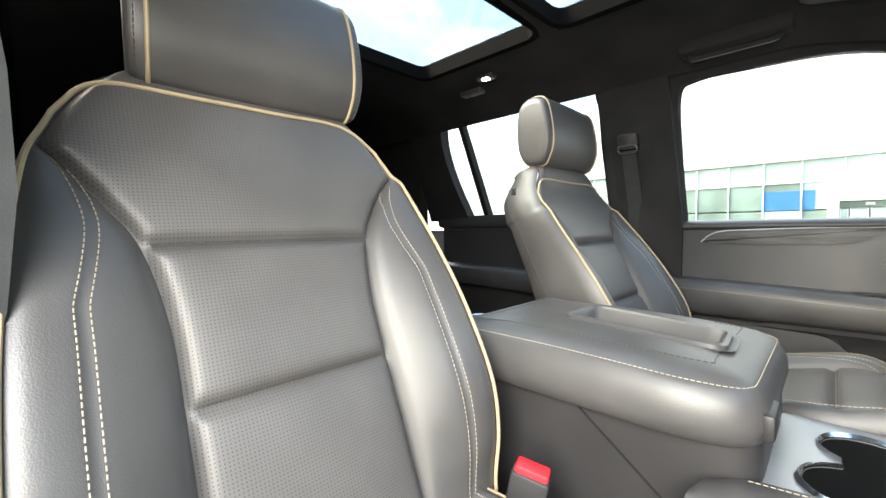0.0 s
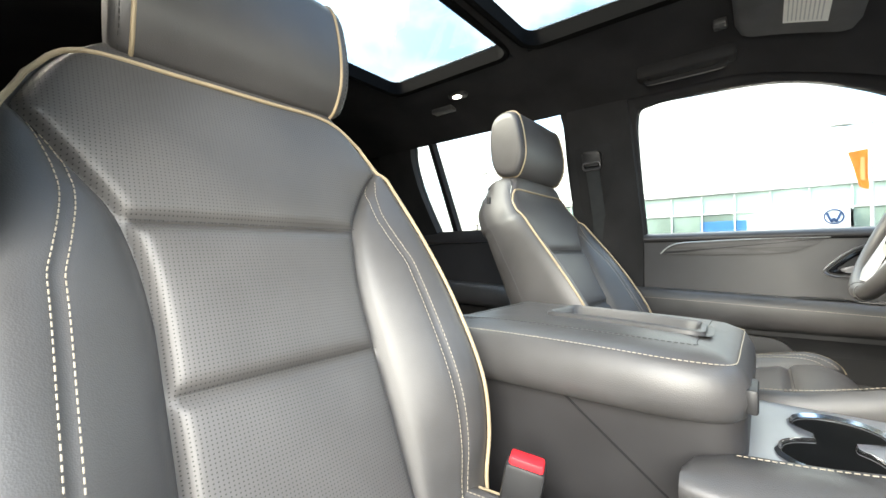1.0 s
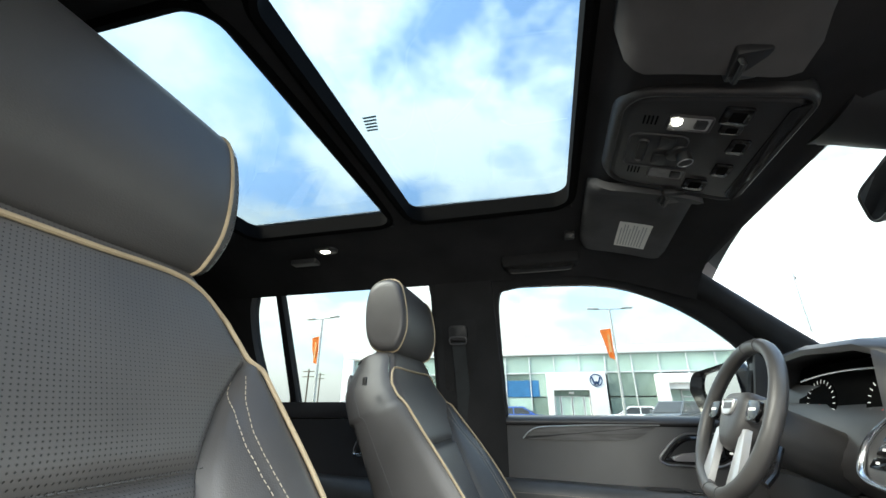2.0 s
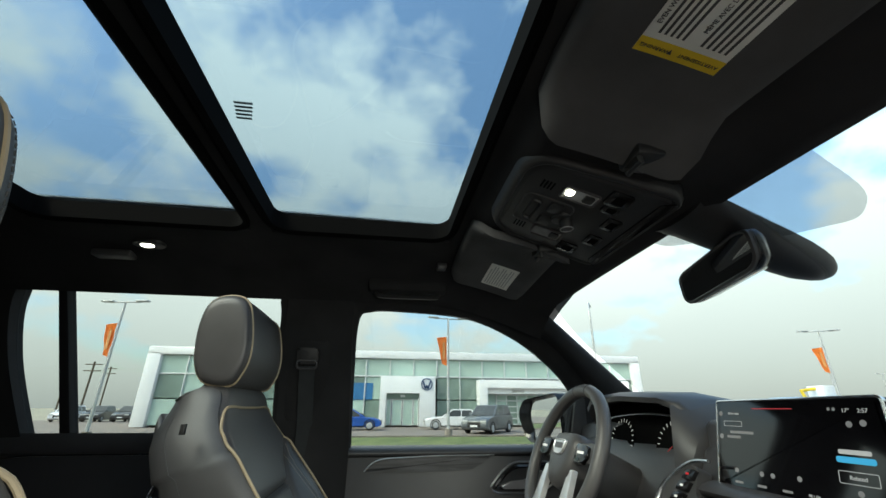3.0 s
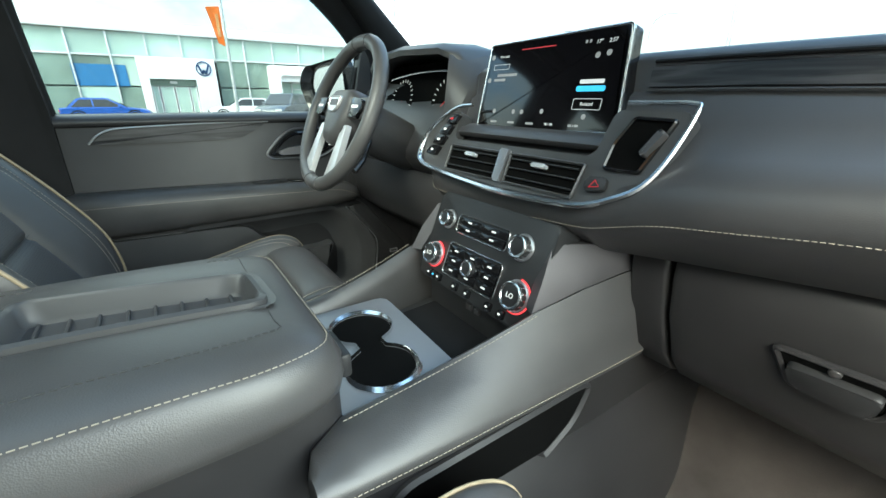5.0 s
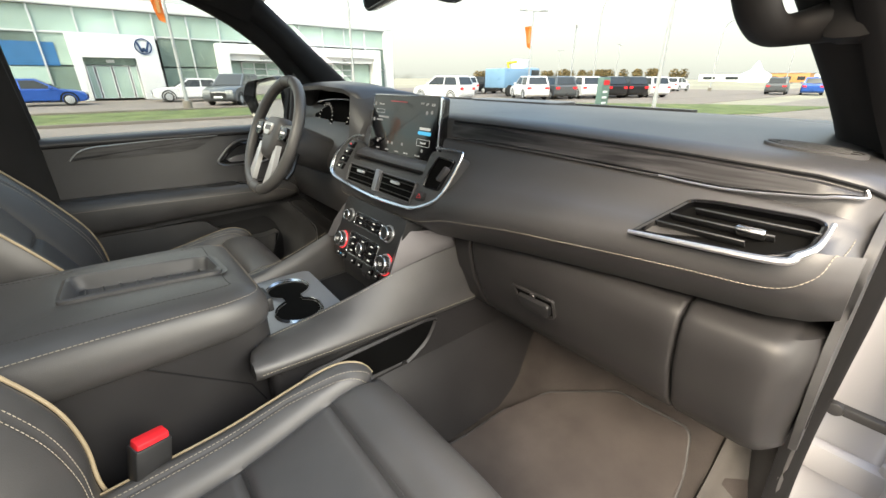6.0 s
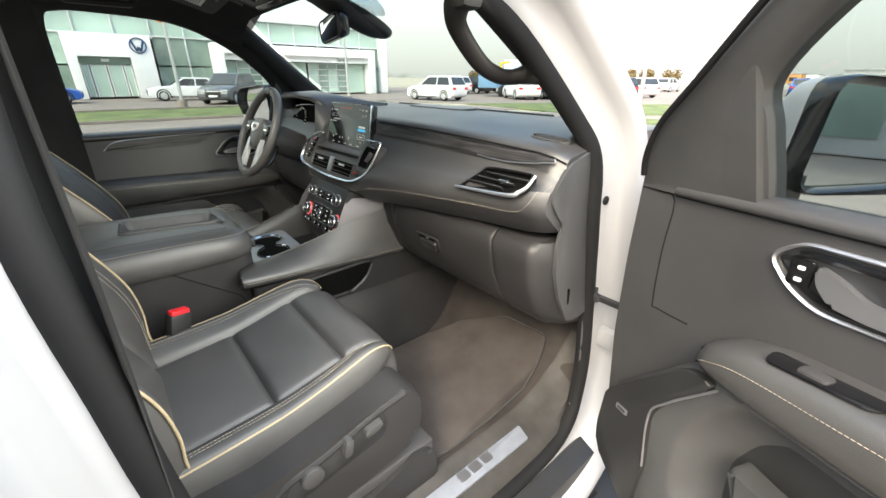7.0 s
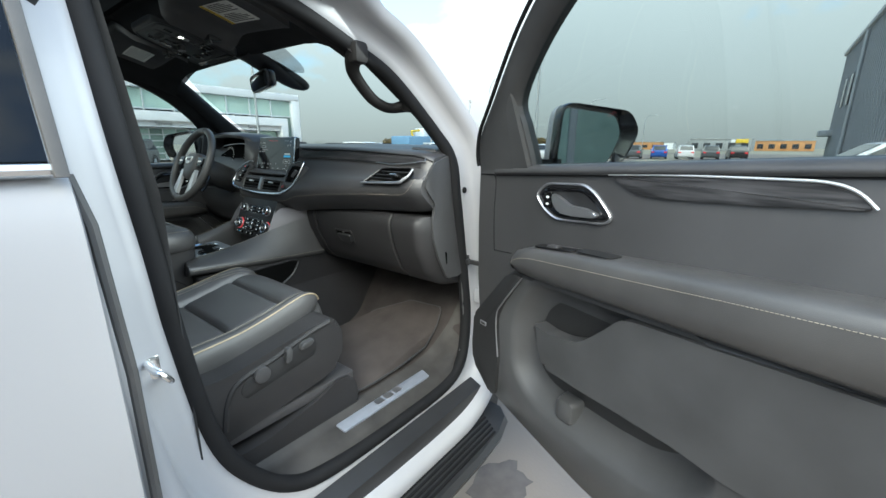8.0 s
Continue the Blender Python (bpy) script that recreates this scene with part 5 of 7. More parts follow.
lp = part("latch_pocket", ringplate(po, shrink(po, .007), fl_, .0, .006, .002), DARKGREY, gb, "moulded latch recess")
# flat black plate on the door paints the shade of a latch recess
part("recess_floor", prism(shrink(po, .006), fl_, .0, .002), BLACK_TRIM_SHADE, lp, "near-black plate with the recess's shade in its colour")
part("latch", prism(rounded([(.374, .012), (.456, .015), (.452, -.018), (.440, -.024), (.384, -.022)], .008, 4), fl_, .002, .012, .004), DARKPL, gb, "black latch handle")
part("lock_barrel", disc(fl_(.415, .022, .003), (0, -.92, -.40), .006, .004, .002, 16), GREYSILVER, gb, "round lock")
part("corner_pad", loft(low_rows(.166, .228, .03)), DARKGREY, dash, "padded lower corner beside the glovebox", 50)
part("knee_panel", loft([[Vector((x, y, z)) for y, z in ((.46, 1.20), (.45, 1.15), (.48, 1.05), (.60, .96), (.95, .96), (.95, 1.2))] for x in (-.88, -.30)]), VINYL, dash, "black knee panel", 60)

# centre face: screen, vents, chrome surround
fs = lambda u, v, w: Vector((C + u, .432 + .215 * v, 1.330 + .977 * v)) + Vector((0, -.977, .215)) * w
scr = thing("touch_screen", (C, .44, 1.33), "landscape touch screen with dark menu on the dashboard", "screen")
so = rounded([(-.139, -.006), (.165, .002), (.147, .149), (-.137, .146)], .008, 4)
part("screen_body", prism(so, fs, -.022, .0, .004), PIANO, scr, "black screen housing")
part("screen_bezel", ringplate(so, shrink(so, .0035), fs, -.010, .003, .001), CHROME, scr, "bright screen edge")
SCREEN = mat("screen_glass", (0.004, 0.004, 0.005), 0.06, var=0.1, s1=8, bump=0, rvar=0.02, coat=0.5)
disp = part("display", prism(shrink(so, .003), fs, .0, .0018), SCREEN, scr, "glossy black display")
fd = lambda u, v, w: fs(u, v, w + .0019)
part("menu_layer", prism(shrink(so, .010), fs, .0018, .0019), SCREEN, disp, "dark menu picture")
BLUE = glow("screen_blue", (.04, .30, .55), .18)
ICON = glow("screen_icon", (.42, .43, .45), .12)
DIM = glow("screen_dim", (.22, .22, .23), .08)
REDG = glow("screen_red", (.4, .03, .04), .15)
part("logo_bar", prism(rrect(.078, .128, .060, .068, .003), fd, 0, .0002), BLUE, disp, "blue logo block")
part("logo_bar", prism(rrect(.082, .124, .071, .077, .002), fd, 0, .0002), ICON, disp, "pale logo block")
part("menu_line", prism(rrect(-.055, .02, .130, .1312, .0005), fd, 0, .0002), REDG, disp, "thin red line")
bo = rrect(.078, .128, .034, .050, .002)
part("menu_button", ringplate(bo, shrink(bo, .0008), fd, 0, .0003), ICON, disp, "outlined menu button")
lettering("Related", .0072, lambda u, v, w: fd(u + .103, v + .042, w), ICON, disp)
lettering("2:57", .0078, lambda u, v, w: fd(u + .122, v + .128, w), ICON, disp)
lettering("17°", .0078, lambda u, v, w: fd(u + .100, v + .128, w), ICON, disp)
lettering("Now seat", .006, lambda u, v, w: fd(u - .095, v + .122, w), ICON, disp)
for u, v, ww in ((-.105, .088, .05), (-.112, .080, .03), (.082, .128, .004), (.075, .128, .004)):
    part("menu_text", prism(rrect(u, u + ww, v, v + .0045, .001), fd, 0, .0002), DIM, disp, "small dim line of menu text")
bo = rrect(-.118, -.078, .100, .109, .001)
part("menu_button", ringplate(bo, shrink(bo, .0006), fd, 0, .0003), ICON, disp, "small outlined label")
for k in range(3):
    part("preset_text", prism(rrect(-.10 + .045 * k, -.083 + .045 * k, .008, .0115, .0008), fd, 0, .0002), DIM, disp, "small preset marking")
lettering("98.1 FM", .0052, lambda u, v, w: fd(u + .040, v + .010, w), ICON, disp)
lettering("101.1 FM", .0052, lambda u, v, w: fd(u + .088, v + .010, w), ICON, disp)
for u, v, rr in ((-.125, .122, .0045), (-.125, .082, .0045), (.102, .110, .0044), (.120, .112, .0044), (-.095, .028, .004), (-.045, .028, .004), (-.025, .028, .004), (.02, .030, .004), (.103, .024, .004)):
    part("menu_icon", prism([(u + rr * math.cos(a), v + rr * math.sin(a)) for a in [2 * math.pi * k / 12 for k in range(12)]], fd, 0, .0002), DIM if rr < .005 else ICON, disp, "round menu icon")

part("screen_shelf", loft([[Vector((x, y, z)) for y, z in ((.46, 1.335), (.425, 1.333), (.405, 1.328), (.396, 1.320), (.40, 1.312), (.43, 1.308), (.47, 1.31))] for x in (-.185, -.18, .135, .142)]), VINYL, dash, "padded shelf under the screen", 60)
fc = lambda u, v, w: Vector((C + u, .360 + .42 * v, 1.252 + .905 * v)) + Vector((0, -.905, .42)) * w
face = rounded([(-.222, .004), (-.148, -.006), (0, -.014), (.172, -.007), (.215, .009), (.246, .032), (.262, .07), (.268, .126), (.172, .126), (.165, .06), (-.150, .06), (-.155, .115), (-.18, .117), (-.232, .07), (-.240, .028)], .012)
part("centre_face", prism(face, fc, -.03, .0, .002), PLASTIC, dash, "black centre face")
for u0, u1 in ((-.142, -.002), (.020, .158)):
    o = rounded([(u0, -.002), (u1, -.002), (u1 + .004, .049), (u0 - .004, .049)], .006)
    cv = part("centre_vent", ringplate(o, shrink(o, .004), fc, .0, .006, .002), PLASTIC, dash, "centre air vent")
    # the face has no opening; its shade is put into a black plate
    part("vent_cavity", prism(shrink(o, .003), fc, .0, .0015), BLACK_TRIM_SHADE, cv, "near-black plate with the vent's inner shade in its colour")
    for k in range(3):
        b = rbox((u0 + .004, .0085 + .0145 * k, .001), (u1 - .004, .0107 + .0145 * k, .007), .0008)
        for v in b.verts:
            v.co = fc(*v.co)
        part("vane", b, DARKPL, cv, "dark vane")
    m = (u0 + u1) / 2
    part("vent_tab", prism(rrect(m - .014, m + .014, .030, .0365, .003), fc, .005, .014, .002), BRIGHT, cv, "bright adjusting tab")
part("vent_divider", prism(rounded([(.001, -.002), (.017, -.002), (.014, .052), (-.004, .052)], .003), fc, .0, .010, .003), SATIN, dash, "silver divider between the vents")
ch = [(-.128, .127), (-.177, .118), (-.233, .071), (-.243, .025), (-.222, .003), (-.148, -.007), (-.003, -.015), (.103, -.013), (.174, -.007), (.215, .009), (.246, .031), (.264, .070), (.273, .124), (.265, .133), (.225, .1335), (.186, .1335)]
part("chrome_surround", tube([fc(u, v, .004 - .03 * max(0, v - .08)) for u, v in [(q.x, q.y) for q in curve([(a, b, 0) for a, b in ch], 8)]], lambda t: .0028 + .0030 * math.sin(math.pi * min(1.0, t * 1.15)) ** 2, 8, flat=1.4), CHROME, dash, "chrome surround of the centre face")
# bin on the passenger's side with its handle, and the button column on the driver's side
bn = rounded([(.186, .044), (.236, .045), (.258, .114), (.203, .116), (.188, .080)], .006)
bin_ = part("side_bin", ringplate(bn, shrink(bn, .004), fc, .0, .007, .002), PIANO, dash, "gloss black slanted bin")
# bin is not hollow: a black plate paints the shade inside it
part("bin_cavity", prism(shrink(bn, .003), fc, .0, .001), BLACK_TRIM_SHADE, bin_, "near-black plate standing in for the shaded bin hollow")
part("bin_handle", prism(rounded([(.231, .066), (.239, .064), (.254, .094), (.246, .098)], .003), fc, .004, .016, .004), GREYSILVER, bin_, "silver grip")
hz = part("hazard_switch", prism(rounded([(.174, .011), (.203, .017), (.201, .034), (.171, .031)], .006), fc, .002, .009, .003), DARKPL, dash, "dark hazard switch")
part("hazard_symbol", ringplate([(.181, .017), (.196, .020), (.187, .028)], shrink([(.181, .017), (.196, .020), (.187, .028)], .0014), fc, .0085, .0096), RED, hz, "red triangle")
for k in range(4):
    q = [(-.218 + .011 * k, .022 + .022 * k), (-.185 + .009 * k, .022 + .022 * k), (-.177 + .009 * k, .040 + .022 * k), (-.208 + .011 * k, .040 + .022 * k)]
    part("drive_button", prism(rounded(q, .003), fc, .0, .008, .002), PIANO, dash, "gloss black drive button")
    part("button_marking", prism(rrect(-.203 + .010 * k, -.195 + .010 * k, .029 + .022 * k, .033 + .022 * k, .001), fc, .008, .0085), RED if k == 3 else WHITEINK, dash, "small button marking")

# control stack
fk = lambda u, v, w: Vector((C + u, .318 + .36 * v, 1.118 + .933 * v)) + Vector((0, -.933, .36)) * w
st = thing("control_stack", (C, .35, 1.0), "black radio and climate control panel with round knobs", "control panel")
part("panel", prism(rounded([(-.140, -.068), (.155, -.068), (.152, .10), (-.135, .10)], .012), fk, -.05, .0, .004), DARKPL, st, "dark control panel")


def knob(u, v, r, ring=None, digits=""):
    k = part("knob", disc(fk(u, v, .0), (0, -.933, .36), r, .016, .003, 30), DARKPL, st, "dark round knob")
    part("knob_rim", torus(fk(u, v, .0155), (0, -.933, .36), r - .0025, .0026, 30, 8), CHROME, k, "bright knob rim")
    part("knob_collar", torus(fk(u, v, .002), (0, -.933, .36), r + .001, .003, 30, 8), SATIN, k, "silver collar")
    for j in range(28):
        a = 2 * math.pi * j / 28
        part("knurl", prism([(u + r * math.cos(a + x) * y, v + r * math.sin(a + x) * y) for x, y in ((-.06, .98), (.06, .98), (.06, 1.035), (-.06, 1.035))], fk, .003, .013), CHROME, k) if j % 2 == 0 else None
    if ring:
        part("lit_ring", torus(fk(u, v, .001), (0, -.933, .36), r + .004, .0016, 30, 6, 270 - 90, 450), glow("red_ring", (.7, .04, .05), .25), k, "red lit half ring")
    if digits:
        lettering(digits, .011, lambda a, b, w: fk(u + a, v + b, .0165 + w), WHITEINK, k)
    return k


knob(-.092, .052, .0145), knob(.098, .052, .018), knob(-.103, -.020, .020, True, "LO"), knob(.116, -.020, .022, True, "LO")
for u0, u1, v0, v1, nu, nv in ((-.065, .068, .034, .070, 2, 2), (-.068, .075, -.046, .016, 3, 3)):
    o = rounded([(u0, v0), (u1, v0), (u1, v1), (u0, v1)], .010)
    pn = part("button_frame", ringplate(o, shrink(o, .0022), fk, .0, .004, .001), CHROME, st, "bright outlined button group")
    for i in range(nu):
        for j in range(nv):
            a0, a1 = u0 + .004 + (u1 - u0 - .008) * i / nu, u0 + .004 + (u1 - u0 - .008) * (i + 1) / nu - .002
            b0, b1 = v0 + .004 + (v1 - v0 - .008) * j / nv, v0 + .004 + (v1 - v0 - .008) * (j + 1) / nv - .0015
            bt = part("button", prism(rrect(a0, a1, b0, b1, .0025), fk, .0, .004, .001), PIANO, pn, "gloss black button")
            part("symbol", prism(rrect((a0 + a1) / 2 - .005, (a0 + a1) / 2 + .005, (b0 + b1) / 2 - .0014, (b0 + b1) / 2 + .0014, .0008), fk, .004, .0044), WHITEINK, pn, "pale symbol")
ck = part("mode_knob", disc(fk(.003, -.016, .0), (0, -.933, .36), .014, .012, .003, 26), DARKPL, st, "round mode knob")
part("knob_rim", torus(fk(.003, -.016, .012), (0, -.933, .36), .0125, .0022, 26, 8), CHROME, ck, "bright rim")
for u, lit in ((-.10, 0), (-.085, 1), (-.07, 0), (-.02, 0), (.015, 0), (.07, 0), (.10, 0)):
    part("rocker_switch", prism(rounded([(u - .006, -.064), (u + .007, -.064), (u + .007, -.050), (u - .006, -.050)], .003), fk, .0, .007, .002), PIANO, st, "small rocker switch")
    part("switch_lamp", prism(rrect(u - .0025, u + .0025, -.058, -.055, .001), fk, .007, .0075), BLUE if lit else WHITEINK, st, "tiny lit mark")

# driver's instruments
cl = thing("instrument_cluster", (2 * C - .45, .5, 1.2), "hooded instrument cluster behind the steering wheel", "instruments")
hood = []
for x, zt, yf in ((-.735, 1.435, .50), (-.715, 1.470, .47), (-.66, 1.492, .455), (-.49, 1.500, .445), (-.33, 1.492, .450), (-.285, 1.475, .462), (-.262, 1.435, .49)):
    hood.append([Vector((x, y, z)) for y, z in ((yf, zt - .022), (yf - .002, zt - .010), (yf + .012, zt), (yf + .10, zt + .003), (yf + .28, 1.455), (yf + .28, 1.44), (yf + .10, zt - .012), (yf + .03, zt - .022))])
part("hood", loft(hood), VINYL, cl, "stitched black instrument hood", 60)
part("hood_cheek", loft([[Vector(p) for p in r] for r in (((-.245, .47, 1.40), (-.29, .45, 1.465), (-.27, .62, 1.47), (-.22, .6, 1.42)), ((-.235, .42, 1.33), (-.285, .43, 1.33), (-.27, .6, 1.33), (-.22, .6, 1.33)), ((-.25, .42, 1.25), (-.29, .45, 1.22), (-.27, .6, 1.22), (-.23, .6, 1.25)))]), VINYL, cl, "hood cheek", 60)
fi2 = lambda u, v, w: Vector((-.49 + u, .515 + .30 * v, 1.385 + .954 * v)) + Vector((0, -.954, .30)) * w
# panel and dials are near-black: shade under the hood is put into their colour
part("dial_panel", prism(rrect(-.215, .215, -.12, .085, .02), fi2, -.01, .0), BLACK_TRIM_SHADE, cl, "matt near-black dial panel with the hood's shade in its colour")
for u in (-.12, .10):
    dl = part("dial", prism([(u + .062 * math.cos(a), -.01 + .062 * math.sin(a)) for a in [2 * math.pi * k / 30 for k in range(30)]], fi2, .0, .001), BLACK_TRIM_SHADE, cl, "round dial")
    for k in range(19):
        a = radians(225 - 15 * k)
        part("tick", prism([(u + math.cos(a + x) * r, -.01 + math.sin(a + x) * r) for x, r in ((-.018, .048), (.018, .048), (.015, .057), (-.015, .057))], fi2, .001, .0014), WHITEINK, dl)
    part("needle", prism([(u - .001, -.012), (u + .001, -.012), (u - .034, -.045), (u - .036, -.043)], fi2, .001, .002), RED, dl, "red needle")
part("bright_brow", tube([fi2(u, .062 - .4 * u * u, .004) for u in [-.2 + .02 * k for k in range(21)]], .003, 6), CHROME, cl, "thin bright brow")

# steering wheel
sw = thing("steering_wheel", (-.50, .30, 1.34), "black leather steering wheel with silver lower spokes", "steering wheel")
W0, WU, WN = Vector((-.50, .280, 1.344)), Vector((0, .43, .903)), Vector((0, -.903, .43))
fw = lambda u, v, w: W0 + Vector((u, 0, 0)) + WU * v + WN * w
rim = [fw(.176 * math.cos(a), .176 * math.sin(a) * (.985 if math.sin(a) < -.8 else 1), 0) for a in [2 * math.pi * k / 64 for k in range(64)]]
part("rim", tube(rim, .0165, 14, closed=True), LEATHER, sw, "black leather rim")
for k in (14, 18, 50, 46):
    p, q = rim[(k * 64 // 64) % 64], rim[(k + 1) % 64]
    part("rim_seam", torus(p, q - p, .0167, .0010, 20, 5), DKTHREAD, sw, "rim seam")
hub = rounded([(-.075, .040), (-.05, .062), (.05, .062), (.075, .040), (.062, -.03), (.03, -.075), (-.03, -.075), (-.062, -.03)], .02, 5)
part("airbag_cover", loft([[fw(u * k, v * k, w) for u, v in hub] for k, w in ((1.0, -.05), (1.0, -.015), (.97, .0), (.88, .010), (.6, .016), (.2, .018))]), VINYL, sw, "black airbag cover", 60)
em = rounded([(-.034, .036), (.034, .036), (.030, .010), (.018, -.002), (-.018, -.002), (-.030, .010)], .008)
part("emblem", ringplate(em, shrink(em, .004), lambda u, v, w: fw(u, v, w + .016), 0, .007, .002), BRIGHT, sw, "plain chrome emblem")
part("emblem_plate", prism(shrink(em, .003), lambda u, v, w: fw(u, v, w + .016), 0, .005), BRIGHT, sw, "pale emblem plate")
part("emblem_marking", prism(rrect(-.022, .022, .013, .027, .003), lambda u, v, w: fw(u, v, w + .021), 0, .0012), GREYSILVER, sw, "grey marking")
for s in (-1, 1):
    part("spoke", loft([[fw(s * u, v0 + dv, w) for dv, w in ((.026, -.006), (.020, .004), (0, .006), (-.022, .004), (-.026, -.006), (0, -.016))] for u, v0 in ((.06, .015), (.10, .018), (.165, .020))]), PLASTIC, sw, "black spoke", 60)
    pod = rounded([(s * .078, .036), (s * .135, .032), (s * .142, .008), (s * .118, -.010), (s * .080, -.002)], .008)
    pd = part("switch_pod", prism(pod, fw, .002, .013, .003), PIANO, sw, "gloss black switch pod")
    part("pod_symbol", prism(rrect(s * .108 - .016, s * .108 + .016, .012, .018, .002), fw, .0125, .0138), WHITEINK, pd, "pale symbol")
    leg = [(s * .058, -.035), (s * .078, -.020), (s * .098, -.135), (s * .070, -.158), (s * .050, -.160)]
    part("lower_spoke", prism(rounded(leg, .010), fw, -.008, .006, .005), BRIGHT, sw, "satin silver lower spoke")
part("column", loft([[W0 + WN * w + Vector((r * math.cos(a), 0, 0)) + WU * (r * math.sin(a)) for a in [2 * math.pi * k / 16 for k in range(16)]] for w, r in ((-.03, .055), (-.08, .062), (-.22, .06))]), PLASTIC, sw, "black column shroud", 60)
part("indicator_stalk", tube([fw(-.05, .0, -.07), fw(-.14, .012, -.075), fw(-.20, .02, -.07)], .009, 10), DARKPL, sw, "black stalk")
part("tilt_lever", tube([fw(.05, -.03, -.07), fw(.075, -.085, -.06), fw(.085, -.115, -.045)], .008, 10), PIANO, sw, "black lever")


# ---- centre console ----
con = thing("centre_console", (C, 0, .62), "black leather centre console with storage lid and cup holders", "centre console")


body_p = rounded([(-.19, -.66), (.115, -.66), (.115, .0), (.10, .03), (-.17, .03), (-.19, .0)], .03)
part("console_body", prism(body_p, lambda u, v, w: Vector((u, v, w)), .60, 1.085, .01), DARKGREY, con, "hard black console body")
lc = (-.042, -.16)
lid_o = rounded([(-.218, -.44), (.140, -.44), (.142, -.04), (.118, .034), (-.195, .034), (-.220, -.04)], .035, 6)
P = lambda d: polar(shrink(lid_o, d), lc)
tray_o = rounded([(.018, -.020), (-.078, -.026), (-.114, -.256), (-.002, -.266)], .016, 5)
T = lambda d: polar(shrink(tray_o, d), lc)
lid_rings = [(P(.012), 1.072), (P(.003), 1.080), (P(-.002), 1.098), (P(.0), 1.118), (P(.008), 1.133), (P(.018), 1.141), (P(.032), 1.147), (P(.06), 1.151), (T(-.012), 1.154), (T(-.002), 1.152)]
lid = part("lid", loft([[Vector((x, y, z + .012 * max(0.0, 1 - (y + .30) ** 2 / .12) * (z > 1.12))) for x, y in r] for r, z in lid_rings], caps=False), LEATHER, con, "padded black leather armrest lid", 60)
part("stitching", stitches([Vector((x, y, 1.1395 + .012 * max(0.0, 1 - (y + .30) ** 2 / .12))) for x, y in P(.0125)[40:] + P(.0125)[:41]], .0064, .0044, .0006), THREAD, lid, "pale contrast stitching round the lid")
part("stitching", stitches([Vector((x, y, 1.1512 + .012 * max(0.0, 1 - (y + .30) ** 2 / .12))) for x, y in P(.058)[48:] + P(.058)[:33]], .0075, .0052, .0007), DKTHREAD, lid, "dark inner stitching")
tz = lambda y: .012 * max(0.0, 1 - (y + .30) ** 2 / .12)
tray = part("tray_rim", loft([[Vector((x, y, z + tz(y))) for x, y in r] for r, z in ((T(-.003), 1.150), (T(-.002), 1.158), (T(.004), 1.160), (T(.008), 1.156), (T(.011), 1.138), (T(.016), 1.132))], caps=False), PLASTIC, lid, "moulded tray rim", 60)
part("tray_floor", prism(T(.012), lambda u, v, w: Vector((u, v, 1.130 + tz(v) + w)), 0, .003), PLASTIC, lid, "recessed tray floor")
for k in range(8):
    y = -.235 + k * .026
    x0 = -.094 + .15 * (y + .25) * .95
    part("tray_rib", rbox((x0, y, 1.132 + tz(y)), (.0, y + .0035, 1.1365 + tz(y)), .001), PLASTIC, lid)
part("lid_latch", rbox((.045, .028, 1.086), (.105, .041, 1.116), .004), DARKPL, lid, "black lid latch")
rr = part("rear_cup_plate", prism(rrect(-.18, .105, -.645, -.455, .03), lambda u, v, w: Vector((u, v, 1.085 + w)), 0, .012, .004), PIANO, con, "rear cup holder plate")
part("rear_cup_ring", torus((-.10, -.545, 1.100), (0, 0, 1), .046, .005, 30, 8), CHROME, rr, "chrome cup ring")
part("console_joint", tube([(.1165, -.20, 1.08), (.1165, -.03, .95), (.1165, -.01, .90)], .0015, 6), RUBBER, con, "fine joint line")
# cup plate with two joined cups
zc = 1.030
plate_o = rounded([(-.155, .025), (.108, .025), (.112, .195), (-.150, .205)], .02)
cc = (-.015, .115)
cups = []
for k in range(80):
    a = 2 * math.pi * k / 80
    d = Vector((math.cos(a), math.sin(a)))
    t = .005
    while t < .14:
        x, y = cc[0] + d.x * t, cc[1] + d.y * t
        if (x - .036) ** 2 + (y - .108) ** 2 > .0465 ** 2 and (x + .066) ** 2 + (y - .122) ** 2 > .0465 ** 2 and not (abs(x + .015) < .03 and abs(y - .115) < .018):
            break
        t += .001
    cups.append((cc[0] + d.x * t, cc[1] + d.y * t))
po2 = polar(plate_o, cc)
cupt = part("cup_plate", loft([[Vector((x, y, z)) for x, y in r] for r, z in ((po2, 1.022), (po2, zc), (cups, zc), (cups, 1.015))], caps=False), PLATE_SILVER, con, "satin grey cup holder plate")
part("cup_ring", ringplate([(cc[0] + (x - cc[0]) * 1.13, cc[1] + (y - cc[1]) * 1.13) for x, y in cups], cups, lambda u, v, w: Vector((u, v, zc + w)), 0, .006, .004), CHROME, cupt, "chrome cup holder edge")
part("cup_well", loft([[Vector((cc[0] + (x - cc[0]) * k, cc[1] + (y - cc[1]) * k, z)) for x, y in cups] for k, z in ((.995, zc - .001), (.97, .99), (.94, .915), (.90, .91))]), BLACK_TRIM_SHADE, cupt, "deep black cup wells", 60)
part("cup_grip", rbox((.030, .055, .955), (.052, .075, 1.018), .006), RUBBER, cupt, "rubber cup grip")
part("cup_bridge", join([rbox((-.028, .068, .94), (-.004, .098, 1.020), .008), rbox((-.024, .132, .94), (-.002, .165, 1.020), .008)]), DARKPL, cupt, "black divider between the cups")
part("front_bin", loft([[Vector((x, y, z)) for x, y in ((-.155, .195), (.108, .19), (.122, .34), (-.17, .34))] for z in (.96, .985)]), DARKPL, con, "open rubber-lined storage bin")
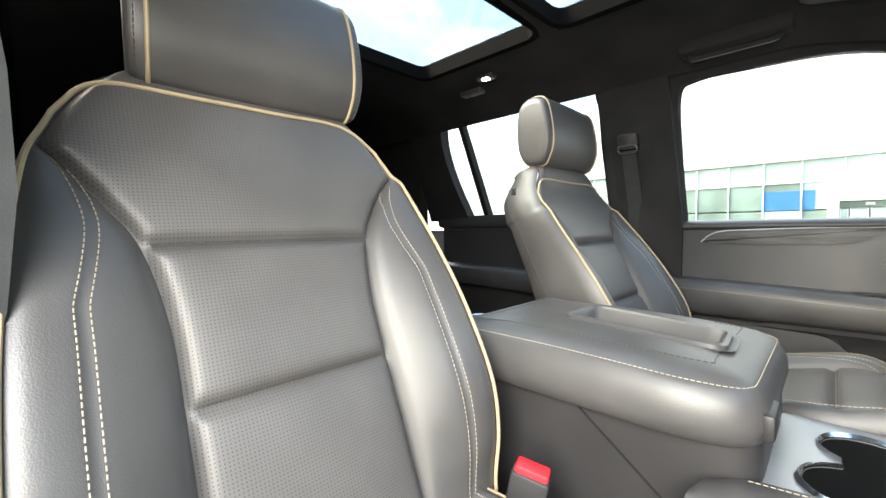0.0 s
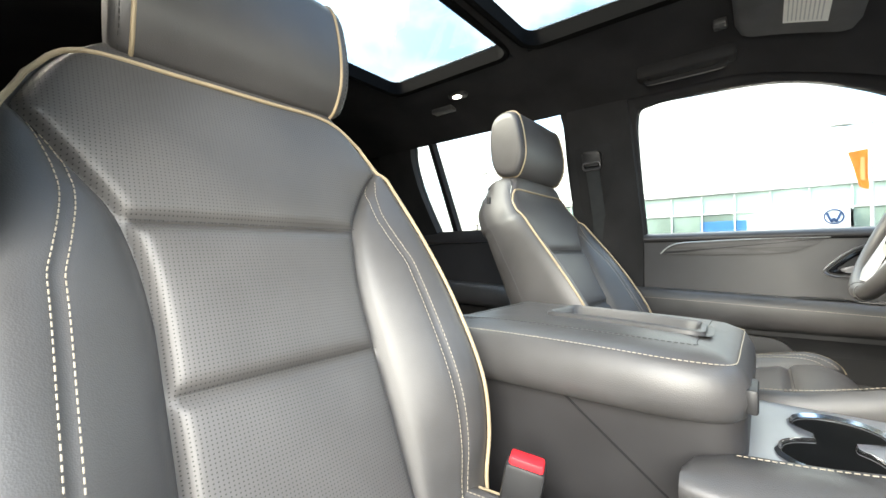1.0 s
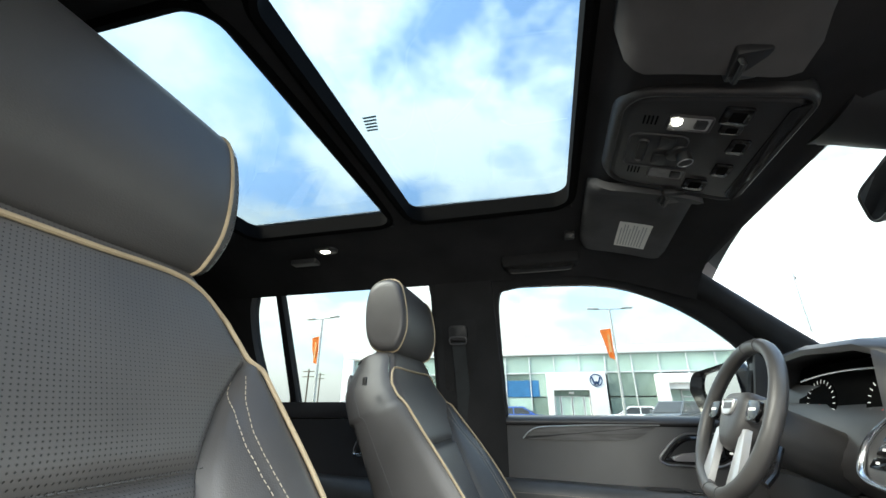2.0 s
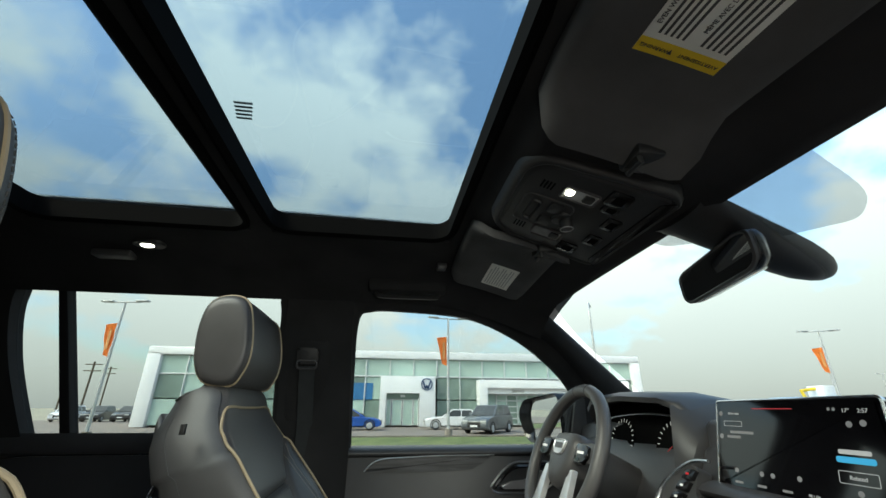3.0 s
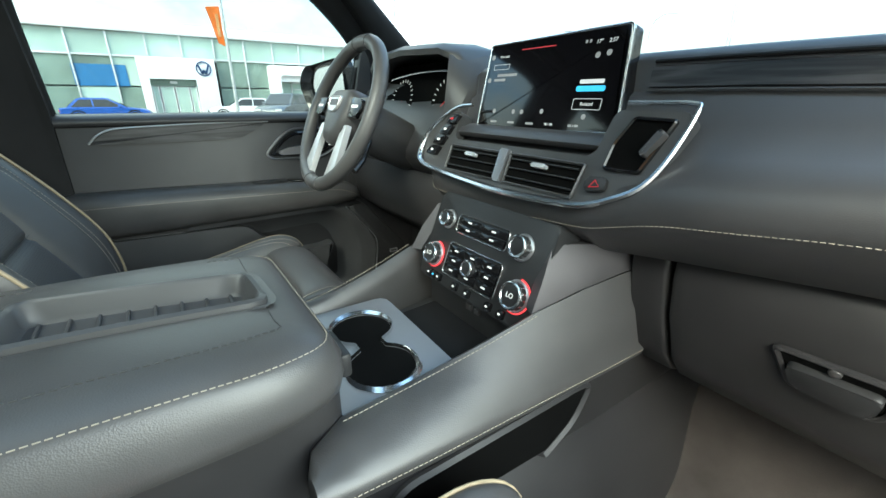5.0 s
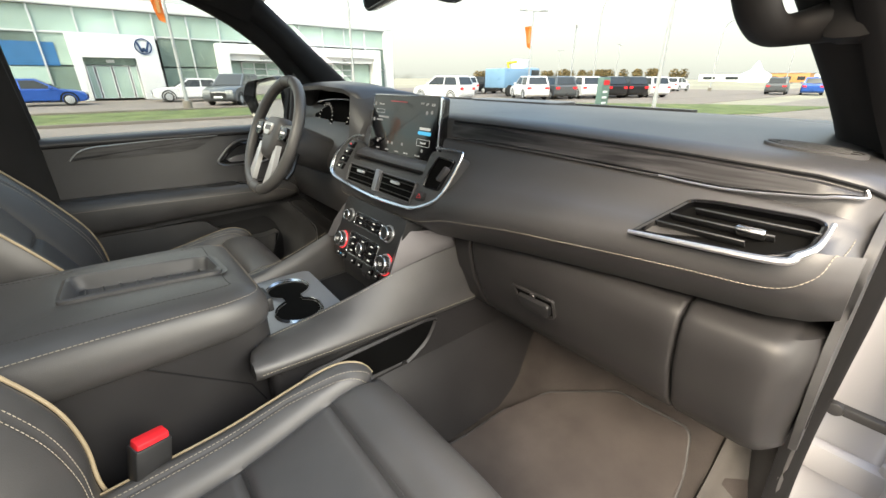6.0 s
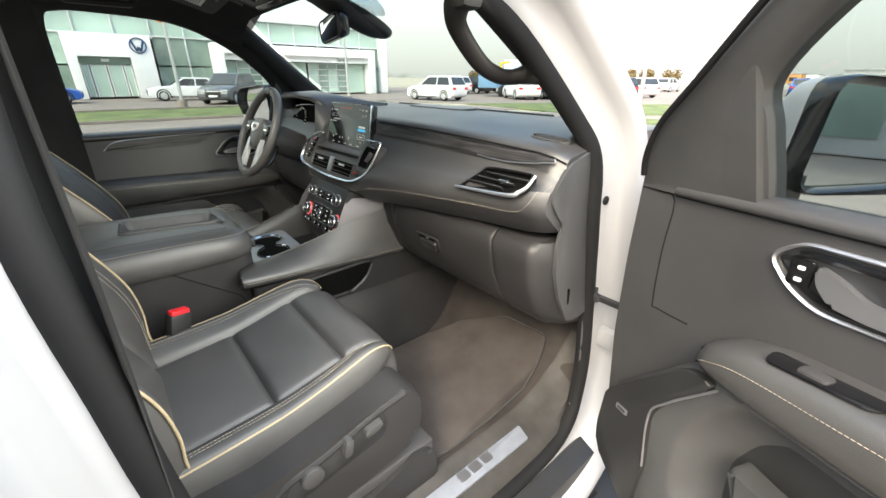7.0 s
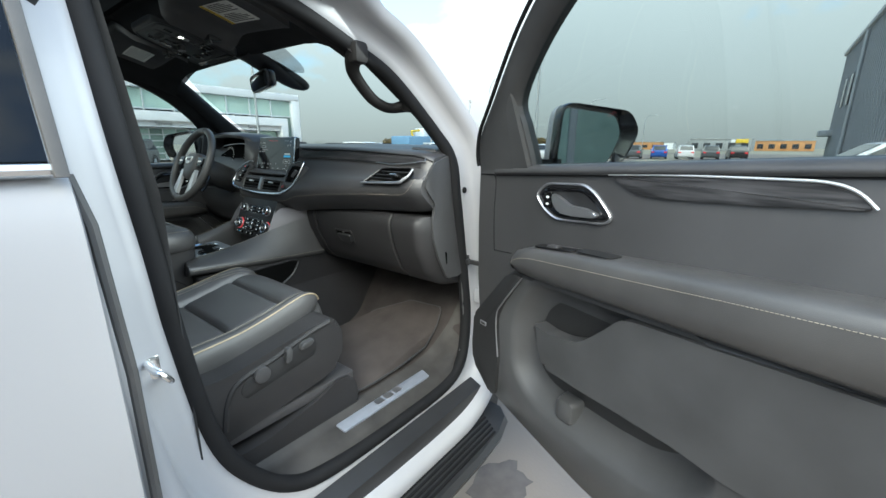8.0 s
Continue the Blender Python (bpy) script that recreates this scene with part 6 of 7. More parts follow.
part("bin_mat", prism(rounded([(-.135, .205), (.09, .205), (.10, .325), (-.145, .325)], .015), lambda u, v, w: Vector((u, v, .985 + w)), 0, .006, .002), RUBBER, con, "rubber bin mat")
part("bin_back", rbox((-.16, .315, .98), (.115, .345, 1.07), .006), DARKPL, con, "dark bin back")
part("usb_socket", join([rbox((-.035, .309, 1.025), (-.020, .317, 1.037), .001), rbox((-.012, .309, 1.025), (.0, .317, 1.035), .001)]), GREYSILVER, con, "small charging sockets")
part("mid_body", prism(rounded([(-.21, .0), (.155, .0), (.165, .95), (-.22, .95)], .02), lambda u, v, w: Vector((u, v, w)), .60, .975, .012), DARKGREY, con, "black lower console body")
for s in (1, -1):
    q = (lambda p: Vector(p)) if s == 1 else (lambda p: Vector(mx(p)))
    secs = [(-.030, .150, 1.028, .178, 1.012), (-.020, .128, 1.034, .182, 1.012), (.02, .105, 1.040, .183, 1.010), (.10, .108, 1.050, .184, 1.005), (.20, .120, 1.072, .184, 1.000), (.296, .134, 1.100, .184, .995), (.38, .152, 1.122, .184, .990), (.44, .168, 1.136, .185, .988), (.52, .175, 1.14, .185, .985)]
    rows = []
    for y, xi, zi, xo, zo in secs:
        rows.append([q(p) for p in ((xi - .012, y, zi - .03), (xi - .004, y, zi - .006), (xi + .004, y, zi), ((xi + xo) / 2 + .006, y, (zi + zo) / 2 + .008), (xo - .002, y, zo + .010), (xo + .002, y, zo), (xo, y, zo - .012), (xo - .012, y, zo - .022), (xi - .012, y, zo - .03))])
    wing = part("console_wing", loft(rows), LEATHER, con, "padded leather console wing", 60)
    part("stitching", stitches(curve([q((xo + .0028, y, zo - .002)) for y, xi, zi, xo, zo in secs[1:]], 8), .0064, .0044, .0006), THREAD, wing, "pale lower stitching")
    part("stitching", stitches(curve([q((xi + .012, y, zi + .0015)) for y, xi, zi, xo, zo in secs[2:6]], 8), .0064, .0044, .0006), THREAD, wing, "pale upper stitching")
    sp = [((.116, .345, 1.184), (.134, .292, 1.096)), ((.128, .375, 1.182), (.150, .37, 1.118)), ((.150, .43, 1.178), (.170, .446, 1.136)), ((.158, .47, 1.19), (.175, .48, 1.14))]
    part("silver_cheek", loft([[q(a), q(tuple((x + y) / 2 + o for x, y, o in zip(a, b, (.004, -.003, 0)))), q(b), q((b[0] - .02, b[1] + .01, b[2])), q((a[0] - .02, a[1] + .01, a[2]))] for a, b in sp]), CHEEK, con, "satin silver side cheek", 60)
    fp = lambda y, z, w: q((.158 + w + .012 * (y > .3), y, z))
    hole = rounded([(.02, .90), (.06, .955), (.36, .972), (.405, .962), (.37, .90), (.30, .86), (.05, .86)], .025, 5)
    pk = part("side_pocket", ringplate(hole, shrink(hole, .010), fp, .0, .010, .005), DARKGREY, con, "moulded side pocket edge")
    # console side stays solid; the pocket's shade is a black plate inside the rim
    part("pocket_dark", prism(shrink(hole, .009), fp, .0, .004), BLACK_TRIM_SHADE, pk, "near-black plate in place of the pocket's shaded depth")
    part("tunnel_carpet", loft([[q(p) for p in ((.14, y, .86), (.172, y, .84), (.20, y, .74), (.235, y, .66), (.25, y, .615), (.1, y, .61))] for y in (-.05, .3, .62, .95)]), DARKGREY, con, "black lower tunnel trim", 60)

# ---- overhead ----
ro_f = lambda d: (lambda u, v, w: Vector((u, v, roof_z(u, v) - d - w)))
oc = thing("overhead_console", (C, .15, 1.8), "black overhead console with map lights and switches on the headliner", "overhead console")
fo2 = lambda u, v, w: Vector((u - .022, v + .016, 1.838 - .31 * (v + .016) - .10 * (u - .022 - C) ** 2 - w))
oo = rounded([(-.130, .004), (.070, .004), (.106, .03), (.117, .12), (.127, .232), (.108, .252), (-.168, .252), (-.187, .232), (-.177, .12), (-.166, .03)], .022, 5)
part("housing", loft([[fo2(u, v, -.030) for u, v in shrink(oo, -.004)], [fo2(u, v, -.012) for u, v in shrink(oo, -.003)]] + [[fo2(u, v, w) for u, v in shrink(oo, d)] for d, w in ((.0, -.004), (.004, .0), (.009, -.001), (.011, -.004), (.014, -.004), (.016, -.001), (.020, .0))]), DARKPL, oc, "moulded black housing", 60)
for u, lit in ((.046, True), (-.106, False)):
    lo = rrect(u - .019, u + .019, .080, .142, .006)
    lp = part("map_light", ringplate(lo, shrink(lo, .003), fo2, -.001, .005, .001), GREYSILVER, oc, "map light frame")
    part("light_lens", prism(shrink(lo, .003), fo2, -.001, .002), LENS if lit else DIMLENS, lp, "clear lens")
    part("lens_switch", prism(rrect(u - .010, u + .010, .118, .134, .002), fo2, .001, .005, .001), DARKPL, lp, "small black rocker on the lens")
    if lit:
        part("bulb", disc(fo2(u + .002, .094, .002), (0, 0, -1), .0085, .002, .0005, 16), LAMP, lp, "lit lamp")
    for k in range(4):
        part("grille_slit", prism(rrect(u - .011, u + .011, .045 + .006 * k, .0475 + .006 * k, .001), fo2, .0, .0012), BLACK_TRIM_SHADE, oc, "narrow microphone slit")
part("knob_base", disc(fo2(-.038, .118, -.002), (0, 0, -1), .022, .007, .004, 28), DARKPL, oc, "round knob base")
part("rotary_knob", disc(fo2(-.040, .124, .0), (0, 0, -1), .013, .020, .003, 26), DARKPL, oc, "black roof switch knob")
part("knob_ring", torus(fo2(-.040, .124, .020), (0, 0, 1), .012, .0011, 26, 6), SATIN, oc, "silver ring")
ro2 = rrect(-.092, .012, .032, .124, .016)
part("inner_ridge", ringplate(ro2, shrink(ro2, .003), fo2, .0, .003, .0015), PLASTIC, oc, "moulded ridge")
sl2 = rrect(-.074, -.006, .048, .066, .008)
part("roof_slider", ringplate(sl2, shrink(sl2, .0025), fo2, .0, .005, .002), PLASTIC, oc, "long moulded roof blind switch")
for u, v, wu, wv in ((-.062, .090, .016, .012), (-.012, .092, .016, .012), (.072, .165, .020, .018), (-.003, .192, .020, .013), (-.075, .192, .020, .013), (-.132, .165, .018, .018), (.040, .168, .012, .014)):
    rb2 = part("roof_button", prism(rrect(u - wu, u + wu, v - wv, v + wv, .004), fo2, .0, .005, .002), PIANO if wv > .0125 else DARKPL, oc, "black roof button")
    if wv > .0125:
        part("button_dip", prism(rrect(u - wu * .55, u + wu * .6, v - wv * .5, v + wv * .55, .002), fo2, .0052, .0056), BLACK_TRIM_SHADE, rb2, "dark finger dip")
bar = rounded([(-.155, .222), (.095, .222), (.112, .240), (-.172, .240)], .006)
ind = part("indicator_bar", prism(bar, fo2, .0, .003, .001), PIANO, oc, "gloss indicator bar")
ORANGE_G, GREEN_G = glow("orange_mark", (.45, .07, .03), .35), glow("green_mark", (.05, .5, .15), .6)
for u, v, c in ((.056, .2275, ORANGE_G), (.047, .2275, ORANGE_G), (.056, .2345, ORANGE_G), (.040, .2345, ORANGE_G), (-.020, .231, GREEN_G)):
    part("indicator", prism(rrect(u - .003, u + .003, v - .0016, v + .0016, .0008), fo2, .003, .0034), c, ind, "small lit mark")


VISOR = mat("visor_cloth", (0.082, 0.082, 0.084), 0.9, var=0.2, s1=9, s2=1200, bump=0.4, dist=0.0005, spec=0.15)


def patch(u0, u1, v0, v1, f, w0, w1, n=8):
    """A thin printed patch that follows a curved surface."""
    us = [u0 + (u1 - u0) * k / n for k in range(n + 1)]
    return loft([[f(u, v, w0) for u in us] + [f(u, v, w1) for u in us[::-1]] for v in [v0 + (v1 - v0) * k / n for k in range(n + 1)]])


def visor(x0, x1, s):
    """A sun visor folded against the headliner, with its label."""
    v = thing("sun_visor", ((x0 + x1) / 2, .12, 1.82), "black sun visor with warning label folded against the headliner", "sun visor", "sun visors")
    f = ro_f(.008)
    rows = []
    for k in range(19):
        a = .225 * k / 18
        e = max(0.0, .04 - min(a, .225 - a))
        e = .04 - math.sqrt(max(0.0, .0016 - e * e))
        xa, xb = x0 + s * e, x1 - s * e
        thick = .020 if 0 < k < 18 else .013
        rows.append([f(xa, a, thick * .6)] + [f(xa + (xb - xa) * j / 12, a, thick if 0 < j < 12 else thick * .85) for j in range(13)] + [f(xb, a, thick * .6)]
                    + [f(xb + (xa - xb) * j / 12, a, -.004) for j in range(13)])
    part("flap", loft(rows), VISOR, v, "black cloth covered flap", 60)
    xa = x0 + s * .09
    part("visor_clip", join([tube([(x0 + s * .014 - .016, .140, roof_z(x0, .16) - .012), (x0 + s * .014 - .016, .143, roof_z(x0, .16) - .030), (x0 + s * .014 + .016, .143, roof_z(x0, .16) - .030), (x0 + s * .014 + .016, .140, roof_z(x0, .16) - .012)], .004, 8), rbox((x0 + s * .014 - .026, .135, roof_z(x0, .16) - .022), (x0 + s * .014 + .026, .178, roof_z(x0, .16) - .004), .005)]), DARKPL, v, "black visor clip")
    return v, f


v1, fvd = visor(-.20, -.60, -1)
lab = part("warning_label", patch(-.558, -.422, .092, .170, fvd, .0195, .0206), PAPER, v1, "white printed warning label")
for k in range(9):
    part("print_line", prism([(-.550, .099 + .0072 * k), (-.550 + (.115 if k % 3 else .095), .099 + .0072 * k), (-.550 + (.115 if k % 3 else .095), .1015 + .0072 * k), (-.550, .1015 + .0072 * k)], lambda u, v, w: fvd(u, v, .0206 + w), 0, .0006), LENS, lab, "fine grey line of print")
v2, fvp = visor(.14, .54, 1)
lf = lambda d: (lambda u, v, w: fvp(u, v, d + w))
lab = part("warning_label", patch(.285, .455, .070, .166, fvp, .0195, .0206), PAPER, v2, "white and yellow airbag warning label")
part("yellow_band", patch(.285, .304, .070, .166, fvp, .0205, .0209), YELLOW, lab, "yellow warning band")
lettering("AVERTISSEMENT", .0062, lambda u, v, w: fvp(.2945 - v, .140 - u, .0210 + w), INK, lab)
lettering("WARNING", .0068, lambda u, v, w: fvp(.2945 - v, .090 - u, .0210 + w), INK, lab)
part("warning_triangle", prism([(.2915, .1105), (.2915, .1055), (.298, .108)], lf(.0209), 0, .0005), INK, lab, "small black triangle")
lettering("EVEN WITH ADVANCED", .0072, lambda u, v, w: fvp(.362 + u, .0765 - v, .0210 + w), INK, lab)
lettering("MÊME AVEC DES SACS", .0066, lambda u, v, w: fvp(.360 + u, .1235 - v, .0210 + w), INK, lab)
for v0 in (.0825, .1295):
    for k in range(5):
        ln = .125 if k % 3 else .10
        part("print_line", patch(.312, .312 + ln, v0 + .0066 * k, v0 + .0028 + .0066 * k, fvp, .0205, .0210, 4), INK, lab, "fine black line of print")
for xx in (-.56, .50):
    part("visor_pad", rbox((xx - .02, -.045, roof_z(xx, -.03) - .014), (xx + .02, -.015, roof_z(xx, -.03) + .004), .005), PLASTIC, ceiling, "small plastic cover")
# roof handle and dome light on the driver's side, mirrored on the other
for s in (1, -1):
    x = C + s * .635
    hz0 = thing("roof_grab_handle", (x, -.06, 1.80), "black folding grab handle on the roof rail", "grab handle", "roof handles")
    zz = 1.832
    part("recess", rbox((x - .03, -.25, zz - .03), (x + .03, .0, zz + .01), .012), CLOTH, hz0, "moulded recess")
    g = curve([(x, -.225, zz - .03), (x - s * .014, -.215, zz - .045), (x - s * .016, -.16, zz - .047), (x - s * .016, -.09, zz - .047), (x - s * .014, -.035, zz - .045), (x, -.025, zz - .03)], 5)
    part("grip", tube(g, .008, 8), CLOTH, hz0, "black grip")
    part("grip_edge", tube([p + Vector((-s * .004, 0, -.007)) for p in g], .0016, 6), GREYSILVER, hz0, "fine bright edge")
    xd = C + s * .485
    dl = thing("dome_light", (xd, -.83, 1.86), "small oval rear dome light, lit", "ceiling light", "rear dome lights")
    part("bezel", prism(rrect(xd - .022, xd + .022, -.875, -.795, .02), ro_f(-.002), 0, .010, .004), DARKPL, dl, "black bezel")
    part("lens", prism(rrect(xd - .010, xd + .010, -.855, -.822, .009), ro_f(-.002), .009, .0115, .001), LAMP, dl, "glowing lens")
    part("coat_hook", rbox((xd - .02 + s * .06, -1.0, roof_z(xd + s * .06, -1.0) - .018), (xd + .02 + s * .06, -.90, roof_z(xd + s * .06, -.95) + .002), .006), PLASTIC, dl, "folded coat hook")
# rear-view mirror
rm = thing("rear_view_mirror", (-.03, .45, 1.78), "black framed rear-view mirror hung from the windscreen", "mirror")
MU = Vector((.255, -.06, .012)).normalized()
MN = Vector((-MU.y, MU.x, 0)) * -1
MN = (MN + Vector((0, 0, -.12))).normalized()
MV = MN.cross(MU) * -1
MV = MV if MV.z > 0 else -MV
fm = lambda u, v, w: Vector((-.052, .425, 1.702)) + MU * u + MV * v + MN * w
mo = rounded([(-.128, -.022), (-.122, .028), (-.10, .036), (.10, .036), (.128, .026), (.122, -.022), (.10, -.036), (-.105, -.034)], .014, 4)
part("housing", loft([[fm(u * k, v * k, w) for u, v in mo] for k, w in ((.95, .004), (1.0, .0), (1.0, -.012), (.85, -.035), (.45, -.05))]), PIANO, rm, "black mirror housing", 60)
part("mirror_glass", prism(shrink(mo, .006), fm, .003, .0055), MIRROR, rm, "mirror glass")
part("mirror_rim", ringplate(mo, shrink(mo, .007), fm, -.004, .008, .003), GREYSILVER, rm, "grey rim round the glass")
part("stalk", tube([fm(.02, .0, -.045), (-.015, .50, 1.735), (-.012, .54, 1.755)], .012, 10), PLASTIC, rm, "black ball stalk")
cam_h = [[Vector((-.012 + w * math.cos(math.pi + math.pi * k / 14), y, zt + h * math.sin(math.pi + math.pi * k / 14))) for k in range(15)] for y, w, zt, h in ((.335, .075, 1.80, .02), (.37, .070, 1.797, .034), (.40, .064, 1.79, .045), (.44, .056, 1.78, .054), (.48, .050, 1.768, .060), (.52, .046, 1.754, .062), (.56, .042, 1.738, .056), (.59, .036, 1.725, .045), (.61, .030, 1.715, .034), (.625, .021, 1.707, .021), (.635, .008, 1.702, .008))]
part("sensor_housing", loft(cam_h), DARKPL, rm, "black sensor housing behind the mirror", 60)


def on_screen(x, z):
    """A place just inside the windscreen."""
    k = (x - C) / (.80 - .16 * (z - 1.37) / .4)
    y = .90 + (.73 - .90) * (z - 1.37) / .13 if z < 1.5 else .73 + (.49 - .73) * (z - 1.5) / .175 if z < 1.675 else .49 + (.36 - .49) * (z - 1.675) / .125
    return Vector((x, y + .26 * (1 - k * k) * ((1.80 - z) / .4) - .008, z + .030 * (1 - k * k)))


FRIT = glass("dotted_screen_band", (0.74, 0.75, 0.76), 0.02)
fr = part("shade_band", prism(rounded([(-.17, 1.800), (-.16, 1.765), (-.06, 1.74), (.02, 1.715), (.14, 1.70), (.185, 1.72), (.20, 1.800)], .02, 4), lambda u, v, w: on_screen(u, v) + Vector((0, w, 0)), 0, .001), FRIT, wsn, "dotted grey shade band")
fr.visible_shadow = False


# ---- outside ----
def flat(name, poly, z, material, label, category, kind="structure", thick=.05):
    return tagged(link(name, prism(poly, lambda u, v, w: Vector((u, v, w)), z - thick, z), material), label, category, kind=kind)


CONCRETE = mat("concrete_paving", (0.21, 0.178, 0.15), 0.9, var=0.16, s1=.8, s2=60, bump=0.5, dist=.004)
ASPHALT = mat("worn_asphalt", (0.20, 0.165, 0.14), 0.92, var=0.12, s1=.4, s2=80, bump=0.6, dist=.004)
DIRT = mat("dry_ground", (0.30, 0.27, 0.20), 0.95, var=0.25, s1=.05, s2=8, bump=0.5, dist=.02)
GRASS = mat("mown_grass", (0.085, 0.13, 0.035), 0.9, var=0.35, s1=.9, s2=40, bump=0.9, dist=.03, tint=(.13, .15, .05))
WHITEW = mat("white_cladding", (0.80, 0.81, 0.82), 0.5, var=0.03, s1=.6, s2=40, bump=0.05)
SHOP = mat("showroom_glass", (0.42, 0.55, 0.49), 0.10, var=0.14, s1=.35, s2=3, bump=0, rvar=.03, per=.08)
# the same glass, darkened: the dim interior behind is put into its colour
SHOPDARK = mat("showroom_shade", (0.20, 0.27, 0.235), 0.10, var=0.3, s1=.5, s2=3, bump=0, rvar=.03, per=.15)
ALU = mat("aluminium_frame", (0.62, 0.64, 0.65), 0.4, metal=.3, var=.05, s1=3, bump=0)
BLUESIGN = mat("blue_banner", (0.03, 0.16, 0.36), 0.5, var=.1, s1=2, bump=0)
NAVY = mat("navy_emblem", (0.02, 0.06, 0.16), 0.4, var=.1, s1=3, bump=0)
STEEL = mat("galvanised_pole", (0.45, 0.46, 0.47), 0.5, metal=.4, var=.08, s1=5, bump=0)
FLAG = mat("orange_flag", (0.85, 0.26, 0.05), 0.8, var=.08, s1=3, s2=60, bump=.2)
GREYCLAD = mat("grey_cladding", (0.33, 0.34, 0.35), 0.6, var=.08, s1=.8, s2=20, bump=.1)
BRICKO = mat("orange_cladding", (0.55, 0.27, 0.10), 0.6, var=.1, s1=.8, bump=0)
TYRE = mat("tyre", (0.02, 0.02, 0.02), .8, var=.1, s1=10, bump=0)
CARGLASS = mat("car_window", (0.03, 0.035, 0.04), .08, var=.1, s1=3, bump=0, rvar=.03)
WET = mat("oil_stain", (0.10, 0.085, 0.075), .55, var=.25, s1=12, s2=120, bump=.5)
SIGN_G = mat("sign_green_grey", (0.10, 0.17, 0.15), .5, var=.08, s1=2, bump=0)
FOLI = mat("tree_leaves", (0.10, 0.10, 0.035), .85, var=.35, s1=1.5, s2=10, bump=.6, dist=.05, tint=(.16, .10, .04))
BARK = mat("tree_bark", (0.09, 0.07, 0.05), .9, var=.2, s1=4, s2=30, bump=.5)

far = [(x, y) for x, y in ((-900, -900), (900, -900), (900, 900), (-900, 900))]
flat("ground", far, -.06, DIRT, "flat dry open ground out to the horizon", "ground")
flat("road", [(-14, -60), (60, -60), (60, 120), (-6, 120), (-7, 30), (-14, 12)], -.03, CONCRETE, "pale concrete paving round the parked car", "road")
flat("road_far", [(-17.6, -80), (-14, -80), (-14, 120), (-17.6, 120)], -.025, ASPHALT, "pale asphalt lane beside the grass", "road")
flat("forecourt", [(-60, -80), (-24, -80), (-24, 16), (-10, 26), (-10, 75), (-60, 75)], -.035, ASPHALT, "asphalt forecourt before the showroom", "pavement")
flat("grass_verge", [(-24, -80), (-17.6, -80), (-17.6, 14), (-24, 16)], -.005, GRASS, "mown green grass verge with pale patches", "grass")
flat("grass_island", [(-19, 19), (-9, 17.5), (-5, 24), (-3.5, 34), (-9, 31), (-16, 24.5)], -.005, GRASS, "mown grass island beside the lot", "grass")
flat("grass_strip", [(-7, 13), (-4, 13.5), (-4, 18), (-8, 18)], -.004, GRASS, "small mown grass strip at the sign", "grass")
flat("grass_roadside", [(-4, 36), (8, 34), (40, 44), (40, 48), (6, 40), (-4, 41)], -.005, GRASS, "roadside strip of grass", "grass")
for pts in (((-24, -80), (-24, 16)), ((-17.6, -80), (-17.6, 14))):
    (x, y0), (_, y1) = pts
    tagged(link("kerb", rbox((x - .07, y0, -.06), (x + .07, y1, .08), .02), CONCRETE), "pale concrete kerb along the grass", "kerb", kind="structure")
rnd = random.Random(4)
so_ = [(1.0 + .12 * math.cos(a) * (.8 + .4 * rnd.random()), .78 + .16 * math.sin(a) * (.8 + .4 * rnd.random())) for a in [2 * math.pi * k / 26 for k in range(26)]]
flat("oil_stain", so_, -.0285, WET, "dark damp stain on the paving", "stain", thick=.002)

# showroom building
bl = thing("showroom_building", (-43, 3, 0), "white framed glass car showroom with service doors", "building")
FX = -38.0
fb_ = lambda y, z, w: Vector((FX + w, y, z))
part("roof_slab", rbox((-62, -20, 5.75), (FX + .35, 25.2, 6.4), .05), WHITEW, bl, "white roof edge")
part("side_frame", rbox((-62, -20.0, 0), (FX + .35, -18.9, 5.9), .05), WHITEW, bl, "white end frame")
part("side_frame", rbox((-62, 24.3, 0), (FX + .35, 25.2, 5.9), .05), WHITEW, bl, "white end frame")
part("rear_wall", rbox((-62, -20, 0), (-61.5, 25, 6), .05), GREYCLAD, bl, "plain rear wall")
part("interior_floor", rbox((-61.5, -19, -.05), (FX - .6, 24, .12), .02), CONCRETE, bl, "showroom floor")
part("interior_core", rbox((-50, -19, .1), (-49.5, 24, 5.7), .02), GREYCLAD, bl, "inner showroom wall")
por = part("entrance_portal", prism([(-.25, 0), (-.25, 4.15), (4.65, 4.15), (4.65, 0), (3.25, 0), (3.25, 2.75), (.30, 2.75), (.30, 0)], fb_, -.5, .9, .02), WHITEW, bl, "white entrance portal")
em_c = [(3.85 + .52 * math.cos(a), 3.50 + .52 * math.sin(a)) for a in [2 * math.pi * k / 36 for k in range(36)]]
part("round_emblem", ringplate(em_c, shrink(em_c, .08), fb_, .9, .98, .01), NAVY, por, "round navy emblem")
for a0, b0 in (((3.50, 3.78), (3.74, 3.12)), ((3.74, 3.12), (3.85, 3.42)), ((3.85, 3.42), (3.96, 3.12)), ((3.96, 3.12), (4.20, 3.78))):
    dx = .07
    part("emblem_stroke", prism([(a0[0] - dx, a0[1]), (a0[0] + dx, a0[1]), (b0[0] + dx, b0[1]), (b0[0] - dx, b0[1])], fb_, .91, .97), NAVY, por, "navy emblem stroke")
for y0, y1 in ((.35, .78), (.85, 1.72), (1.80, 2.68), (2.75, 3.2)):
    dr = part("entrance_door", prism([(y0, .15), (y0, 2.2), (y1, 2.2), (y1, .15)], fb_, .3, .36, .01), SHOP, por, "glass entrance door")
    o = [(y0, .12), (y1, .12), (y1, 2.24), (y0, 2.24)]
    part("door_frame", ringplate(o, shrink(o, .06), fb_, .33, .42, .01), WHITEW, dr, "white door frame")
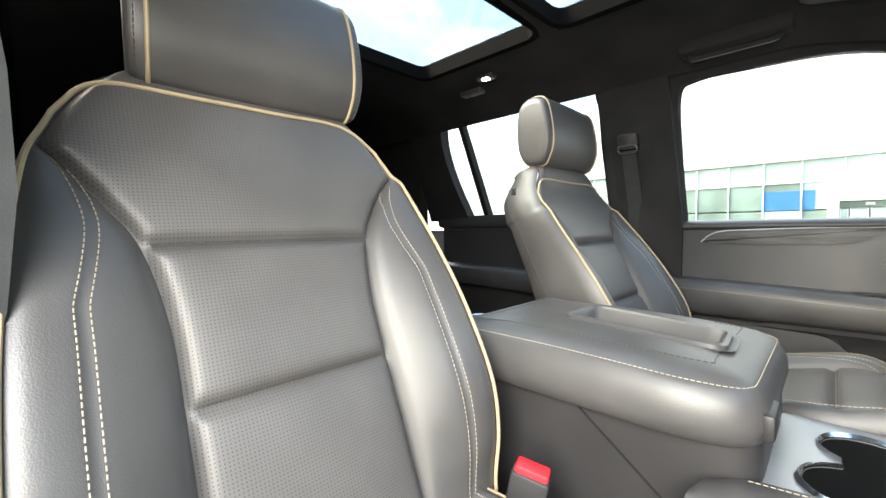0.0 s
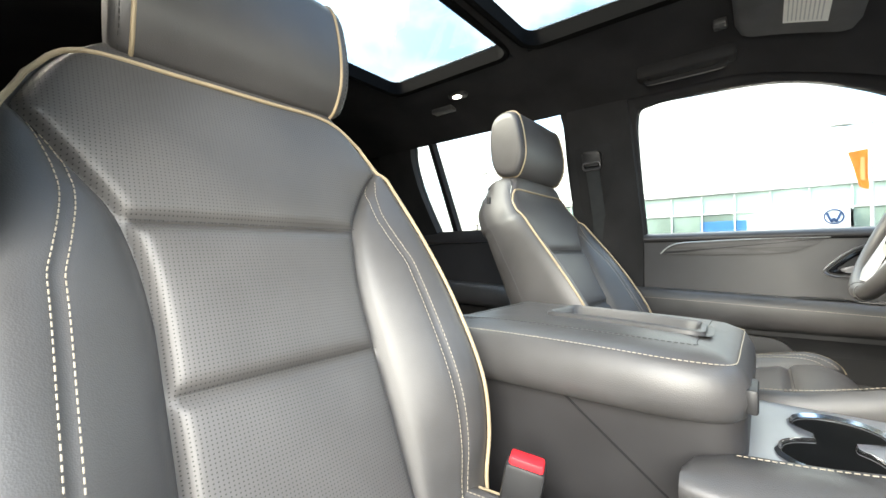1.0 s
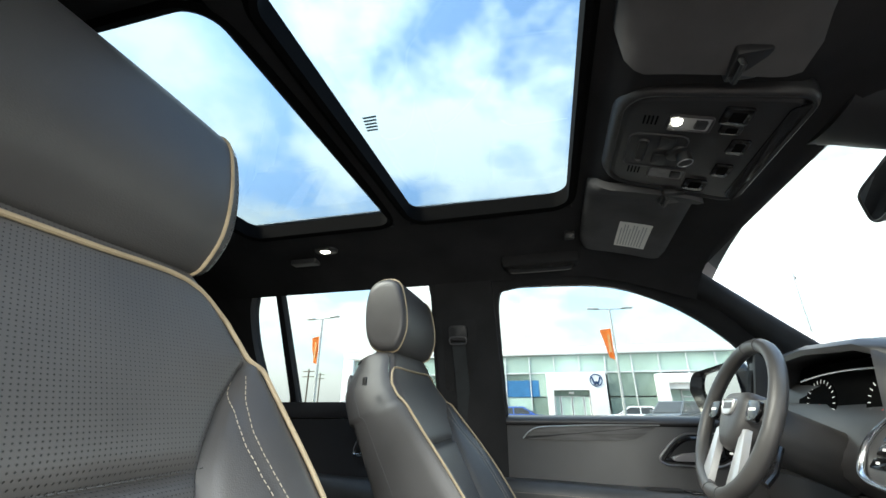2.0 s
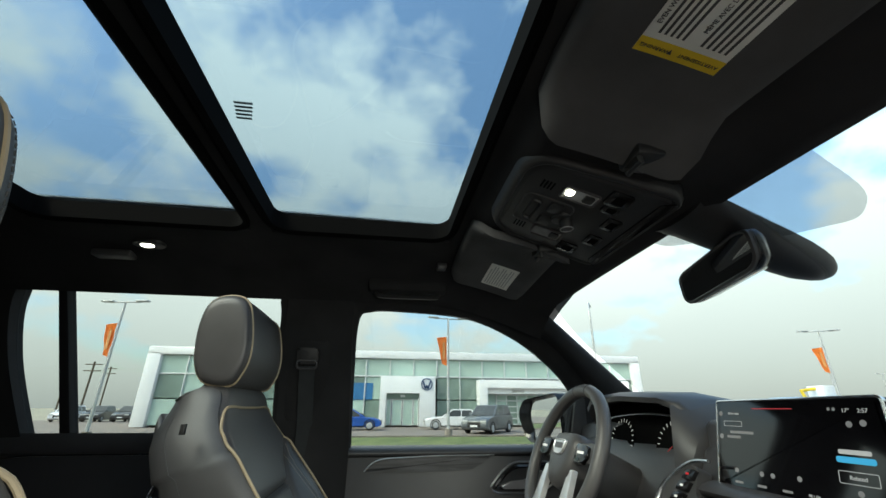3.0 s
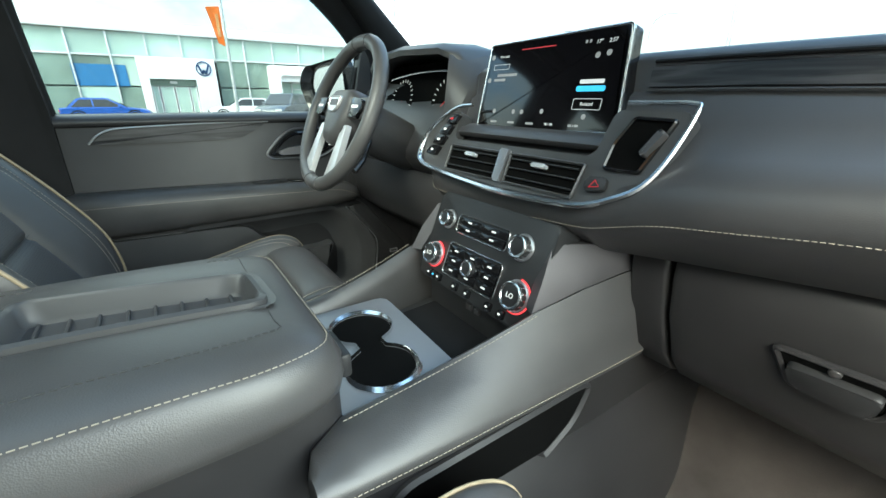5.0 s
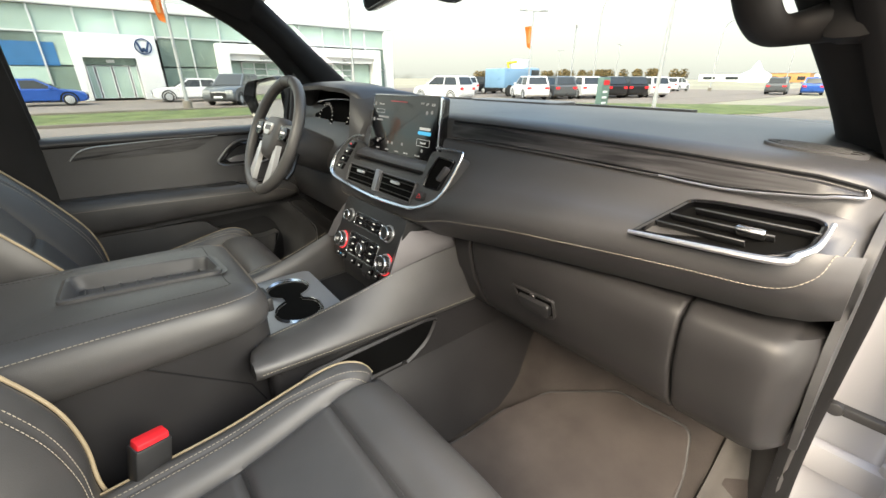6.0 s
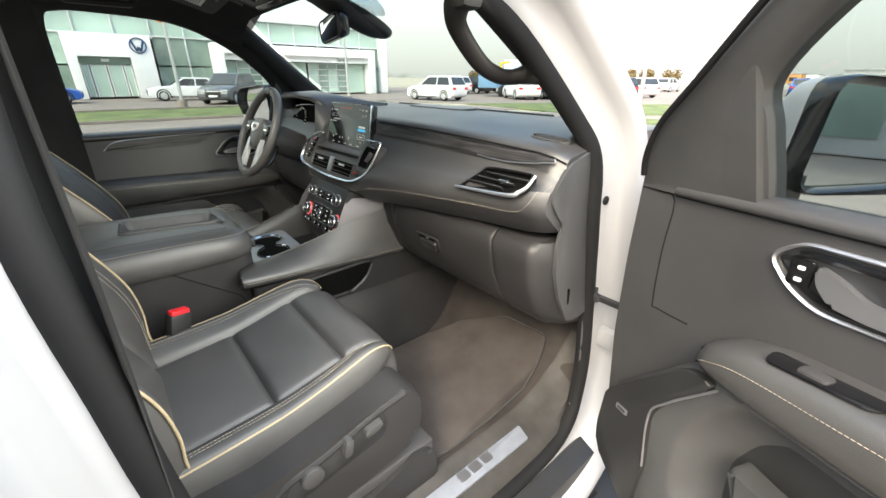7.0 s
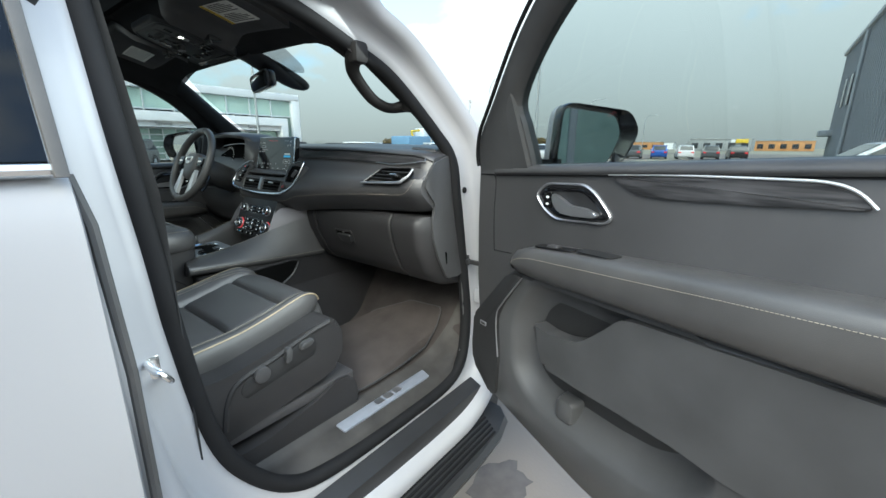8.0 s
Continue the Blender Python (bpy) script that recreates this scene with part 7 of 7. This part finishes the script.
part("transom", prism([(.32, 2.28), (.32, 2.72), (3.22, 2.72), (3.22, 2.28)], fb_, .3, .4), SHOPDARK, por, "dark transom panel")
part("number_bar", prism(rrect(1.55, 2.0, 2.42, 2.60, .02), fb_, .4, .43), WHITEW, por, "pale number bar")
ser = part("service_portal", prism([(8.6, 0), (8.6, 3.95), (23.2, 3.95), (23.2, 0), (22.5, 0), (22.5, 3.25), (9.35, 3.25), (9.35, 0)], fb_, -.5, 1.2, .02), WHITEW, bl, "white service portal")
part("service_fascia", prism([(9.35, 2.75), (9.35, 3.25), (22.5, 3.25), (22.5, 2.75)], fb_, .2, .9), WHITEW, ser, "white fascia")
lettering("Service", .42, lambda u, v, w: fb_(12.3 + u, 3.0 + v, .92 + w), INK, ser)
lettering("Service", .42, lambda u, v, w: fb_(19.8 + u, 3.0 + v, .92 + w), INK, ser)
for y0, y1 in ((10.4, 14.3), (16.6, 20.4)):
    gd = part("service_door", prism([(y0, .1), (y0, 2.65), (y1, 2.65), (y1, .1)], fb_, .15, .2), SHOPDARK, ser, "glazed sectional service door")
    for k in range(6):
        z = .12 + k * .50
        part("door_rail", prism([(y0, z), (y0, z + .09), (y1, z + .09), (y1, z)], fb_, .2, .25), ALU, gd, "aluminium rail")
    for k in range(5):
        y = y0 + (y1 - y0) * k / 4
        part("door_stile", prism([(y - .04, .1), (y - .04, 2.65), (y + .04, 2.65), (y + .04, .1)], fb_, .2, .25), ALU, gd, "aluminium stile")
    for k in range(2):
        for j in range(5):
            a, b = y0 + (y1 - y0) * (2 * k) / 4 + .05, y0 + (y1 - y0) * (2 * k + 1) / 4 - .05
            part("door_pane", prism([(a, .23 + .5 * j), (a, .60 + .5 * j), (b, .60 + .5 * j), (b, .23 + .5 * j)], fb_, .2, .215), SHOP, gd)
for y0, y1 in ((9.4, 10.3), (14.5, 16.4), (20.6, 22.4)):
    part("side_light", prism([(y0, .1), (y0, 2.7), (y1, 2.7), (y1, .1)], fb_, .15, .2), SHOP, ser, "glazed side light")
# curtain wall: panes between mullions
ysp = [-18.9 + 2.16 * k for k in range(21)]
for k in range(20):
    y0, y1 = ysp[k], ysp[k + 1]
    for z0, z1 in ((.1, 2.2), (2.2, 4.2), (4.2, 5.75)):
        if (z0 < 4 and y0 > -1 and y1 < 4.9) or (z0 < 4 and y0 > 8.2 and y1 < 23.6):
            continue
        # most lower panes take the darkened copy, in place of the dim showroom inside
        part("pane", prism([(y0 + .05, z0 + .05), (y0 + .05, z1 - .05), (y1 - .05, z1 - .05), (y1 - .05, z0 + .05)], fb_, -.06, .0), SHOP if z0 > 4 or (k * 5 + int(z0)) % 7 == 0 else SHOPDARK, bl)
for k in range(21):
    y = ysp[k]
    low = 0 if not (-1 < y < 4.9 or 8.2 < y < 23.6) else 4.0
    part("mullion", rbox((FX - .05, y - .05, low), (FX + .14, y + .05, 5.76), .01), ALU, bl)
for z in (4.2,):
    part("wall_rail", rbox((FX - .03, -18.9, z - .06), (FX + .1, 24.3, z + .06), .01), ALU, bl, "aluminium rail")
part("window_banner", prism([(-3.9, 2.2), (-3.9, 3.6), (-.9, 3.6), (-.9, 2.2)], fb_, .02, .05), BLUESIGN, bl, "blue window banner")
part("window_disc", prism([(-11.5 + .38 * math.cos(a), 1.25 + .38 * math.sin(a)) for a in [2 * math.pi * k / 20 for k in range(20)]], fb_, .02, .05), YELLOW, bl, "round yellow window sign")


def parked_car(name, at, turn, paint, label, L=4.4, W=1.8, H=1.45, suv=False):
    """A parked car with body, windows, wheels and lamps."""
    o = thing(name, (0, 0, 0), label, "car", "parked cars")
    hb = H * .62
    side = [(-L / 2, .35), (-L / 2, hb * .95), (-L / 2 + .10, hb), (L / 2 - 1.25, hb), (L / 2 - .55, hb * .93), (L / 2 - .12, hb * .80), (L / 2, hb * .58), (L / 2, .30), (L / 2 - .4, .22), (-L / 2 + .3, .22)]
    side = rounded(side, .15, 3)
    part("body", loft([[Vector((u, w, z)) for u, z in [(a * k, .2 + (b - .2) * (1 if abs(w) < W / 2 - .01 else .94)) for a, b in side]] for w, k in ((-W / 2, .96), (-W / 2 + .1, 1), (W / 2 - .1, 1), (W / 2, .96))]), paint, o, "", 40)
    x0, x1 = (-L / 2 + .12, L / 2 - 1.45) if suv else (-L / 2 + .35, L / 2 - 1.35)
    tp = [(x0, hb - .02), (x0 + (.30 if suv else .55), H - .04), (x0 + (.6 if suv else .9), H), (x1 - .75, H), (x1 + .20, hb - .02)]
    tp = rounded(tp, .1, 3)
    part("cabin", loft([[Vector((u, w * (1 - .16 * (z - hb) / (H - hb)), z)) for u, z in tp] for w in (-W / 2 + .06, W / 2 - .06)]), paint, o, "", 40)
    for sg in (-1, 1):
        wd = rounded([(x0 + .22, hb + .03), (x0 + (.44 if suv else .66), H - .10), (x1 - .76, H - .09), (x1 - .02, hb + .03)], .04, 2)
        part("side_window", prism(wd, lambda u, v, w: Vector((u, sg * ((W / 2 - .06) * (1 - .16 * (v - hb) / (H - hb)) + w), v)), -.01, .012), CARGLASS, o, "dark side window")
        for wx in (-L / 2 + .85, L / 2 - .85):
            ty = part("tyre", disc((wx, sg * (W / 2 - .20), .33), (0, sg, 0), .33, .205, .04, 22), TYRE, o)
            part("wheel_arch", ringplate([(wx + .43 * math.cos(a), .33 + .43 * math.sin(a)) for a in [math.pi * (k / 12 * 1.2 - .1) for k in range(13)] + [math.pi * (1.1 - k / 12 * 1.2) for k in range(13)]], [(wx + .35 * math.cos(a), .33 + .35 * math.sin(a)) for a in [math.pi * (k / 12 * 1.2 - .1) for k in range(13)] + [math.pi * (1.1 - k / 12 * 1.2) for k in range(13)]], lambda u, v, w: Vector((u, sg * w, v)), W / 2 - .05, W / 2 + .012), TYRE, o, "dark wheel arch")
            part("rim", disc((wx, sg * (W / 2 - .01), .33), (0, sg, 0), .22, .022, .01, 18), STEEL, ty, "alloy rim")
        part("window_post", prism([((x0 + x1) / 2 - .12, hb + .03), ((x0 + x1) / 2 - .04, hb + .03), ((x0 + x1) / 2 - .08, H - .09), ((x0 + x1) / 2 - .14, H - .09)], lambda u, v, w: Vector((u, sg * ((W / 2 - .06) * (1 - .16 * (v - hb) / (H - hb)) + w), v)), .0, .016), paint, o)
        part("side_sill", rbox((-L / 2 + 1.2, sg * (W / 2 - .03) - .03, .20), (L / 2 - 1.2, sg * (W / 2 - .03) + .03, .34), .02), TYRE, o, "dark lower sill")
        part("door_mirror", rbox((x1 - .25, sg * (W / 2 + .08) - .08, hb + .02), (x1 - .12, sg * (W / 2 + .08) + .08, hb + .16), .03), paint, o)
        part("headlight", prism(rrect(W / 2 - .5, W / 2 - .1, hb * .66, hb * .78, .03), lambda u, v, w: Vector((L / 2 - .06 + w, sg * u, v)), 0, .05), LENS, o, "headlight")
        part("tail_light", prism(rrect(W / 2 - .4, W / 2 - .06, hb * .72, hb * .88, .03), lambda u, v, w: Vector((-L / 2 + .02 - w, sg * u, v)), 0, .03), RED, o, "red tail light")
    part("windscreen", prism([(-W / 2 + .18, 0), (W / 2 - .18, 0), (W / 2 - .28, 1), (-W / 2 + .28, 1)], lambda u, v, w: Vector((x1 + .15 - .82 * v + w * .5, u, hb + .02 + (H - hb - .08) * v + w)), 0, .02), CARGLASS, o, "dark windscreen")
    part("rear_window", prism([(-W / 2 + .2, 0), (W / 2 - .2, 0), (W / 2 - .28, 1), (-W / 2 + .28, 1)], lambda u, v, w: Vector((x0 + .02 + (.25 if suv else .48) * v - w, u, hb + .06 + (H - hb - .16) * v + w * .3)), 0, .02), CARGLASS, o, "dark rear window")
    part("grille", prism(rrect(-W / 2 + .5, W / 2 - .5, .40, hb * .66, .04), lambda u, v, w: Vector((L / 2 - .015 + w, u, v)), 0, .03), TYRE, o, "dark grille")
    part("number_plate", prism(rrect(-.25, .25, .42, .53, .01), lambda u, v, w: Vector((L / 2 + .02 + w, u, v)), 0, .01), WHITEW, o, "plain pale plate")
    o.matrix_basis = Matrix.Translation(at) @ Matrix.Rotation(radians(turn), 4, "Z")
    return o


def paint(name, c, metal=.3):
    return mat(name, c, .3, metal=metal, var=.04, s1=2, bump=0, coat=.5)


P_WHITE, P_GREY, P_BLUE, P_RED, P_BLACK, P_SILV = paint("car_white", (.75, .75, .76), 0), paint("car_grey", (.10, .11, .12)), paint("car_blue", (.02, .10, .42)), paint("car_red", (.35, .02, .03)), paint("car_black", (.02, .02, .022)), paint("car_silver", (.42, .43, .45))
parked_car("parked_sedan", (-33.0, -2.2, -.03), 88, P_BLUE, "blue sedan parked before the showroom")
parked_car("parked_hatchback", (-33.5, 5.4, -.03), -92, P_WHITE, "white hatchback parked before the showroom", 4.2, 1.75, 1.48, True)
parked_car("parked_suv", (-28.5, 7.2, -.03), -38, P_GREY, "dark grey sport utility vehicle on the forecourt", 4.6, 1.9, 1.75, True)
parked_car("parked_suv", (-24.0, 20.6, -.03), 190, P_WHITE, "white sport utility vehicle in the lot", 4.6, 1.85, 1.7, True)
proto_suv = {c: parked_car("parked_suv", (0, 0, -50), 0, c, l, 4.6, 1.85, 1.7, True) for c, l in ((P_WHITE, "white sport utility vehicle in a row of parked cars"), (P_GREY, "dark grey sport utility vehicle in a row of parked cars"), (P_SILV, "silver sport utility vehicle in a row of parked cars"), (P_RED, "red sport utility vehicle in a row of parked cars"), (P_BLACK, "black sport utility vehicle in a row of parked cars"), (P_BLUE, "blue car in a row of parked cars"))}
seq = [P_WHITE, P_WHITE, P_GREY, P_SILV, P_WHITE, P_BLACK, P_GREY, P_RED, P_WHITE, P_SILV, P_BLACK, P_WHITE]
spots = [(-33 + 1.0 * k * .25, 30 + k * 2.9, 185) for k in range(7)] + [(-21.5 + k * .75, 27.5 + 2.4 * k, 150) for k in range(6)] + [(-46 + k * 2.8, 56 + k * .6, 95) for k in range(9)] + [(-12 + 2.7 * k, 58 + 1.4 * k, 100) for k in range(5)] + [(-55, -26 - 3.2 * k, 10) for k in range(4)]
used = set()
for k, (x, y, a) in enumerate(spots):
    c = seq[(k * 5 + k // 3) % 12] if not (21 < k < 27) else (P_GREY, P_BLUE, P_WHITE, P_GREY, P_BLACK)[k - 22]
    m = Matrix.Translation((x, y, -.03)) @ Matrix.Rotation(radians(a + (k * 37 % 7) - 3), 4, "Z")
    if c in used:
        copy_thing(proto_suv[c], m)
    else:
        used.add(c)
        proto_suv[c].matrix_basis = m
for c, o in proto_suv.items():
    if c not in used:
        for q in [*o.children_recursive, o]:
            bpy.data.objects.remove(q)
parked_car("parked_estate", (4.0, 13.6, -.03), 184, P_WHITE, "white estate car parked beyond the open door", 4.9, 1.9, 1.62, True)


def lamp_post(at, h, kind, turn=0.0, flag=False, label="tall grey lamp post with twin heads"):
    o = thing("lamp_post", (0, 0, 0), label + (" and an orange flag" if flag else ""), "lamp post", "lamp posts")
    part("plinth", disc((0, 0, -.1), (0, 0, 1), .22, .5, .03, 16), CONCRETE, o, "round concrete plinth")
    if kind == "twin":
        part("pole", tube([(0, 0, .3), (0, 0, h)], lambda t: .085 - .03 * t, 10), STEEL, o)
        part("crossarm", rbox((-.04, -.9, h - .06), (.04, .9, h), .01), STEEL, o)
        for s in (-1, 1):
            part("lamp_head", rbox((-.14, s * .95 - .32, h - .02), (.14, s * .95 + .32, h + .06), .02), STEEL, o, "flat lamp head")
    else:
        pts = curve([(0, 0, .3), (0, 0, h * .5), (0, 0, h * .82), (0, .35, h * .95), (0, 1.2, h), (0, 2.0, h - .02)], 6)
        part("pole", tube(pts, lambda t: .08 - .045 * t, 8), STEEL, o)
        part("lamp_head", rbox((-.09, 1.9, h - .08), (.09, 2.5, h + .01), .02), STEEL, o, "flat lamp head")
    if flag:
        fl_rows = [[Vector((.03 * math.sin(4 * u + 9 * v), -.10 - u * .62 * (1 - .55 * v), h - 1.15 - 1.75 * v - .08 * u + .2 * u * v)) for u in [k / 6 for k in range(7)]] for v in [k / 10 for k in range(11)]]
        bm = loft(fl_rows, closed=False, caps=False)
        bmesh.ops.solidify(bm, geom=bm.faces[:], thickness=.01)
        fgn = part("flag", bm, FLAG, o, "orange cloth flag")
        part("flag_bars", prism(rrect(-.36, -.22, h - 2.5, h - 1.5, .02), lambda u, v, w: Vector((.055 + w, u, v)), 0, .004), BRICKO, fgn, "plain dark bar of lettering")
    o.matrix_basis = Matrix.Translation(at) @ Matrix.Rotation(radians(turn), 4, "Z")
    return o


lamp_post((-24.2, 3.75, 0), 6.75, "twin", 6, True)
lamp_post((-22.7, -14.0, 0), 6.75, "twin", -10, True)
lamp_post((-24.2, 30.7, 0), 6.75, "twin", -25, True)
lamp_post((-28.2, 43.1, 0), 6.75, "twin", 30)
lamp_post((-7.3, 18.3, 0), 6.85, "twin", 70)
lamp_post((-24.0, 13.2, 0), 8.4, "curved", 60, False, "curved grey street lamp")
lamp_post((-22.5, 38.4, 0), 8.4, "curved", -90, False, "curved grey street lamp")
lamp_post((-21.0, 65.2, 0), 8.4, "curved", -90, False, "curved grey street lamp")
lamp_post((-21.0, 103.0, 0), 8.4, "curved", -90, False, "curved grey street lamp")
lamp_post((-48.0, 60.0, 0), 7.5, "twin", 30)
lamp_post((-44.0, 82.0, 0), 7.5, "twin", 10)
lamp_post((-62.0, 88.0, 0), 7.5, "twin", 0)
for k, (x, y, h) in enumerate(((-59, -37, 7.0), (-70, -47, 7.4), (-78, -46, 8.0))):
    u = thing("utility_pole", (x, y, 0), "weathered wooden utility pole with crossarms", "utility pole", "utility poles")
    part("pole", tube([(x, y, -.1), (x, y, h)], .12, 8), BARK, u)
    for z in (h - 1.2, h - .4):
        part("crossarm", rbox((x - .06, y - 1.0, z), (x + .06, y + 1.0, z + .12), .01), BARK, u)
# green-grey pylon sign
pg = thing("pylon_sign", (-8.0, 15.3, 0), "grey-green upright sign with plain markings on a plinth", "sign")
part("plinth", rbox((-8.35, 14.9, -.05), (-7.65, 15.7, .12), .03), CONCRETE, pg, "concrete plinth")
part("board", rbox((-8.12, 15.02, .1), (-7.9, 15.58, 1.55), .02), SIGN_G, pg, "grey-green board")
part("board_marking", prism(rrect(15.1, 15.5, 1.28, 1.45, .03), lambda u, v, w: Vector((-7.9 + w, u, v)), 0, .01), RED, pg, "red marking")
for k in range(3):
    part("board_marking", prism(rrect(15.1, 15.42, 1.0 - .2 * k, 1.07 - .2 * k, .01), lambda u, v, w: Vector((-7.9 + w, u, v)), 0, .01), WHITEW, pg, "pale bar of lettering")
# blue work truck with a yellow digger behind
P_PALE = paint("pale_blue", (.16, .30, .46), 0)
tk = thing("work_truck", (-26, 31, 0), "pale blue work truck with box and crane in the lot", "truck")
part("bed", rbox((-27.2, 28.2, .7), (-24.8, 31.5, 2.3), .08), P_PALE, tk, "blue service box")
part("cab", rbox((-27.1, 31.5, .6), (-24.9, 33.2, 2.4), .2), P_PALE, tk, "blue cab")
part("cab_window", rbox((-24.92, 31.9, 1.6), (-24.86, 33.0, 2.2), .02), CARGLASS, tk, "dark cab window")
part("crane", tube([(-26, 30, 2.3), (-26, 29.8, 2.75), (-26, 31.0, 2.9), (-26, 31.6, 2.6)], .11, 8), YELLOW, tk, "yellow crane arm")
part("equipment_box", rbox((-26.6, 31.0, 2.3), (-25.4, 32.0, 3.1), .05), WHITEW, tk, "white equipment box")
for y in (28.9, 32.4):
    part("wheel", disc((-24.9, y, .48), (1, 0, 0), .48, .2, .05, 20), TYRE, tk)
# grey hall to the right with a pipe, and low far buildings
hall = thing("grey_hall", (15, 28, 0), "tall grey clad industrial hall with small windows", "building")
part("wall", rbox((5.0, 17.5, 0), (25, 39.5, 7.5), .05), GREYCLAD, hall, "grey ribbed cladding")
for k in range(44):
    part("cladding_rib", rbox((4.955, 17.6 + .5 * k, 0), (5.01, 17.66 + .5 * k, 7.5), 0), GREYCLAD, hall)
part("roof_edge", rbox((4.85, 17.3, 7.5), (25.2, 39.7, 7.75), .04), STEEL, hall, "metal roof edge")
for y in (33.0, 35.2):
    part("window", rbox((4.92, y, 3.9), (4.99, y + .9, 5.6), .01), CARGLASS, hall, "narrow dark window")
part("downpipe", tube([(4.88, 31.0, 0), (4.88, 31.0, 7.4)], .08, 8), STEEL, hall, "grey downpipe")
part("wall_lamp", rbox((4.3, 37.0, 2.2), (5.0, 38.6, 2.6), .05), STEEL, hall, "wall-mounted lamp box")
for x, y, w, d, h, c, l in ((-22, 298, 30, 14, 4.2, GREYCLAD, "low grey commercial building far off"), (8, 260, 22, 14, 4.6, BRICKO, "low tan commercial building far off"), (-75, 300, 60, 12, 4, WHITEW, "long pale low building far off"), (-13.5, 205, 21, 10, 4.6, GREYCLAD, "low dark shop building far off"), (-58, 260, 26, 10, 4, BRICKO, "low orange shop building far off")):
    fb2 = thing("far_building", (x, y, 0), l, "building", "far buildings")
    part("wall", rbox((x - w / 2, y - d / 2, 0), (x + w / 2, y + d / 2, h), .05), c, fb2)
    part("roof", rbox((x - w / 2 - .3, y - d / 2 - .3, h), (x + w / 2 + .3, y + d / 2 + .3, h + .4), .05), GREYCLAD, fb2, "flat roof edge")
    for k in range(5):
        part("window", rbox((x - w / 2 + w * (k + .2) / 5, y - d / 2 - .05, 1.0), (x - w / 2 + w * (k + .75) / 5, y - d / 2 + .02, h - 1.4), .01), CARGLASS, fb2)
sg2 = thing("shop_sign", (-6.2, 199.4, 3.4), "yellow sign board on the dark shop front", "sign")
part("board", rbox((-8.2, 199.3, 3.2), (-4.2, 199.85, 4.6), .05), YELLOW, sg2)
part("board_bar", rbox((-9.8, 199.3, 3.3), (-8.4, 199.85, 4.5), .05), WHITEW, sg2, "pale bar of lettering")
tn = thing("white_tent", (-58, 225, 0), "white peaked event tent far off", "tent")
part("canopy", loft([[Vector((-58 + 6 * k * math.cos(a), 225 + 6 * k * math.sin(a), z)) for a in [2 * math.pi * j / 10 for j in range(10)]] for k, z in ((1, 0), (1, 3), (.4, 5), (.05, 8.5))]), WHITEW, tn)
# a showroom behind the car that only the door mirrors see
bs = thing("rear_showroom", (20, -16, 0), "orange clad showroom with glazed front behind the car", "building")
part("wall", rbox((13.0, -40, 0), (28, 9, 5.6), .05), GREYCLAD, bs, "grey wall")
part("orange_fin", rbox((12.0, -9.5, 0), (13.0, -7.6, 6.6), .04), BRICKO, bs, "orange clad fin")
part("orange_band", rbox((12.7, -30, 4.6), (13.02, 6, 5.2), .04), BRICKO, bs, "orange clad band")
for k in range(18):
    part("pane", rbox((12.94, -30 + 1.95 * k, .4), (13.02, -28.3 + 1.95 * k, 4.2), .01), SHOPDARK, bs)

# far tree line: clumps of leaves on trunks
tr_rng = random.Random(9)


def leafy(at, h, w, label):
    o = thing("tree", at, label, "tree", "far trees")
    x, y, _ = at
    part("trunk", tube([(x, y, -.1), (x + .1, y, h * .35), (x + .05, y + .1, h * .7)], lambda t: .16 - .10 * t, 7), BARK, o)
    bm = bmesh.new()
    for _ in range(260):
        a, b, r = tr_rng.uniform(0, 6.283), tr_rng.uniform(-1, 1), tr_rng.random() ** .45
        c = Vector((x + math.cos(a) * math.sqrt(1 - b * b) * r * w, y + math.sin(a) * math.sqrt(1 - b * b) * r * w, h * .62 + b * r * h * .40))
        s = tr_rng.uniform(.18, .42)
        u = Vector((tr_rng.gauss(0, 1), tr_rng.gauss(0, 1), tr_rng.gauss(0, 1))).normalized()
        v = u.orthogonal().normalized()
        k = u.cross(v)
        q = [bm.verts.new(c + v * s), bm.verts.new(c + k * s * .7), bm.verts.new(c - v * s), bm.verts.new(c - k * s * .7)]
        bm.faces.new(q)
    part("crown", bm, FOLI, o, "sparse autumn foliage")
    return o


t0 = leafy((0, 0, 0), 4.5, 1.7, "small tree with thin autumn foliage far off")
t0.matrix_basis = Matrix.Translation((-88, 128, 0))
for k in range(44):
    m = Matrix.Translation((-150 + k * 2.1 + tr_rng.uniform(-1, 1), 150 + tr_rng.uniform(-12, 14), 0)) @ Matrix.Rotation(tr_rng.uniform(0, 6), 4, "Z")
    copy_thing(t0, m)
